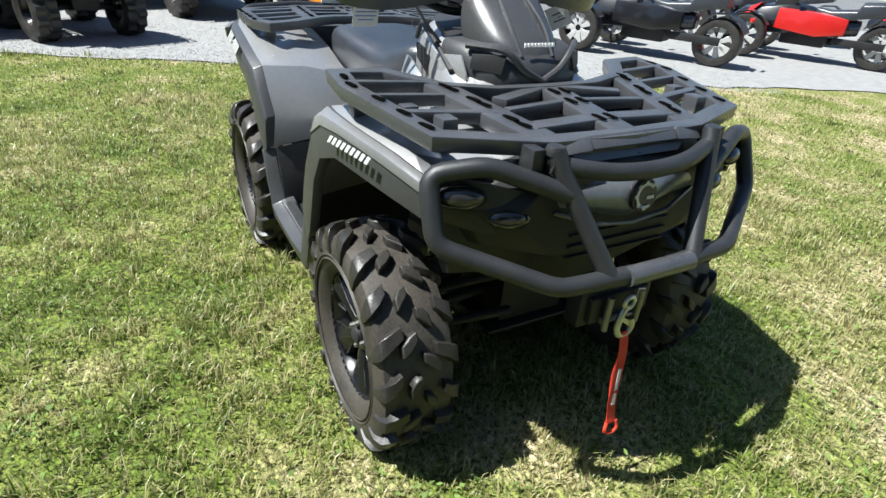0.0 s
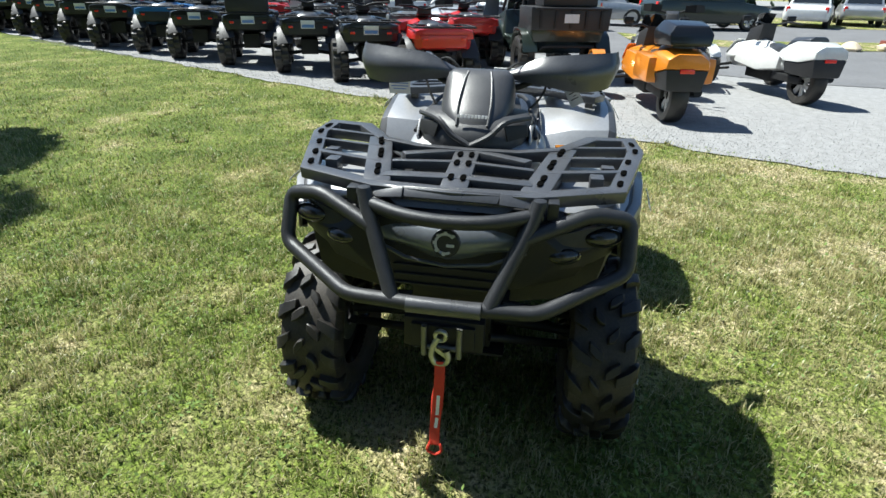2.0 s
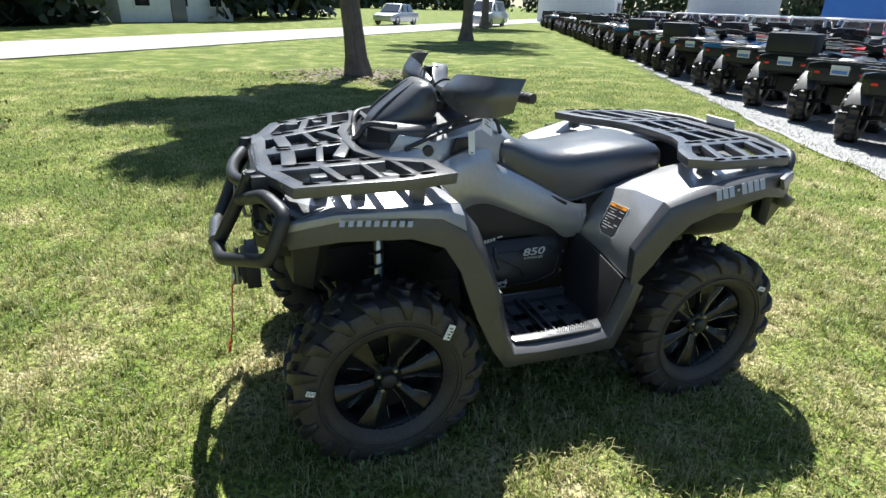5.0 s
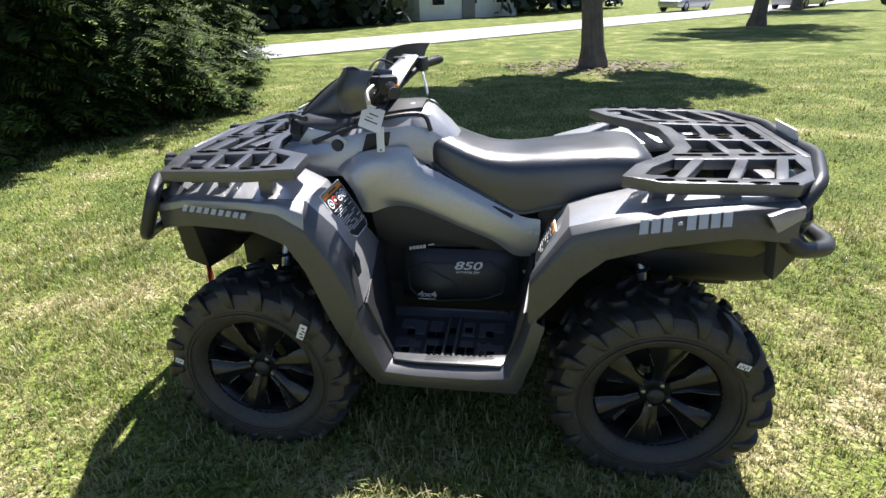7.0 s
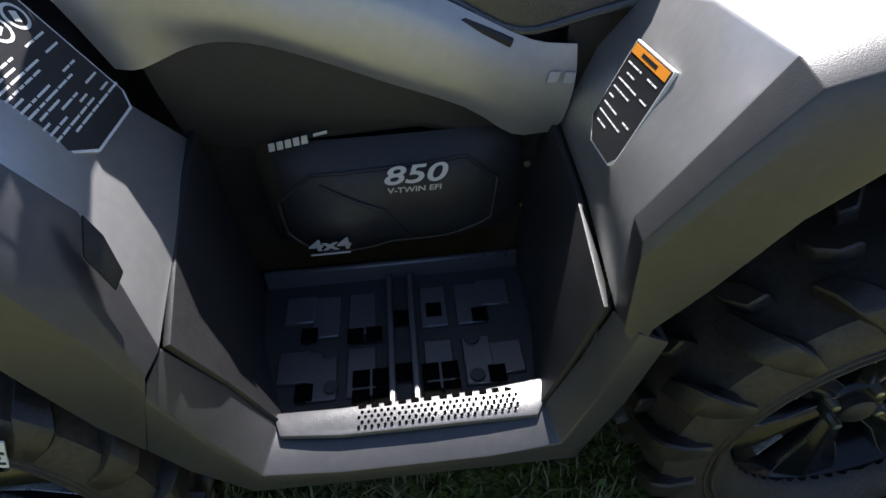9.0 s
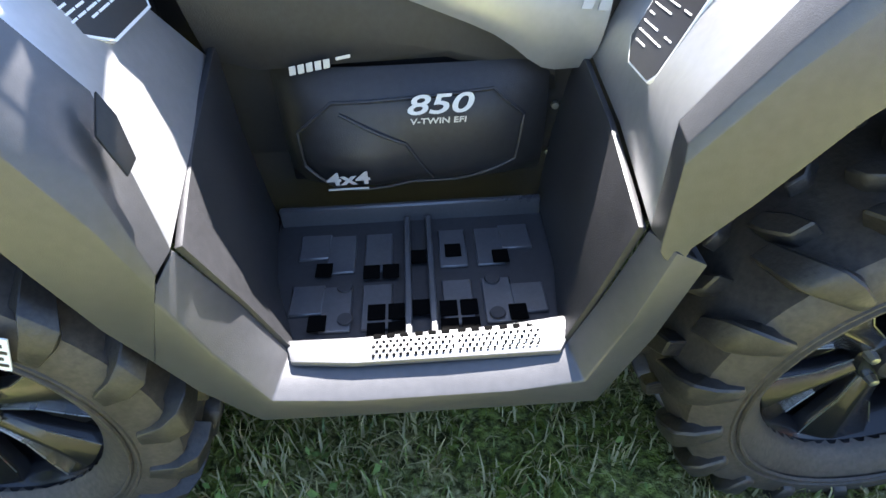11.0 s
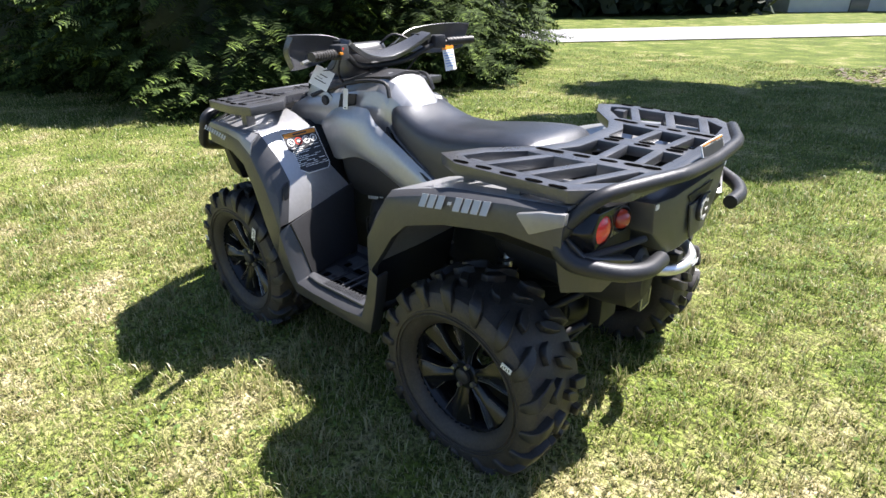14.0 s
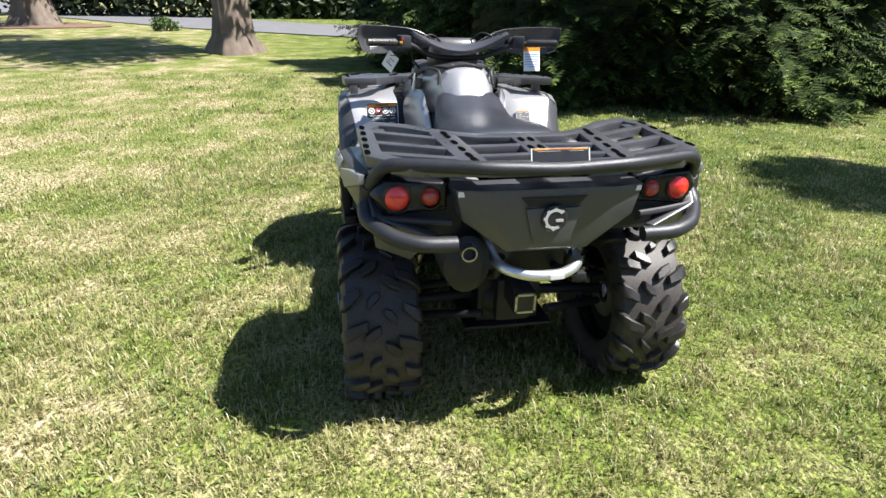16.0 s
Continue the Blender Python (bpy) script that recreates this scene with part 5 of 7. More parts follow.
band("road", LIGHTROAD, "sun-bleached asphalt street beside the lawn", "road", road_edge, 4.9, .03)
band("side_road", ASPHALT, "grey asphalt side street", "road", [(17.9, -1.4), (23.2, 6.3), (37, 19.5), (84, 52)], 7.0, .036, 1)
band("asphalt_lot", ASPHALT, "grey asphalt drive beyond the gravel", "drive", [(-1.5, 23.5), (-8.2, 8.3), (-8.5, 4.6), (-10.0, 1.6), (-13.6, -2.6), (-43, -19.5)], 30.0, .020, 1)
band("grass_island", LAWN, "narrow mown grass island", "lawn", [(-16.6, 13.0), (-15.3, 8.8), (-14.4, 5.9), (-16.2, 2.6)], 2.6, .034, 1)
band("grass_verge", LAWN, "mown verge behind the drive", "lawn", [(-25.13, 28.68), (-25.86, 10.24), (-28.22, -1.92)], 9.0, .034, 1)

# ---- trees and shrubs ----
BARK = material("furrowed_grey_bark", (0.150, 0.118, 0.092), 0.9, 0, 0.5, 5, 1.0, 30)
LEAF = material("broad_green_leaves", (0.055, 0.095, 0.018), 0.5, 0, 0.45, 1.2, object_random=0.1)
NEEDLE = material("dark_evergreen_needles", (0.022, 0.040, 0.012), 0.8, 0, 0.5, 1.5, tint=(0.056, 0.086, 0.022), spec=0.12)
NEEDLE_TIP = material("fresh_evergreen_tips", (0.092, 0.135, 0.028), 0.75, 0, 0.35, 2.0, spec=0.12)
HEDGE = material("dense_hedge_leaves", (0.035, 0.055, 0.020), 0.6, 0, 0.5, 2.0)
# Leaf colour with the shade of deep foliage already put in.
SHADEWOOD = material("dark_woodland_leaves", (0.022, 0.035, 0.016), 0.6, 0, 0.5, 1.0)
MULCH = material("reddish_bark_mulch", (0.15, 0.092, 0.058), 0.9, 0, 0.5, 14, 1.0, 90)


def leaf_cloud(name, centres, radius, count, size, seed, flat=.35):
    """Many small separate leaves round the given clump centres, as one mesh."""
    rng = np.random.default_rng(seed)
    centres = np.array(centres)
    which = rng.integers(0, len(centres), count)
    d = rng.normal(size=(count, 3))
    d /= np.linalg.norm(d, axis=1)[:, None]
    r = rng.random(count) ** (1 / 2.2)
    rad = np.array(radius)[which][:, None] if np.ndim(radius) else radius
    pos = centres[which] + d * r[:, None] * rad * np.array([1, 1, .72])
    a = rng.normal(size=(count, 3))
    a /= np.linalg.norm(a, axis=1)[:, None]
    b = np.cross(a, rng.normal(size=(count, 3)))
    b /= np.linalg.norm(b, axis=1)[:, None]
    s = size * rng.uniform(.6, 1.4, count)[:, None]
    v = np.stack([pos - a * s, pos + b * s * .55, pos + a * s, pos - b * s * .55], 1).reshape(-1, 3)
    me = bpy.data.meshes.new(name)
    me.from_pydata(v.tolist(), [], np.arange(count * 4).reshape(-1, 4).tolist())
    return me


def shade_tree(at, trunk_r, clear, height, spread, seed, leaves, label, flare=1.6, lean=None):
    ob = thing("tree", label, "tree", pose(at[0], at[1], ground_z(*at), 0, 0, seed * 40))
    rng = random.Random(seed)
    trunk = Geo()
    rings = []
    own = (rng.uniform(-.25, .25), rng.uniform(-.25, .25))
    lean = lean or own
    off = lambda z: (lean[0] * min(z, 4.0) / 6, lean[1] * min(z, 4.0) / 6)
    for k, (z, r) in enumerate(((-.1, flare), (.12, flare * .92), (.4, 1.18), (1.0, 1.03), (2.2, .95), (clear, .85), (clear * 1.5, .62), (height * .7, .30), (height * .9, .08))):
        rings.append([(off(z)[0] + trunk_r * r * (1 + .12 * math.sin(3 * a + k * .3) + .07 * math.sin(7 * a) * (r > 1.1) + .035 * math.sin(13 * a + k) + .025 * math.sin(19 * a - k)) * math.cos(a), off(z)[1] + trunk_r * r * (1 + .12 * math.sin(3 * a + k * .3) + .07 * math.sin(7 * a) * (r > 1.1) + .035 * math.sin(13 * a + k) + .025 * math.sin(19 * a - k)) * math.sin(a), z) for a in [j * 2 * math.pi / 72 for j in range(72)]])
    part("trunk", trunk.loft(rings), BARK, ob, "furrowed grey-brown trunk flaring at the roots")
    centres, radii = [], []
    for k in range(11):
        a, z = k * 2.4 + rng.random(), clear + (height - clear) * (.05 + .8 * k / 11)
        reach = spread * (1 - .55 * k / 11) * rng.uniform(.6, .95)
        tip = Vector((reach * math.cos(a), reach * math.sin(a), z + 1.2))
        part("limb", Geo().tube(smooth_path([(*off(z), z - .3), tip * .5 + Vector((0, 0, z * .5 + .4)), tip], 3), [trunk_r * .34, .03], 8), BARK, ob)
        for j in range(4):
            centres.append(tip * rng.uniform(.55, 1.05) + Vector((rng.uniform(-1, 1), rng.uniform(-1, 1), rng.uniform(-.3, 1.0))) * spread * .22)
            radii.append(spread * rng.uniform(.20, .34))
    part("crown", leaf_cloud("crown", centres, radii, leaves, .13, seed), LEAF, ob, "loose crown of many small green leaves")
    return ob


def fir(at, height, radius, seed, sprays, label):
    """An evergreen with feathery drooping sprays down to the ground."""
    ob = thing("evergreen_tree", label, "conifer", pose(at[0], at[1], ground_z(*at)), "evergreens beside the lawn")
    part("trunk", Geo().tube([(0, 0, -.05), (0, 0, height * .5), (0.05, 0, height * .97)], [.16, .02], 10), BARK, ob)
    rng = np.random.default_rng(seed)
    prof = lambda z: radius * (1 - (z / height) ** 1.35) * (.80 + .2 * min(1.0, z / .6)) + .05
    # Solid core, coloured dark to give the shade between the boughs.
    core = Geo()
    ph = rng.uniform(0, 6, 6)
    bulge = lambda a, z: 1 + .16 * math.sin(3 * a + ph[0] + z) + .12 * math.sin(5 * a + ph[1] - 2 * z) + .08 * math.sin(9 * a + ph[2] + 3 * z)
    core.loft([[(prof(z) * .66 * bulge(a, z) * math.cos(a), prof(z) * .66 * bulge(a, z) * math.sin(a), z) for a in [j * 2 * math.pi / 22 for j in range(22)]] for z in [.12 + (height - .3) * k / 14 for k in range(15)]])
    part("inner_foliage", core, SHADEWOOD, ob, "solid inner core, its dark leaf colour standing for shade")
    verts, faces, tipmask = [], [], []
    for k in range(sprays):
        z = height * (rng.random() ** 1.7) * .97 + .08
        a = rng.uniform(0, 2 * math.pi)
        r1 = prof(z) * bulge(a, z) * rng.uniform(.80, 1.10)
        ln = rng.uniform(.24, .50) * (.6 + .5 * (1 - z / height))
        out = np.array([math.cos(a), math.sin(a), 0.0])
        side = np.array([-math.sin(a), math.cos(a), 0.0])
        side = side * math.cos(.5) + np.array([0, 0, 1.0]) * rng.uniform(-.5, .5)
        droop = rng.uniform(-.50, .05)
        base = np.array([0, 0, z]) + out * (r1 - ln)
        yaw = rng.uniform(-.7, .7)
        dirn = out * math.cos(yaw) + side * math.sin(yaw) + np.array([0, 0, droop])
        dirn /= np.linalg.norm(dirn)
        nd = int(rng.integers(8, 13))
        for j in range(nd):
            t = (j + .6) / nd
            c = base + dirn * ln * t + np.array([0, 0, -.10 * t * t * ln])
            w = ln * .42 * (1 - t * .72)
            for sg in (1, -1):
                tip = c + side * sg * w + dirn * w * .75 + np.array([0, 0, rng.uniform(-.04, .02)])
                q = len(verts)
                th = .012 + .008 * rng.random()
                verts += [c, c + dirn * th * 1.6, tip, c + (tip - c) * .55 - dirn * th]
                faces.append((q, q + 1, q + 2, q + 3))
                tipmask.append(1 if t > .55 and rng.random() < .6 else 0)
    me = bpy.data.meshes.new("sprays")
    me.from_pydata([tuple(v) for v in verts], [], faces)
    me.materials.append(NEEDLE)
    me.materials.append(NEEDLE_TIP)
    me.polygons.foreach_set("material_index", tipmask)
    part("sprays", me, None, ob, "feathery green needle sprays, lighter at the tips")
    return ob


shade_tree((-1.62, -11.05), .205, 4.3, 10.8, 3.3, 1, 46000, "tall shade tree with a dark leaning trunk on the lawn", lean=(0.16, -0.70))
shade_tree((-9.3, -23.7), .23, 4.2, 10.5, 3.7, 2, 16000, "shade tree farther along the lawn")
shade_tree((-16.4, -38.0), .24, 4.0, 10.0, 3.7, 3, 9000, "shade tree far along the lawn")
shade_tree((13.0, 2.98), .40, 6.0, 15.0, 5.0, 4, 18000, "shade tree with a pale flaring trunk near the street", 1.75)
shade_tree((24.3, 12.2), .60, 6.0, 15.0, 5.0, 5, 9000, "thick tree beside the side street with mulch at its foot")
for i, (x, y, h, r, n) in enumerate(((6.7, -3.5, 7.5, 2.55, 8500), (6.6, -5.6, 8.5, 2.6, 8500), (7.0, -7.4, 7.5, 2.35, 5500), (9.7, -2.4, 7.5, 2.35, 4500), (10.2, -5.6, 8.0, 2.4, 1600))):
    fir((x, y), h, r, 20 + i, n, "dense evergreen with boughs down to the grass")
for i, (x, y, r, o) in enumerate(((23.9, 11.9, 2.3, "broad mulch ring under the thick tree"),)):
    pts = [(x + r * (1 + .15 * math.sin(3 * a)) * math.cos(a), y + r * (1 + .12 * math.cos(4 * a)) * math.sin(a), ground_z(x, y) + .02 + .004 * i) for a in [k * 2 * math.pi / 24 for k in range(24)]]
    tagged(part("mulch_bed", mesh_of("mulch_bed", Geo().prism(pts, (0, 0, .02))), MULCH), o, "mulch", kind="structure")


def shrub(at, r, h, seed, count, label, mat=LEAF, size=.05):
    ob = thing("shrub", label, "shrub", pose(at[0], at[1], 0))
    rng = random.Random(seed)
    for k in range(5):
        a = k * 1.3
        part("stem", Geo().tube([(0, 0, 0), (r * .4 * math.cos(a), r * .4 * math.sin(a), h * .6)], [.02, .008], 6), BARK, ob)
    cs = [(rng.uniform(-.6, .6) * r, rng.uniform(-.6, .6) * r, h * rng.uniform(.25, .75)) for _ in range(9)]
    part("leaves", leaf_cloud("leaves", cs, r * .45, count, size, seed), mat, ob)
    return ob


shrub((-15.75, 11.2), 1.15, 1.15, 3, 12000, "dense dark green spreading juniper by the sign post", NEEDLE, .06)
shrub((-15.6, 11.9), .62, 2.1, 4, 6000, "upright golden-green conifer shrub", NEEDLE_TIP, .05)
shrub((21.6, 6.7), .55, .5, 5, 900, "low sparse shrub beside the street", LEAF, .05)
shrub((36.0, 2.6), 1.0, 1.1, 6, 2500, "rounded clipped green shrub", LEAF, .06)


# hedges and woods across the street
def wood(name, label, pts, depth, height, count, seed, mat, size):
    rng = np.random.default_rng(seed)
    p = np.array(pts, float)
    seg = rng.integers(0, len(p) - 1, count)
    t = rng.random(count)[:, None]
    base = p[seg] * (1 - t) + p[seg + 1] * t
    d = p[seg + 1] - p[seg]
    n = np.stack([-d[:, 1], d[:, 0]], 1) / np.linalg.norm(d, axis=1)[:, None]
    base = base + n * rng.uniform(0, depth, count)[:, None]
    hmax = height * (.75 + .25 * np.sin(base[:, :1] * .35 + base[:, 1:2] * .22))
    pos = np.concatenate([base, rng.random((count, 1)) ** .8 * hmax], 1)
    a = rng.normal(size=(count, 3))
    a /= np.linalg.norm(a, axis=1)[:, None]
    b = np.cross(a, rng.normal(size=(count, 3)))
    b /= np.linalg.norm(b, axis=1)[:, None]
    s = size * rng.uniform(.6, 1.5, count)[:, None]
    v = np.stack([pos - a * s, pos + b * s * .6, pos + a * s, pos - b * s * .6], 1).reshape(-1, 3)
    me = bpy.data.meshes.new(name)
    me.from_pydata(v.tolist(), [], np.arange(count * 4).reshape(-1, 4).tolist())
    return tagged(part(name, me, mat), label, "woodland", kind="stuff")


# The next two stand in shade, given by a darker leaf colour.
wood("woodland", "woodland across the street, shade put into its leaf colour", [(34, -3), (27, -10), (18, -20), (10, -29), (6.5, -33)], 12, 10, 34000, 31, SHADEWOOD, .45)
wood("shaded_trees", "trees beside the far house, shade put into their leaf colour", [(1.5, -39), (-4, -46), (-9, -54)], 12, 10, 7000, 35, SHADEWOOD, .45)
wood("far_woodland", "distant sunlit trees behind the lawn", [(8, -76), (-6, -98), (-30, -135), (-75, -150), (-120, -110)], 14, 12, 16000, 32, HEDGE, .8)
wood("hedge", "tall leafy hedge across the side street", [(33, 18), (33.5, 4), (36, -4)], 4, 5, 14000, 33, HEDGE, .22)
wood("far_trees", "trees behind the dealership", [(-60, 60), (-62, 20), (-75, -20), (-80, -60)], 14, 11, 14000, 34, HEDGE, .8)


# ---- vehicles on the lot ----
def paint(name, c, rough=.3, metal=.2):
    return material(name, c, rough, metal, .12, 6, coat=.6, rough_vary=.06)


P_BLACK, P_RED, P_BLUE, P_GREY = paint("gloss_black_body", (.012, .012, .014)), paint("red_body", (.55, .018, .015)), paint("blue_body", (.04, .17, .42)), paint("grey_body", (.16, .165, .17))
P_GREEN, P_ORANGE, P_WHITE, P_SILVER = paint("dark_green_body", (.022, .032, .026)), paint("orange_body", (.72, .24, .02)), paint("white_body", (.74, .74, .72)), paint("silver_body", (.48, .49, .50), .3, .6)
GLASS = material("tinted_window", (.015, .018, .02), .06, .0, .1, 4, coat=1.0, rough_vary=.02)
far_tyre, far_rings = Geo(), []
for k in range(56):
    a, proud = 2 * math.pi * k / 56, (k % 4 < 2, (k + 2) % 4 < 2)
    ring = [(.15, -.10), (.19, -.12), (.265, -.125), (.322 if proud[0] else .292, -.105), (.326 if proud[0] else .296, -.012), (.326 if proud[1] else .296, .012), (.322 if proud[1] else .292, .105), (.265, .125), (.19, .12), (.15, .10), (.15, -.10)]
    far_rings.append([(r * math.cos(a), y, r * math.sin(a)) for r, y in ring])
far_tyre.loft(far_rings + [far_rings[0]], caps=False, closed=False)
FAR_TYRE = mesh_of("tyre", far_tyre)
far_rim = Geo().lathe([(0, .05), (.04, .055), (.05, .03), (.13, .04), (.15, .08), (.165, .085), (.165, -.08), (0, -.08)], 20)
FAR_RIM = mesh_of("wheel", far_rim)
road_tyre = Geo().lathe([(.20, -.10), (.24, -.11), (.29, -.10), (.31, -.07), (.312, 0), (.31, .07), (.29, .10), (.24, .11), (.20, .10), (.20, -.10)], 28)
ROAD_TYRE = mesh_of("tyre", road_tyre)
road_rim = Geo().lathe([(.20, .085), (.215, .095), (.215, -.09), (.20, -.09), (.19, 0), (.20, .085)], 28).lathe([(0, .07), (.05, .065), (.05, .02), (0, .02)], 14)
ROAD_RIM = mesh_of("wheel", road_rim)
SPOKE = mesh_of("spoke", Geo().prism([(.04, 0, -.022), (.04, 0, .022), (.20, 0, .045), (.20, 0, -.045)], (0, .025, 0)).move(Matrix.Translation((0, .045, 0))), .004, 1)


def far_wheel(parent, pos, side, scale=1.0, road=False, bright=None):
    ob = part("wheel", ROAD_RIM if road else FAR_RIM, None, parent)
    if not ob.data.materials:
        ob.data.materials.append(RIM)
    ob.matrix_basis = Matrix.Translation(pos) @ Matrix.Rotation(math.pi if side < 0 else 0, 4, "Z") @ Matrix.Scale(scale, 4)
    part("tyre", ROAD_TYRE if road else FAR_TYRE, RUBBER, ob)
    if road:
        for k in range(7):
            part("spoke", SPOKE, SILVER, ob).rotation_euler = (0, k * 2 * math.pi / 7, 0)
    return ob


def rail_rack(parent, x0, x1, hw, z):
    r = part("rack", Geo().tube([(x0, -hw, z), (x1, -hw, z), (x1, hw, z), (x0, hw, z), (x0, -hw, z)], .014, 8, .04), CHASSIS, parent, "black tubular rack")
    for k in range(5):
        y = -hw + (k + .5) * 2 * hw / 5
        part("rack_rail", Geo().tube([(x0, y, z), (x1, y, z)], .009, 6), CHASSIS, r)
    return r


def lot_quad(mat, label, plate=True, box=False):
    ob = thing("quad_bike", label, "quad bike", None, "quad bikes in the display row")
    for x, w in ((.63, 1), (-.63, 1)):
        for s in (1, -1):
            far_wheel(ob, (x, s * .46, .315), s)
    rings = []
    for x, zb, zt, hw in ((-1.0, .66, .78, .34), (-.85, .60, .84, .42), (-.45, .52, .80, .30), (0, .46, .78, .20), (.25, .50, .90, .22), (.45, .54, .94, .28), (.85, .60, .86, .40), (1.0, .66, .78, .30)):
        rings.append([(x, y * hw, zb + (zt - zb) * z) for y, z in ((-.9, 0), (-1, .5), (-.8, .9), (-.3, 1), (.3, 1), (.8, .9), (1, .5), (.9, 0))])
    part("body", Geo().loft(rings), mat, ob, "", .01)
    for x in (.63, -.63):
        for s in (1, -1):
            arch = [(x + .42 * math.cos(a), .33 + .43 * math.sin(a)) for a in [math.radians(d) for d in (20, 50, 75, 105, 130, 160)]]
            part("fender", Geo().sheet([[(px, s * .26, pz + .03) for px, pz in arch], [(px, s * .44, pz + .02) for px, pz in arch], [(px, s * .51, pz - .015) for px, pz in arch]], .015 * s), BLACK, ob)
    for x0, x1 in ((-1.02, -.50), (.46, 1.0)):
        part("fender_cover", Geo().loft([[(x, -.46 * k, .745), (x, .46 * k, .745), (x, .44 * k, .855), (x, .30 * k, .885), (x, -.30 * k, .885), (x, -.44 * k, .855)] for x, k in ((x0, .90), (x0 + .10, 1.0), (x1 - .10, 1.0), (x1, .86))]), mat, ob, "", .012)
    part("frame", Geo().box((0, 0, .42), (1.5, .28, .24)), CHASSIS, ob, "", .01)
    part("tail", Geo().loft([[(-.92, -.40, .60), (-.92, .40, .60), (-.92, .42, .82), (-.92, -.42, .82)], [(-1.03, -.30, .64), (-1.03, .30, .64), (-1.03, .34, .80), (-1.03, -.34, .80)]]), mat if mat is P_RED else BLACK, ob, "", .012)
    for s in (1, -1):
        part("tail_light", Geo().box((-1.035, s * .27, .75), (.02, .07, .035)), LENSRED, ob, "", .006)
        part("suspension_arm", Geo().tube([(-.63, s * .1, .34), (-.63, s * .40, .30)], .03, 8), CHASSIS, ob)
        part("deflector", Geo().sheet([[(.36, s * .18, 1.10), (.38, s * .34, 1.10), (.30, s * .46, 1.11)], [(.36, s * .18, 1.20), (.38, s * .34, 1.22), (.30, s * .46, 1.21)]], .006), CHASSIS, ob)
    part("seat", Geo().loft([[(x, y * hw, zb + (zt - zb) * z) for y, z in ((-1, 0), (-1, .7), (-.7, 1), (.7, 1), (1, .7), (1, 0))] for x, zb, zt, hw in ((.12, .86, .90, .10), (.02, .78, .93, .16), (-.3, .76, .89, .18), (-.62, .80, .93, .19), (-.68, .82, .90, .16))]), VINYL, ob, "", .012)
    rail_rack(ob, -1.05, -.58, .44, .90)
    rail_rack(ob, .50, 1.02, .42, .95)
    part("handlebar", Geo().tube([(.16, .42, 1.13), (.24, .2, 1.12), (.28, 0, 1.06), (.24, -.2, 1.12), (.16, -.42, 1.13)], .016, 8, .05), CHASSIS, ob)
    part("instrument_pod", Geo().loft([[(.30, -.12, 1.0), (.30, .12, 1.0), (.30, .10, 1.12), (.30, -.10, 1.12)], [(.52, -.10, .95), (.52, .10, .95), (.47, .08, 1.08), (.47, -.08, 1.08)]]), BLACK, ob, "", .015)
    part("bumper", Geo().tube([(1.0, -.3, .62), (1.10, -.3, .72), (1.10, .3, .72), (1.0, .3, .62)], .02, 8, .05), CHASSIS, ob)
    if plate:
        p = part("plate_sticker", Geo().box((-1.048, 0, .79), (.006, .22, .13), (0, -12, 0)), WHITE, ob, "white and blue printed plate", .002, 1)
        part("print", Geo().box((-1.055, 0, .765), (.004, .19, .045), (0, -12, 0)), BLUEINK, p)
    if box:
        part("cargo_box", Geo().box((-.82, 0, 1.06), (.46, .70, .30)), BLACK, ob, "black hard cargo box", .04)
        part("back_rest", Geo().box((-.56, 0, 1.10), (.07, .40, .26)), VINYL, ob, "", .03)
    return ob


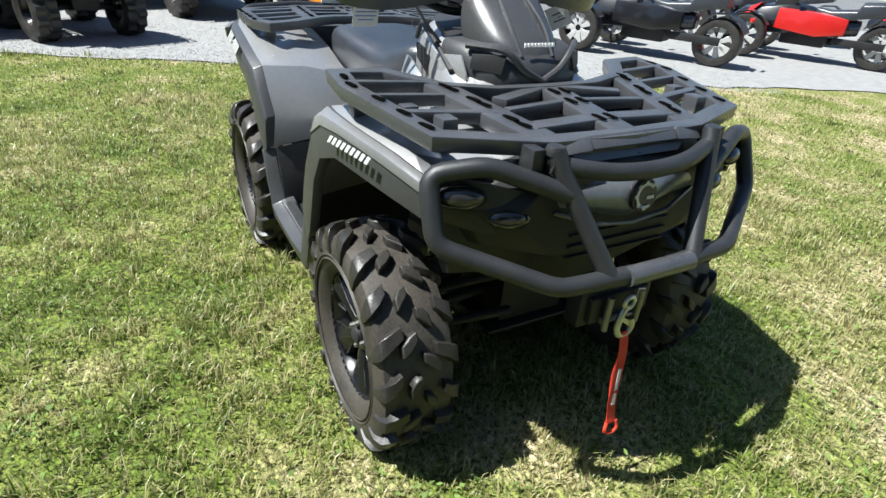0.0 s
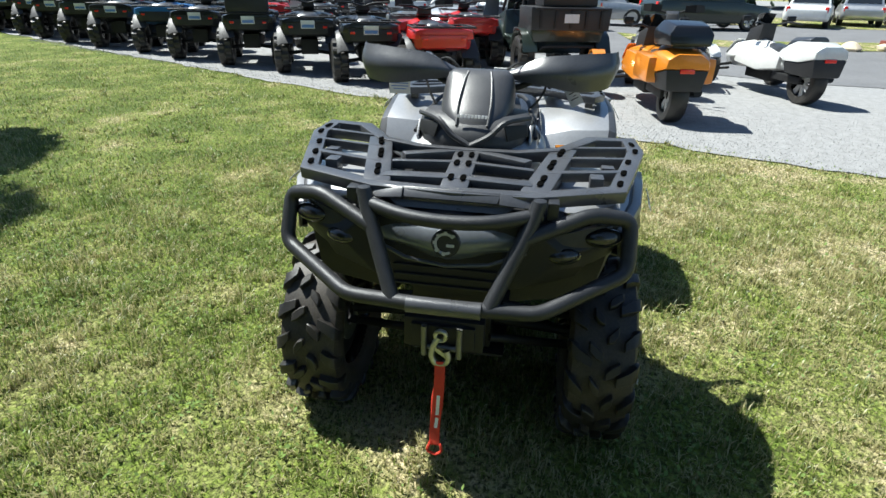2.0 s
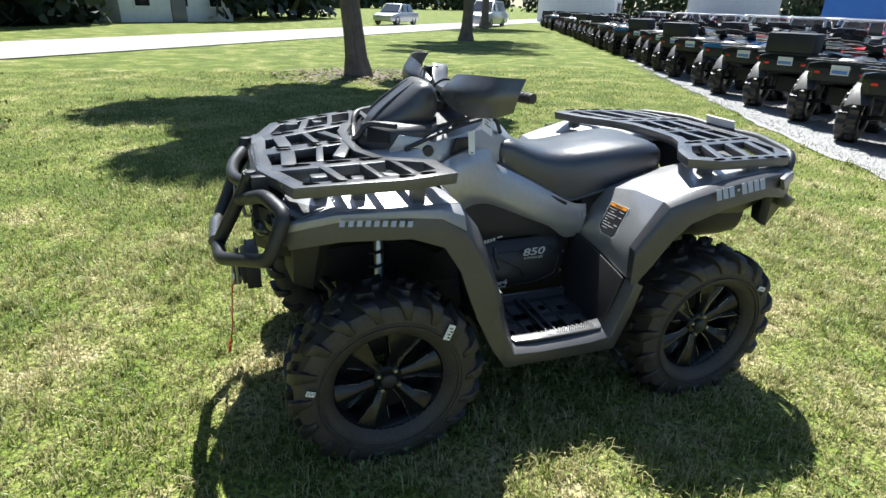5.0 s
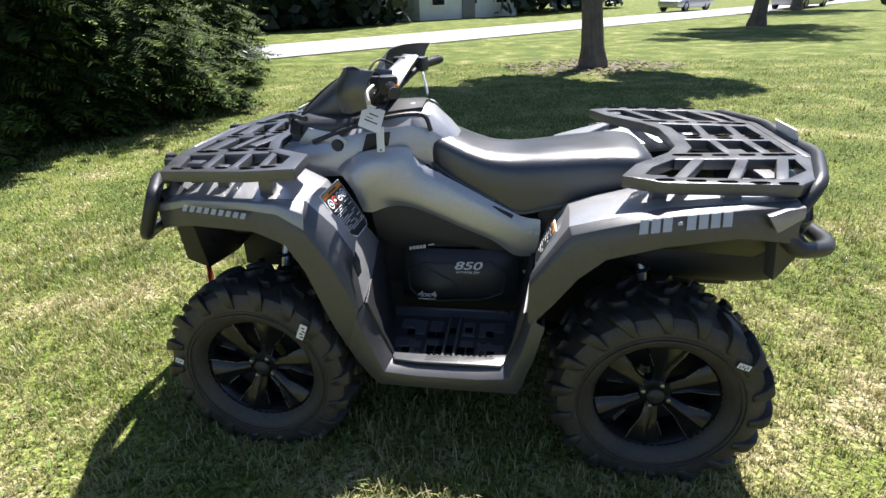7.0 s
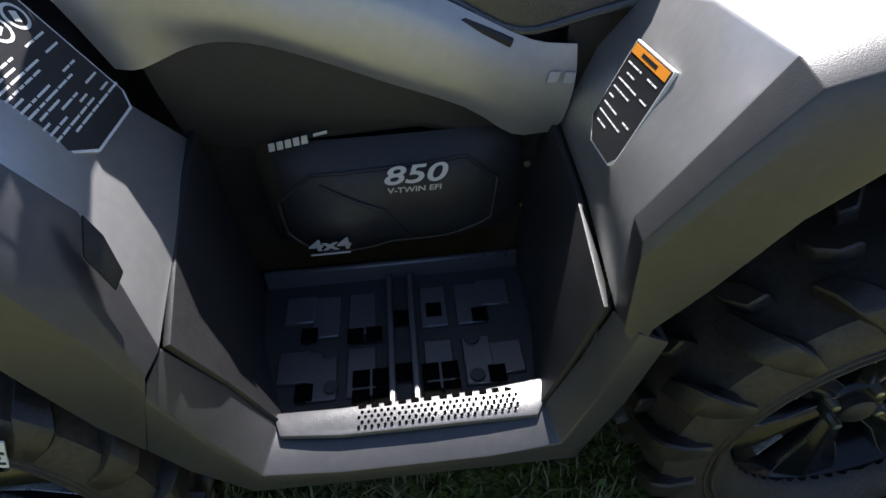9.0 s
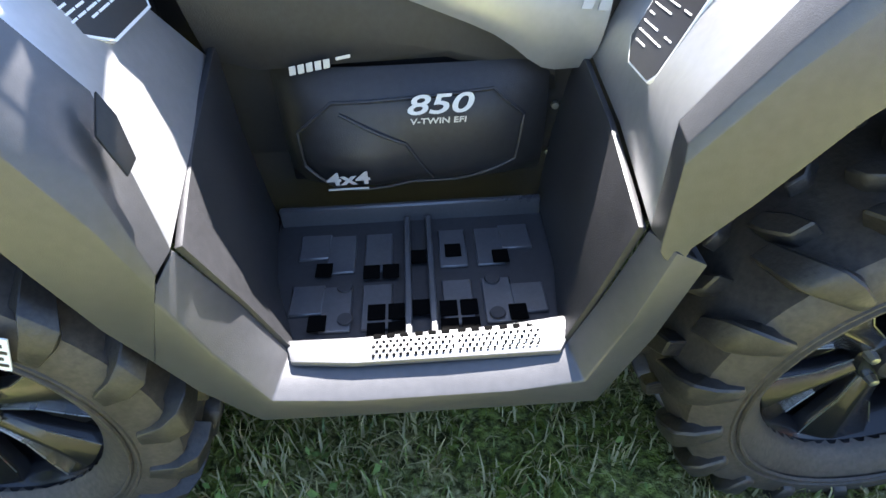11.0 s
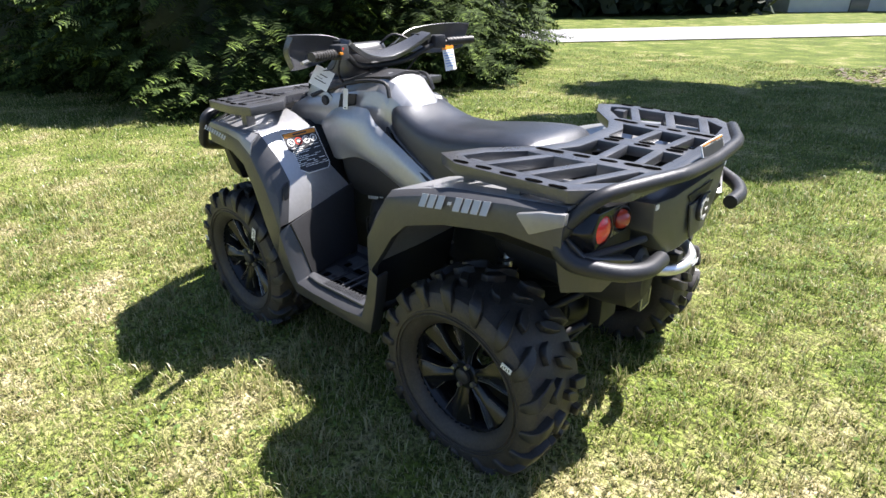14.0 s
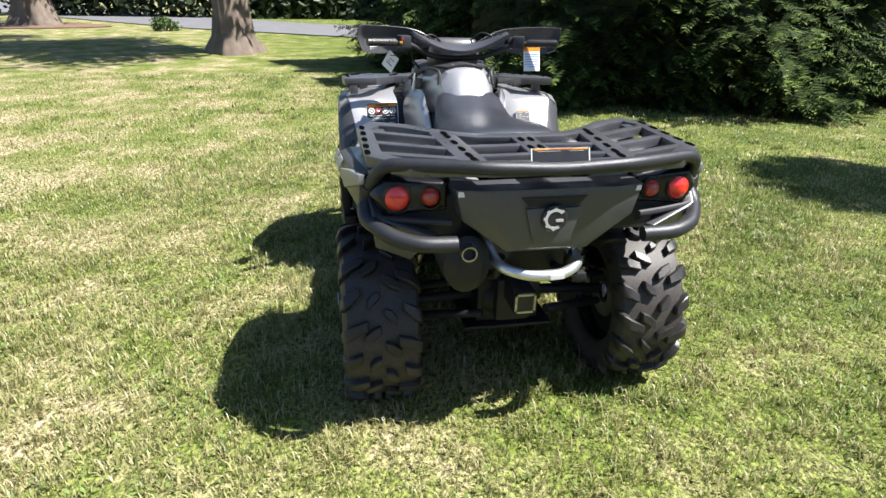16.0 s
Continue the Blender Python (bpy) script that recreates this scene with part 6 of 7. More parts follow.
def lot_utv(mat, label, roof=True, bed=True, top=1.86, cage=None):
    cage = cage or CHASSIS
    ob = thing("side_by_side", label, "utility vehicle", None, "side-by-sides on the lot")
    for x in (.98, -.98):
        for s in (1, -1):
            far_wheel(ob, (x, s * .62, .34), s, 1.08)
    part("body", Geo().loft([[(x, y * hw, zb + (zt - zb) * z) for y, z in ((-.9, 0), (-1, .5), (-.92, 1), (.92, 1), (1, .5), (.9, 0))] for x, zb, zt, hw in ((-1.35, .62, .98, .62), (-.62, .42, .98, .66), (-.55, .36, .62, .64), (.45, .36, .60, .64), (.55, .40, 1.02, .62), (1.15, .50, .92, .60), (1.42, .56, .74, .48))]), mat, ob, "", .02)
    for x in (.98, -.98):
        for s in (1, -1):
            arch = [(x + .46 * math.cos(a), .36 + .46 * math.sin(a)) for a in [math.radians(d) for d in (15, 50, 75, 105, 130, 165)]]
            part("fender", Geo().sheet([[(px, s * .50, pz) for px, pz in arch], [(px, s * .74, pz - .01) for px, pz in arch]], .02 * s), mat, ob)
    for s in (1, -1):
        part("cage_tube", Geo().tube([(.62, s * .62, 1.0), (.20, s * .54, top - .04), (-.55, s * .54, top), (-.72, s * .60, .96)], .026, 8, .08), cage, ob)
        part("seat", Geo().loft([[(.15, s * .30 - .22, .62), (.15, s * .30 + .22, .62), (.15, s * .30 + .22, .74), (.15, s * .30 - .22, .74)], [(-.35, s * .30 - .22, .60), (-.35, s * .30 + .22, .60), (-.40, s * .30 + .22, .76), (-.40, s * .30 - .22, .76)], [(-.42, s * .30 - .20, .62), (-.42, s * .30 + .20, .62), (-.52, s * .30 + .16, 1.35), (-.52, s * .30 - .16, 1.35)]]), VINYL, ob, "", .02)
        part("headlight", Geo().box((1.40, s * .36, .78), (.04, .18, .07)), LENSCLEAR, ob, "", .01)
        part("tail_light", Geo().box((-1.36, s * .52, .86), (.02, .06, .12)), LENSRED, ob, "", .006)
    for x, z in ((.20, top - .03), (-.55, top + .01)):
        part("cross_tube", Geo().tube([(x, -.54, z), (x, .54, z)], .026, 8), cage, ob)
    if top < 1.7:
        part("visor_roof", Geo().loft([[(.26, -.50, top - .02), (.26, .50, top - .02), (.22, .46, top + .03), (.22, -.46, top + .03)], [(-.50, -.46, top + .02), (-.50, .46, top + .02), (-.48, .40, top + .06), (-.48, -.40, top + .06)]]), cage, ob, "", .012)
    if roof:
        part("roof", Geo().loft([[(.28, -.58, 1.83), (.28, .58, 1.83), (.24, .54, 1.88), (.24, -.54, 1.88)], [(-.62, -.58, 1.88), (-.62, .58, 1.88), (-.60, .54, 1.93), (-.60, -.54, 1.93)]]), BLACK, ob, "black hard roof", .012)
        part("windscreen", Geo().prism([(.60, -.55, 1.02), (.60, .55, 1.02), (.24, .50, 1.78), (.24, -.50, 1.78)], (.008, 0, .004)), GLASS, ob)
    if bed:
        part("cargo_bed", Geo().loft([[(-1.45, -.64, .80), (-1.45, .64, .80), (-1.45, .66, 1.14), (-1.45, -.66, 1.14)], [(-.70, -.64, .80), (-.70, .64, .80), (-.70, .66, 1.14), (-.70, -.66, 1.14)]]), BLACK, ob, "black cargo bed", .015)
        part("cargo_box", Geo().box((-1.1, 0, 1.28), (.5, .9, .26)), BLACK, ob, "", .03)
        for k in range(5):
            part("tailgate_rib", Geo().box((-1.458, -.50 + .25 * k, .97), (.022, .05, .27)), CHASSIS, ob, "", .006)
        part("tailgate_bar", Geo().tube([(-1.47, -.60, 1.12), (-1.47, .60, 1.12)], .018, 8), CHASSIS, ob)
        part("plate_sticker", Geo().box((-1.475, 0, .98), (.006, .24, .13)), WHITE, ob, "white printed plate", .002, 1)
        part("rear_bumper", Geo().tube([(-1.30, -.42, .50), (-1.46, -.42, .56), (-1.46, .42, .56), (-1.30, .42, .50)], .024, 8, .05), CHASSIS, ob)
        part("hitch", Geo().box((-1.42, 0, .42), (.20, .07, .07)), CHASSIS, ob, "", .01)
    part("steering_wheel", Geo().tube([(.36 + .05 * math.sin(a), .30 + .17 * math.cos(a), 1.05 + .15 * math.sin(a)) for a in [k * math.pi / 8 for k in range(17)]], .014, 6), CHASSIS, ob)
    return ob


def trike(mat, label, case=False, dark=False):
    ob = thing("three_wheeled_roadster", label, "three-wheeler", None, "three-wheelers on the gravel")
    for s in (1, -1):
        far_wheel(ob, (.86, s * .62, .30), s, .96, True)
        part("front_fender", Geo().sheet([[(.86 + .33 * math.cos(a), s * .54, .30 + .34 * math.sin(a)) for a in [math.radians(d) for d in (35, 65, 95, 125, 150)]], [(.86 + .33 * math.cos(a), s * .72, .30 + .34 * math.sin(a)) for a in [math.radians(d) for d in (35, 65, 95, 125, 150)]]], .014 * s), P_BLACK if dark else mat, ob)
        part("suspension_arm", Geo().tube([(.80, s * .18, .36), (.86, s * .56, .30)], .024, 8), CHASSIS, ob)
        part("suspension_arm", Geo().tube([(.96, s * .16, .26), (.90, s * .56, .24)], .020, 8), CHASSIS, ob)
        part("handlebar", Geo().tube([(.34, s * .10, .98), (.26, s * .24, 1.02), (.14, s * .38, 1.0)], .014, 8, .04), CHASSIS, ob)
        part("mirror", Geo().box((.42, s * .36, 1.06), (.06, .13, .08)), CHASSIS, ob, "", .02)
        part("side_panel", Geo().loft([[(.55, s * .12, .40), (.55, s * .34, .42), (.55, s * .30, .68), (.55, s * .12, .70)], [(.0, s * .12, .34), (.0, s * .30, .36), (.0, s * .26, .66), (.0, s * .12, .68)], [(-.35, s * .10, .40), (-.35, s * .20, .42), (-.35, s * .18, .62), (-.35, s * .10, .64)]]), P_BLACK if dark and mat is not P_RED else mat, ob, "", .02)
    far_wheel(ob, (-.82, 0, .30), 1, .98, True)
    rings = []
    for x, zb, zt, hw in ((1.22, .40, .52, .10), (1.05, .34, .66, .22), (.75, .32, .72, .30), (.45, .34, .78, .26), (.15, .36, .74, .17), (-.15, .36, .64, .16), (-.5, .42, .62, .14)):
        rings.append([(x, y * hw, zb + (zt - zb) * z) for y, z in ((-.7, 0), (-1, .4), (-.7, .9), (0, 1), (.7, .9), (1, .4), (.7, 0))])
    part("body", Geo().loft(rings), mat if not dark else P_BLACK, ob, "", .02)
    part("nose_panel", Geo().loft([[(1.0, -.26, .50), (1.0, .26, .50), (.80, .24, .74), (.80, -.24, .74)], [(1.12, -.16, .48), (1.12, .16, .48), (1.0, .14, .64), (1.0, -.14, .64)]]), mat, ob, "", .03)
    part("windscreen", Geo().sheet([[(.62, -.16, .90), (.70, 0, .90), (.62, .16, .90)], [(.48, -.14, 1.12), (.54, 0, 1.14), (.48, .14, 1.12)]], .006), GLASS, ob)
    part("seat", Geo().loft([[(x, y * hw, zb + (zt - zb) * z) for y, z in ((-1, 0), (-.9, .8), (-.5, 1), (.5, 1), (.9, .8), (1, 0))] for x, zb, zt, hw in ((.10, .66, .74, .10), (-.1, .62, .72, .16), (-.40, .62, .76, .18), (-.45, .64, .86, .16), (-.85, .72, .90, .15))]), VINYL, ob, "", .015)
    part("rear_fender", Geo().sheet([[(-.82 + .36 * math.cos(a), -.13, .30 + .37 * math.sin(a)) for a in [math.radians(d) for d in (40, 70, 100, 130, 155)]], [(-.82 + .36 * math.cos(a), .13, .30 + .37 * math.sin(a)) for a in [math.radians(d) for d in (40, 70, 100, 130, 155)]]], .014), BLACK, ob)
    part("swing_arm", Geo().box((-.55, .14, .32), (.65, .05, .10)), CHASSIS, ob, "", .015)
    part("tail_light", Geo().box((-1.16, 0, .62), (.03, .16, .05)), LENSRED, ob, "", .01)
    part("dashboard", Geo().loft([[(.66, -.17, .70), (.66, .17, .70), (.62, .15, .90), (.62, -.15, .90)], [(.38, -.13, .70), (.38, .13, .70), (.34, .11, 1.0), (.34, -.11, 1.0)]]), BLACK, ob, "", .02)
    if not dark:
        tail = [(-.28, .17, .60, .72), (-.60, .29, .56, .82), (-.95, .31, .58, .84), (-1.16, .24, .64, .80)]
        part("tail_body", Geo().loft([[(x, -w, zb), (x, w, zb), (x, w * .92, zt - .06), (x, w * .5, zt), (x, -w * .5, zt), (x, -w * .92, zt - .06)] for x, w, zb, zt in tail]), mat, ob, "", .02)
        part("lower_tail", Geo().loft([[(x, -w * .8, .40), (x, w * .8, .40), (x, w * .96, zb - .004), (x, -w * .96, zb - .004)] for x, w, zb, zt in tail[1:]]), BLACK, ob, "black plastic lower tail", .02)
    part("engine", Geo().box((.15, 0, .36), (.6, .34, .30)), CHASSIS, ob, "", .03)
    part("exhaust", Geo().tube([(.1, -.22, .28), (-.5, -.24, .28), (-.95, -.24, .36)], .05, 10, .06), CHASSIS, ob)
    if case:
        part("top_case", Geo().loft([[(-1.12, -.22, .88), (-1.12, .22, .88), (-1.10, .24, 1.0), (-1.06, .18, 1.09), (-1.06, -.18, 1.09), (-1.10, -.24, 1.0)], [(-.66, -.28, .86), (-.66, .28, .86), (-.64, .30, 1.02), (-.70, .22, 1.13), (-.70, -.22, 1.13), (-.64, -.30, 1.02)], [(-.54, -.22, .86), (-.54, .22, .86), (-.54, .22, .98), (-.58, .16, 1.06), (-.58, -.16, 1.06), (-.54, -.22, .98)]]), P_BLACK, ob, "black hard top case", .03)
        for s in (1, -1):
            part("side_case", Geo().box((-.62, s * .29, .60), (.66, .20, .30)), mat, ob, "", .06)
    return ob


def car(mat, label, kind="suv"):
    ob = thing("parked_car", label, "car", None, "cars parked in the distance")
    L, H, W = (4.6, 1.70, .92) if kind == "suv" else (4.5, 1.45, .88) if kind == "car" else (5.0, 1.9, .98)
    for x in (L * .30, -L * .30):
        for s in (1, -1):
            far_wheel(ob, (x, s * (W - .12), .33), s, 1.05, True)
    z = H
    part("body", Geo().loft([[(x, y * w, zb + (zt - zb) * k) for y, k in ((-.94, 0), (-1, .45), (-.95, 1), (.95, 1), (1, .45), (.94, 0))] for x, zb, zt, w in ((-L / 2, .42, z * .50, W * .86), (-L / 2 + .15, .28, z * .60, W), (-L * .2, .24, z * .60, W), (L * .18, .24, z * .60, W), (L * .36, .26, z * .53, W * .97), (L / 2 - .05, .32, z * .46, W * .82))]), mat, ob, "", .05)
    rear = -L / 2 + .25 if kind != "car" else -L * .30
    cab = [(rear, z * .60, W * .92), (rear + .30, z * .97, W * .76), (L * .06, z * 1.0, W * .76), (L * .24, z * .60, W * .90)]
    part("cabin", Geo().loft([[(x, -w, z * .58), (x, w, z * .58), (x, w * .96, zt), (x, -w * .96, zt)] for x, zt, w in cab]), mat, ob, "", .05)
    for s in (1, -1):
        for x0, x1 in ((rear + .42, -L * .10), (-L * .08, L * .07)):
            part("side_window", Geo().prism([(x0, s * W * .865, z * .63), (x1, s * W * .865, z * .63), (x1 - .05, s * W * .755, z * .93), (x0 + .08, s * W * .755, z * .93)], (0, s * .012, 0)), GLASS, ob)
        part("headlight", Geo().box((L / 2 - .10, s * W * .66, z * .42), (.12, .28, .12)), LENSCLEAR, ob, "", .03)
        part("tail_light", Geo().box((-L / 2 + .05, s * W * .80, z * .50), (.08, .14, .22)), LENSRED, ob, "", .02)
    part("windscreen", Geo().prism([(L * .235, -W * .80, z * .63), (L * .235, W * .80, z * .63), (L * .075, W * .68, z * .96), (L * .075, -W * .68, z * .96)], (.014, 0, .008)), GLASS, ob)
    part("rear_window", Geo().prism([(rear + .04, -W * .75, z * .66), (rear + .04, W * .75, z * .66), (rear + .26, W * .66, z * .93), (rear + .26, -W * .66, z * .93)], (-.014, 0, .006)), GLASS, ob)
    return ob


ROW_HEADING = 202.0                             # the way the parked quad bikes face


def facing(p, turn=0.0):
    return pose(p[0], p[1], .012, 0, 0, ROW_HEADING + turn)


proto = {}
rng = random.Random(11)


def place(key, build, m):
    if key not in proto:
        proto[key] = build()
        proto[key].matrix_basis = m
    else:
        copy_thing(proto[key], m)


ROW = U                                         # the line of the parked rows
row0 = Vector((-6.55, -1.60, 0))
place("red", lambda: lot_quad(P_RED, "red and black quad bike on the gravel", False), facing(row0, 2))
kinds = [("black", P_BLACK, "black quad bike with a white plate sticker", True, False), ("black2", P_BLACK, "black quad bike with a cargo box", True, True), ("grey", P_GREY, "grey quad bike on the gravel", False, False), ("blue", P_BLUE, "dark blue quad bike on the gravel", False, False), ("green", P_GREEN, "dark green quad bike on the gravel", True, True)]
order = [0, 0, 1, 0, 3, 0, 4, 0, 0, 1, 3, 0, 2, 0, 4, 0, 0, 1, 3, 0, 2, 0, 0, 1, 0, 3, 0, 0, 2, 0, 4, 0]
for i, k in enumerate(order):
    key, mat, lab, pl, bx = kinds[k]
    p = row0 + ROW * (1.40 * (i + 1) - .12) + N * (rng.uniform(-.10, .10) - .012 * i)
    place(key, lambda: lot_quad(mat, lab, pl, bx), facing(p, rng.uniform(-4, 4)))
utvs = [("utv_g", P_GREEN, "dark green side-by-side with a cargo box", True, True, 1.86, None), ("utv_w", P_WHITE, "white side-by-side with a low silver roll cage", False, False, 1.40, P_SILVER), ("utv_r", P_RED, "red side-by-side with a low white roll cage", False, False, 1.36, P_WHITE), ("utv_s", P_SILVER, "silver side-by-side with a low roll cage", False, False, 1.38, P_SILVER)]


def put_utv(k, p, turn):
    key, mat, lab, rf, bd, top, cage = utvs[k]
    place(key, lambda: lot_utv(mat, lab, rf, bd, top, cage), facing(p, turn))


put_utv(0, Vector((-8.7, 0.1, 0)), -4)
for r, (off, start, n, gap) in enumerate(((2.9, 1.0, 26, 1.45), (6.4, 1.8, 22, 1.9), (9.9, 2.6, 20, 2.2), (13.6, 3.4, 16, 2.5))):
    for i in range(n):
        p = row0 + N * (off + rng.uniform(-.3, .3)) + ROW * (start + gap * i)
        k = (1, 2, 3, 1, 3, 2, 3, 1)[(i * 3 + r * 2) % 8]
        if r == 0 or (r == 1 and i % 2):
            key, mat, lab, pl, bx = kinds[(0, 2, 1, 0, 3, 4, 0)[i % 7]] if i % 4 else ("red", P_RED, "", False, False)
            place(key, lambda: lot_quad(mat, lab, pl, bx), facing(p, (180 if i % 3 else 0) + rng.uniform(-8, 8)))
        else:
            put_utv(k, p, 180 * (i % 2) + rng.uniform(-6, 6))
place("trike_o", lambda: trike(P_ORANGE, "orange three-wheeled roadster with a black top case", True), pose(-5.55, 1.65, .012, 0, 0, 186))
place("trike_w", lambda: trike(P_WHITE, "white three-wheeled roadster with a black seat", False), pose(-7.25, 3.65, .012, 0, 0, 194))
tf = 204                                        # the way the three-wheelers face
place("trike_b", lambda: trike(P_BLUE, "blue and black three-wheeled roadster", False, True), pose(-4.00, 5.55, .012, 0, 0, tf))
place("trike_r", lambda: trike(P_RED, "red and black three-wheeled roadster", False, True), pose(-3.28, 8.09, .012, 0, 0, tf))
place("trike_k", lambda: trike(P_BLACK, "black three-wheeled roadster on the gravel", False, True), pose(-5.75, 7.1, .012, 0, 0, tf))
place("trike_w2", lambda: trike(P_WHITE, "white and black three-wheeled roadster on the gravel", False, True), pose(-5.03, 9.64, .012, 0, 0, tf))
place("trike_r", None, pose(-2.56, 10.63, .012, 0, 0, tf))
put_utv(3, Vector((-11.2, -1.6, 0)), 130)
place("grey", lambda: lot_quad(P_GREY, "grey quad bike on the gravel", False, False), facing((-8.2, 2.2), 150))
place("suv_g", lambda: car(P_GREEN, "dark green sport utility car parked in the distance"), pose(-22.4, 6.0, .03, 0, 0, 106))
place("car_w", lambda: car(P_WHITE, "white car parked in the distance", "car"), pose(-27.2, 11.6, .03, 0, 0, 156))
place("car_s", lambda: car(P_SILVER, "silver car parked in the distance", "car"), pose(-29.5, 14.6, .03, 0, 0, 161))
place("car_w", None, pose(-31.5, 17.6, .03, 0, 0, 161))
place("suv_g", None, pose(-27.0, 21.8, .03, 0, 0, 226))
place("car_s", None, pose(-23.33, 2.16, .03, 0, 0, 81))
place("van", lambda: car(P_SILVER, "pale minivan parked far along the street", "van"), pose(-17.6, -40.6, -.09, 0, 0, 48))
place("car_w", None, pose(-22.5, -50.0, -.09, 0, 0, 48))
place("car_s", None, pose(-10.6, -41.0, -.09, 0, 0, 48))

# sign post, rocks, reflector post
RUST = material("rust_red_painted_steel", (.20, .055, .04), .6, .2, .3, 10)
ROCK = material("pale_landscape_rock", (.50, .42, .30), .85, 0, .35, 4, 1.0, 12)
post = thing("sign_post", "rust-red steel sign post on a square base", "post", pose(-16.3, 9.7, .03))
part("pole", Geo().tube([(0, 0, 0), (0, 0, 3.4)], .055, 12), RUST, post)
part("base", Geo().box((0, 0, .10), (.34, .34, .22)), RUST, post, "", .02)
part("sign_board", Geo().box((0, 0, 3.0), (.08, 1.3, .9)), P_WHITE, post, "", .01)
for i, (x, y, s) in enumerate(((-15.3, 8.3, 0.3), (-15.6, 9.3, 0.24), (-15.4, 10.0, 0.3), (-15.0, 7.4, 0.22))):
    rr = random.Random(i)
    g = Geo().loft([[(s * k * (1 + .2 * rr.uniform(-1, 1)) * math.cos(a), s * k * (1 + .25 * rr.uniform(-1, 1)) * math.sin(a) * .8, s * z) for a in [j * math.pi / 4 for j in range(8)]] for z, k in ((-.1, .9), (.2, 1.0), (.5, .85), (.75, .4))])
    tagged(part("rock", g, ROCK, None, "", .03), "pale tan landscape rock on the island", "rock", "rocks on the island").matrix_basis = pose(x, y, .03, 0, 0, i * 50)
pole = thing("marker_pole", "slim white leaning marker pole", "pole", pose(31.2, -3.1, 0, 0, -6, 0))
part("shaft", Geo().tube([(0, 0, 0), (0, 0, 4.2)], .05, 8), P_WHITE, pole)


# houses in the distance
CLAP_W, CLAP_B, ROOFM = material("white_clapboard", (.72, .72, .70), .7, 0, .1, 3), material("blue_clapboard", (.06, .20, .55), .6, 0, .12, 3), material("grey_shingle_roof", (.12, .12, .13), .9, 0, .3, 4)


def house(name, label, at, turn, L, W, H, wall, storeys):
    ob = thing(name, label, "house", pose(at[0], at[1], ground_z(*at), 0, 0, turn))
    part("wall", Geo().box((0, 0, H / 2), (L, W, H)), wall, ob, "", .02)
    part("roof", Geo().prism([(-L / 2 - .3, -W / 2 - .4, H), (-L / 2 - .3, W / 2 + .4, H), (-L / 2 - .3, 0, H + W * .38)], (L + .6, 0, 0)), ROOFM, ob)
    for st in range(storeys):
        for k in range(int(L / 2.6)):
            for s in (1, -1):
                x, z = -L / 2 + 1.4 + k * 2.6, 1.5 + st * 2.8
                w = part("window", Geo().box((x, s * (W / 2 + .03), z), (1.1, .08, 1.4)), P_WHITE, ob)
                part("pane", Geo().box((x, s * (W / 2 + .075), z), (.92, .02, 1.22)), GLASS, w)
    part("door", Geo().box((0.2, W / 2 + .05, 1.05), (1.0, .1, 2.1)), P_GREY, ob)
    return ob


house("house", "white clapboard house beyond the lot", (-35.5, -34.6), 45, 7, 6, 4.6, CLAP_W, 2)
house("house", "bright blue building beyond the lot", (-44.0, -29.5), 32, 7, 6, 5.4, CLAP_B, 2)
house("house", "white house in shade across the street", (6.0, -41.0), 42, 8, 7, 3.6, CLAP_W, 1)
house("house", "white house behind the far cars", (-37.0, -58.0), 50, 10, 8, 4.6, CLAP_W, 2)
house("house", "brick-red house behind dark trees", (25, -38), 48, 10, 8, 4.0, material("red_brick_wall", (.28, .11, .07), .85, 0, .2, 8), 1)

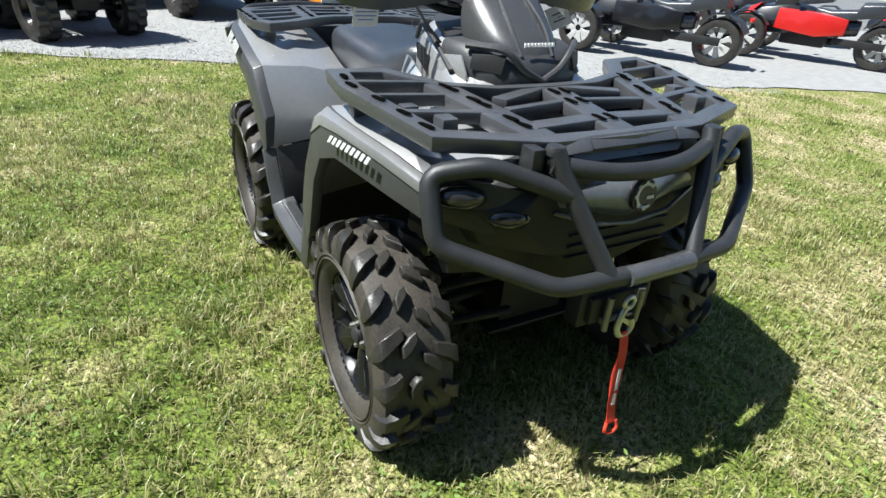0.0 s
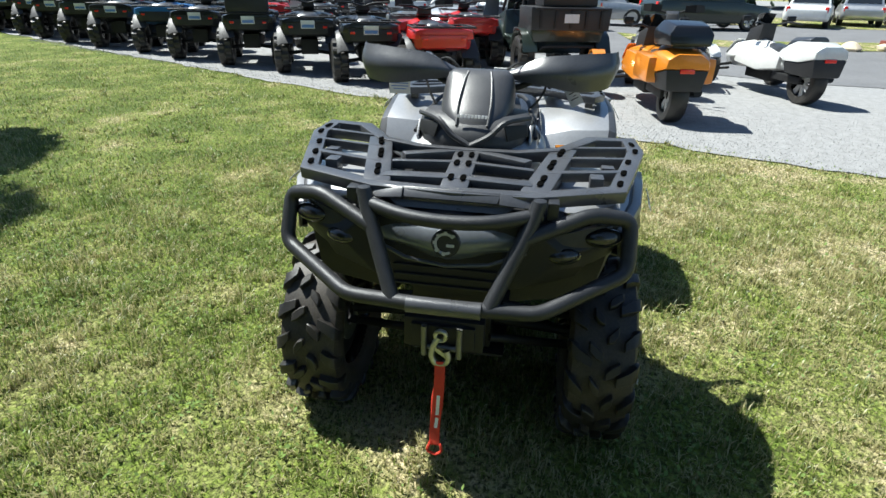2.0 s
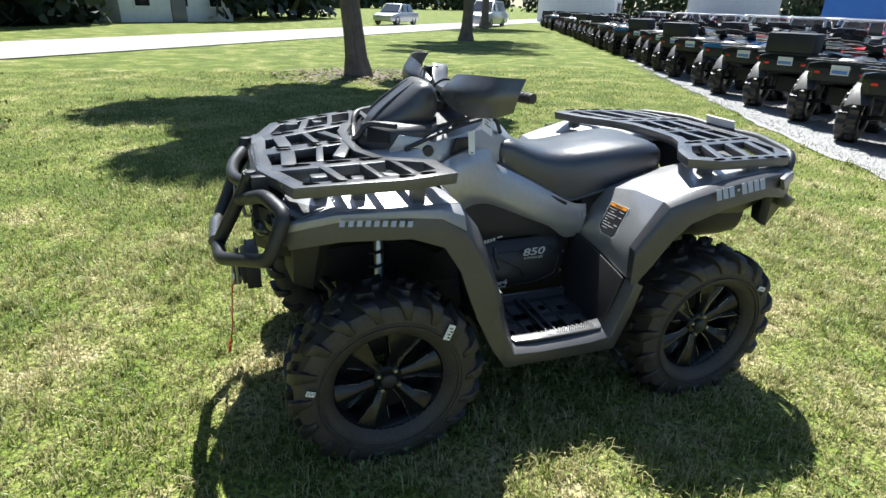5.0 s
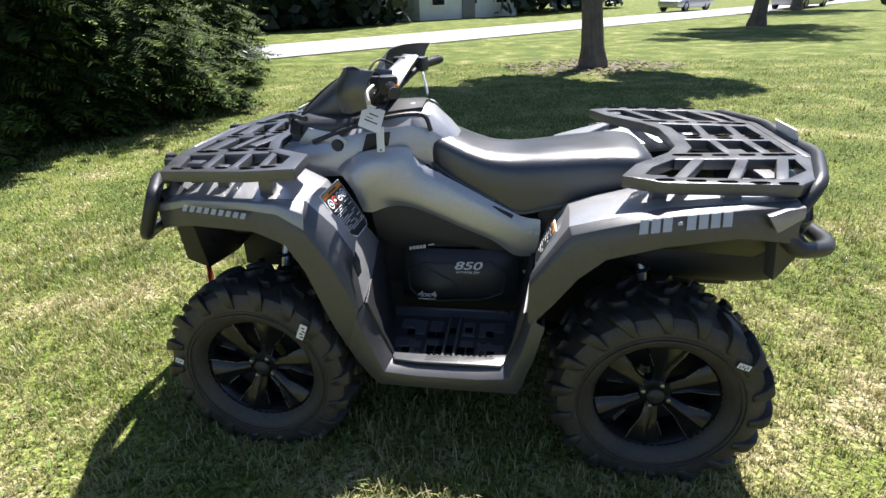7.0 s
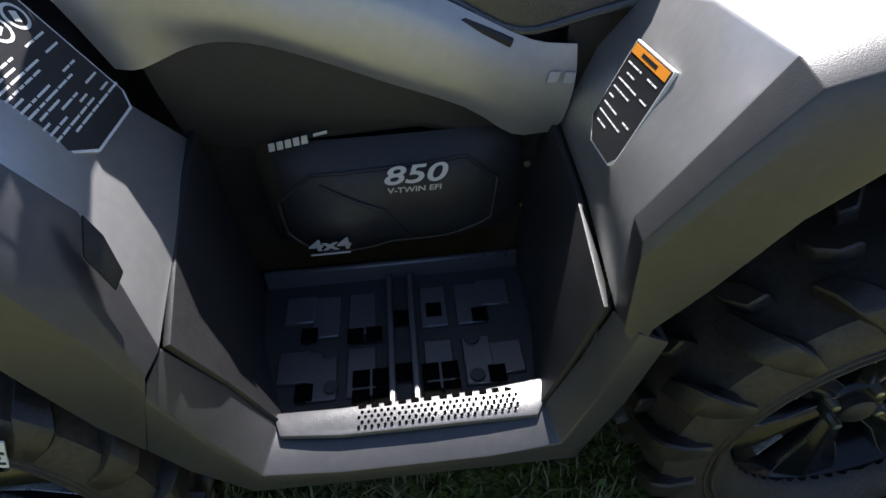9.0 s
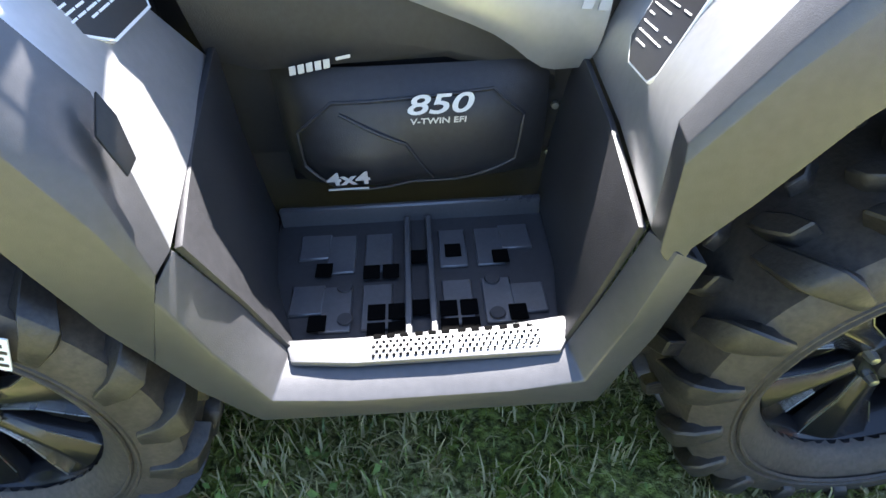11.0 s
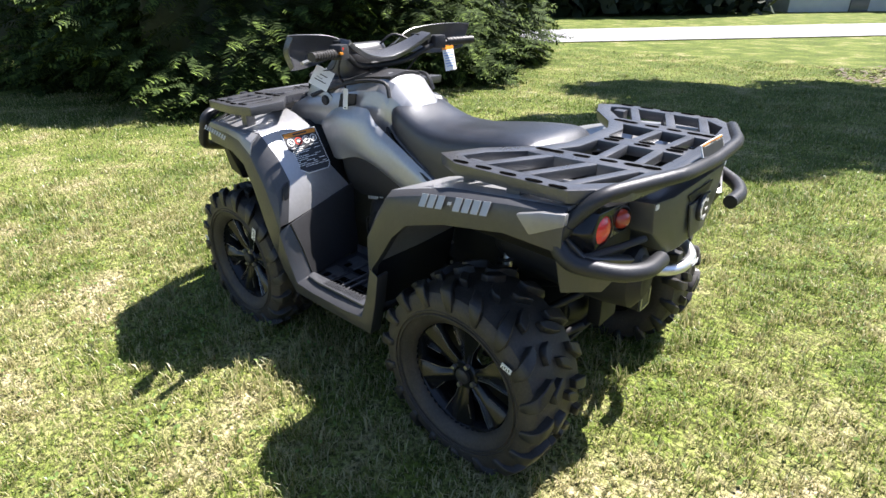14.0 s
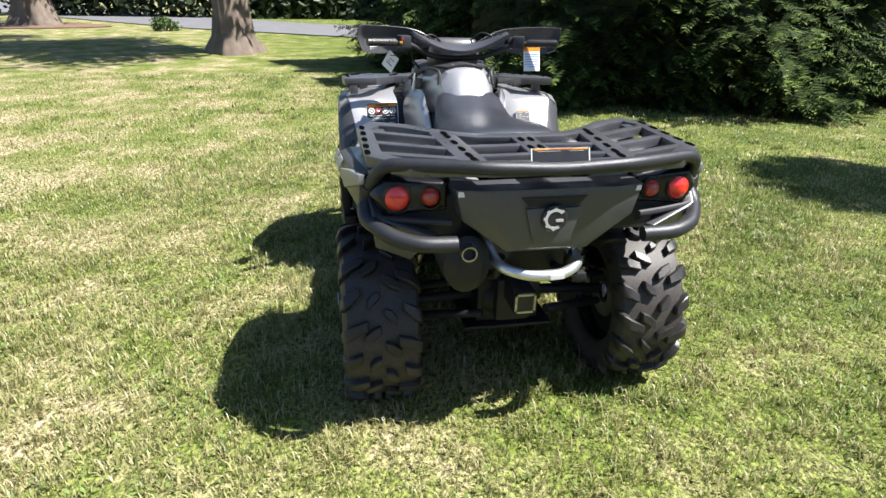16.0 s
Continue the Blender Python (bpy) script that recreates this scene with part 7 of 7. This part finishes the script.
# ---- grass: single blades where the camera passes near, tufts and broad weeds ----
def grass_blades(name, count, box, seed, height, width, label, keep=None, share=.62):
    rng = np.random.default_rng(seed)
    x = rng.uniform(box[0], box[1], count)
    y = rng.uniform(box[2], box[3], count)
    m = int(count * share)                          # most blades stand in small tufts
    tufts = m // 22 + 1
    tx, ty, th = rng.uniform(box[0], box[1], tufts), rng.uniform(box[2], box[3], tufts), rng.uniform(.65, 1.55, tufts)
    w = rng.integers(0, tufts, m)
    x[:m], y[:m] = tx[w] + rng.normal(0, .020, m), ty[w] + rng.normal(0, .020, m)
    tall = np.full(count, .72)
    tall[:m] = th[w]
    if keep is not None:
        k = keep(x, y, rng)
        x, y, tall = x[k], y[k], tall[k]
    n = len(x)
    clump = np.sin(x * 2.1 + 1.3 * np.sin(y * 1.7)) * np.sin(y * 2.6 + np.sin(x * 3.1)) + .5 * np.sin(x * 9.1 + y * 3.3) * np.sin(y * 8.3)
    h = height * rng.uniform(.45, 1.25, n) * (1 + .28 * clump) * tall
    az, lean = rng.uniform(0, 2 * math.pi, n), rng.uniform(.15, 1.15, n)
    w = width * rng.uniform(.6, 1.4, n)
    ax, ay = np.cos(az), np.sin(az)
    base = np.stack([x, y, np.array([ground_z(p, q) for p, q in zip(x, y)]) - .003], 1)
    side = np.stack([-ay, ax, np.zeros(n)], 1) * w[:, None]
    mid = base + np.stack([ax * lean * h * .28, ay * lean * h * .28, h * .62], 1)
    tip = base + np.stack([ax * lean * h * .95, ay * lean * h * .95, h * (1.08 - .38 * lean)], 1)
    v = np.stack([base - side, base + side, mid + side * .75, tip, mid - side * .75], 1).reshape(-1, 3)
    me = bpy.data.meshes.new(name)
    i = np.arange(n) * 5
    me.vertices.add(n * 5)
    me.vertices.foreach_set("co", v.ravel())
    quads = np.stack([i, i + 1, i + 2, i + 4], 1)
    tris = np.stack([i + 4, i + 2, i + 3], 1)
    loops = np.concatenate([quads, tris], 1).ravel()
    me.loops.add(n * 7)
    me.loops.foreach_set("vertex_index", loops)
    me.polygons.add(n * 2)
    starts = np.stack([np.arange(n) * 7, np.arange(n) * 7 + 4], 1).ravel()
    me.polygons.foreach_set("loop_start", starts)
    me.update()
    me.validate()
    return tagged(part(name, me, BLADES), label, "grass", kind="stuff")


edge_side = gravel_side
grass_blades("grass", 500000, (-4.0, 4.0, -3.9, 3.7), 51, .040, .0022, "short mown grass with dry straw among the green", lambda x, y, r: (edge_side(x, y) < r.normal(0, .05, len(x))) & (r.random(len(x)) < np.clip((3.9 - np.hypot(x, y * 1.05)) / 1.8, 0, 1)))
grass_blades("outer_grass", 400000, (-9, 9, -12, 6), 52, .044, .0040, "mown grass farther out on the lawn", lambda x, y, r: (edge_side(x, y) < r.normal(0, .05, len(x))) & (r.random(len(x)) < np.clip((np.hypot(x, y * 1.05) - 1.9) / 1.8, 0, 1)) & (r.random(len(x)) < np.clip(1.5 - (abs(x) + abs(y)) / 14, .0, 1)), .1)
WEED = material("broad_weed_leaves", (.120, .180, .042), .68, 0, .5, 14, spec=.2)


def weed_patch(count, seed):
    rng = np.random.default_rng(seed)
    beds = 420
    cx, cy, spread = rng.uniform(-4.2, 4.2, beds), rng.uniform(-4.0, 3.8, beds), rng.uniform(.04, .24, beds)
    verts, faces = [], []
    for k in range(count):
        c = rng.integers(0, beds)
        x, y = cx[c] + rng.normal(0, spread[c]), cy[c] + rng.normal(0, spread[c])
        if edge_side(x, y) > 0:
            continue
        a = rng.uniform(0, 2 * math.pi)
        ln = rng.uniform(.010, .026)
        w, z = ln * rng.uniform(.20, .36), rng.uniform(.016, .044)
        d, s = np.array([math.cos(a), math.sin(a), rng.uniform(-.6, .9)]), np.array([-math.sin(a), math.cos(a), rng.uniform(-.7, .7)])
        b = np.array([x, y, z])
        q = len(verts)
        verts += [b, b + d * ln * .5 + s * w, b + d * ln, b + d * ln * .5 - s * w]
        faces.append((q, q + 1, q + 2, q + 3))
    me = bpy.data.meshes.new("weeds")
    me.from_pydata([tuple(p) for p in verts], [], faces)
    return tagged(part("weeds", me, WEED), "broad clover and dandelion leaves in the lawn", "weeds", kind="stuff")


weed_patch(15000, 61)


STONE = material("crushed_grey_stone", (.30, .298, .295), .8, 0, .35, 60)


def stones(count, seed):
    """Loose crushed stones along the near part of the gravel."""
    rng = np.random.default_rng(seed)
    u, n = rng.uniform(-6, 13, count), np.abs(rng.normal(0, 1.0, count)) ** 1.2 * 1.6 - .05
    x = -4.35 + U.x * u + N.x * n
    y = U.y * u + N.y * n
    s = rng.uniform(.004, .009, count)
    base = np.array([[1, 0, 0], [-.5, .87, 0], [-.5, -.87, 0], [0, 0, .9]])
    j = rng.uniform(.6, 1.4, (count, 4, 3))
    rot = rng.uniform(0, 2 * math.pi, count)
    v = base[None] * j * s[:, None, None]
    c, sn = np.cos(rot)[:, None], np.sin(rot)[:, None]
    v = np.stack([v[:, :, 0] * c - v[:, :, 1] * sn, v[:, :, 0] * sn + v[:, :, 1] * c, v[:, :, 2]], 2)
    v += np.stack([x, y, np.full(count, .013)], 1)[:, None]
    me = bpy.data.meshes.new("loose_stones")
    k = np.arange(count)[:, None] * 4
    f = np.concatenate([k + [[0, 1, 3]], k + [[1, 2, 3]], k + [[2, 0, 3]]], 0)
    me.from_pydata(v.reshape(-1, 3).tolist(), [], f.tolist())
    return tagged(part("loose_stones", me, STONE), "loose crushed stones on the gravel lot", "gravel", kind="stuff")


stones(34000, 71)


def litter(at, radius, count, seed):
    """Fallen leaves and bark scraps lying round a trunk."""
    rng = np.random.default_rng(seed)
    r, a = radius * rng.random(count) ** .8, rng.uniform(0, 2 * math.pi, count)
    c = np.stack([at[0] + r * np.cos(a) * 1.3, at[1] + r * np.sin(a), rng.uniform(.01, .04, count)], 1)
    c[:, 2] += np.array([ground_z(p[0], p[1]) for p in c])
    b = rng.uniform(0, 2 * math.pi, count)
    s = rng.uniform(.03, .075, count)[:, None]
    d = np.stack([np.cos(b), np.sin(b), rng.uniform(-.3, .3, count)], 1) * s
    e = np.stack([-np.sin(b), np.cos(b), rng.uniform(-.3, .3, count)], 1) * s * .6
    me = bpy.data.meshes.new("leaf_litter")
    me.from_pydata(np.stack([c - d, c + e, c + d, c - e], 1).reshape(-1, 3).tolist(), [], np.arange(count * 4).reshape(-1, 4).tolist())
    return tagged(part("leaf_litter", me, LITTER), "brown fallen leaves scattered round the trunk", "leaf litter", kind="stuff")


LITTER = material("brown_fallen_leaves", (.11, .078, .05), .8, 0, .5, 8)
litter((-1.62, -11.05), 1.5, 1100, 81)
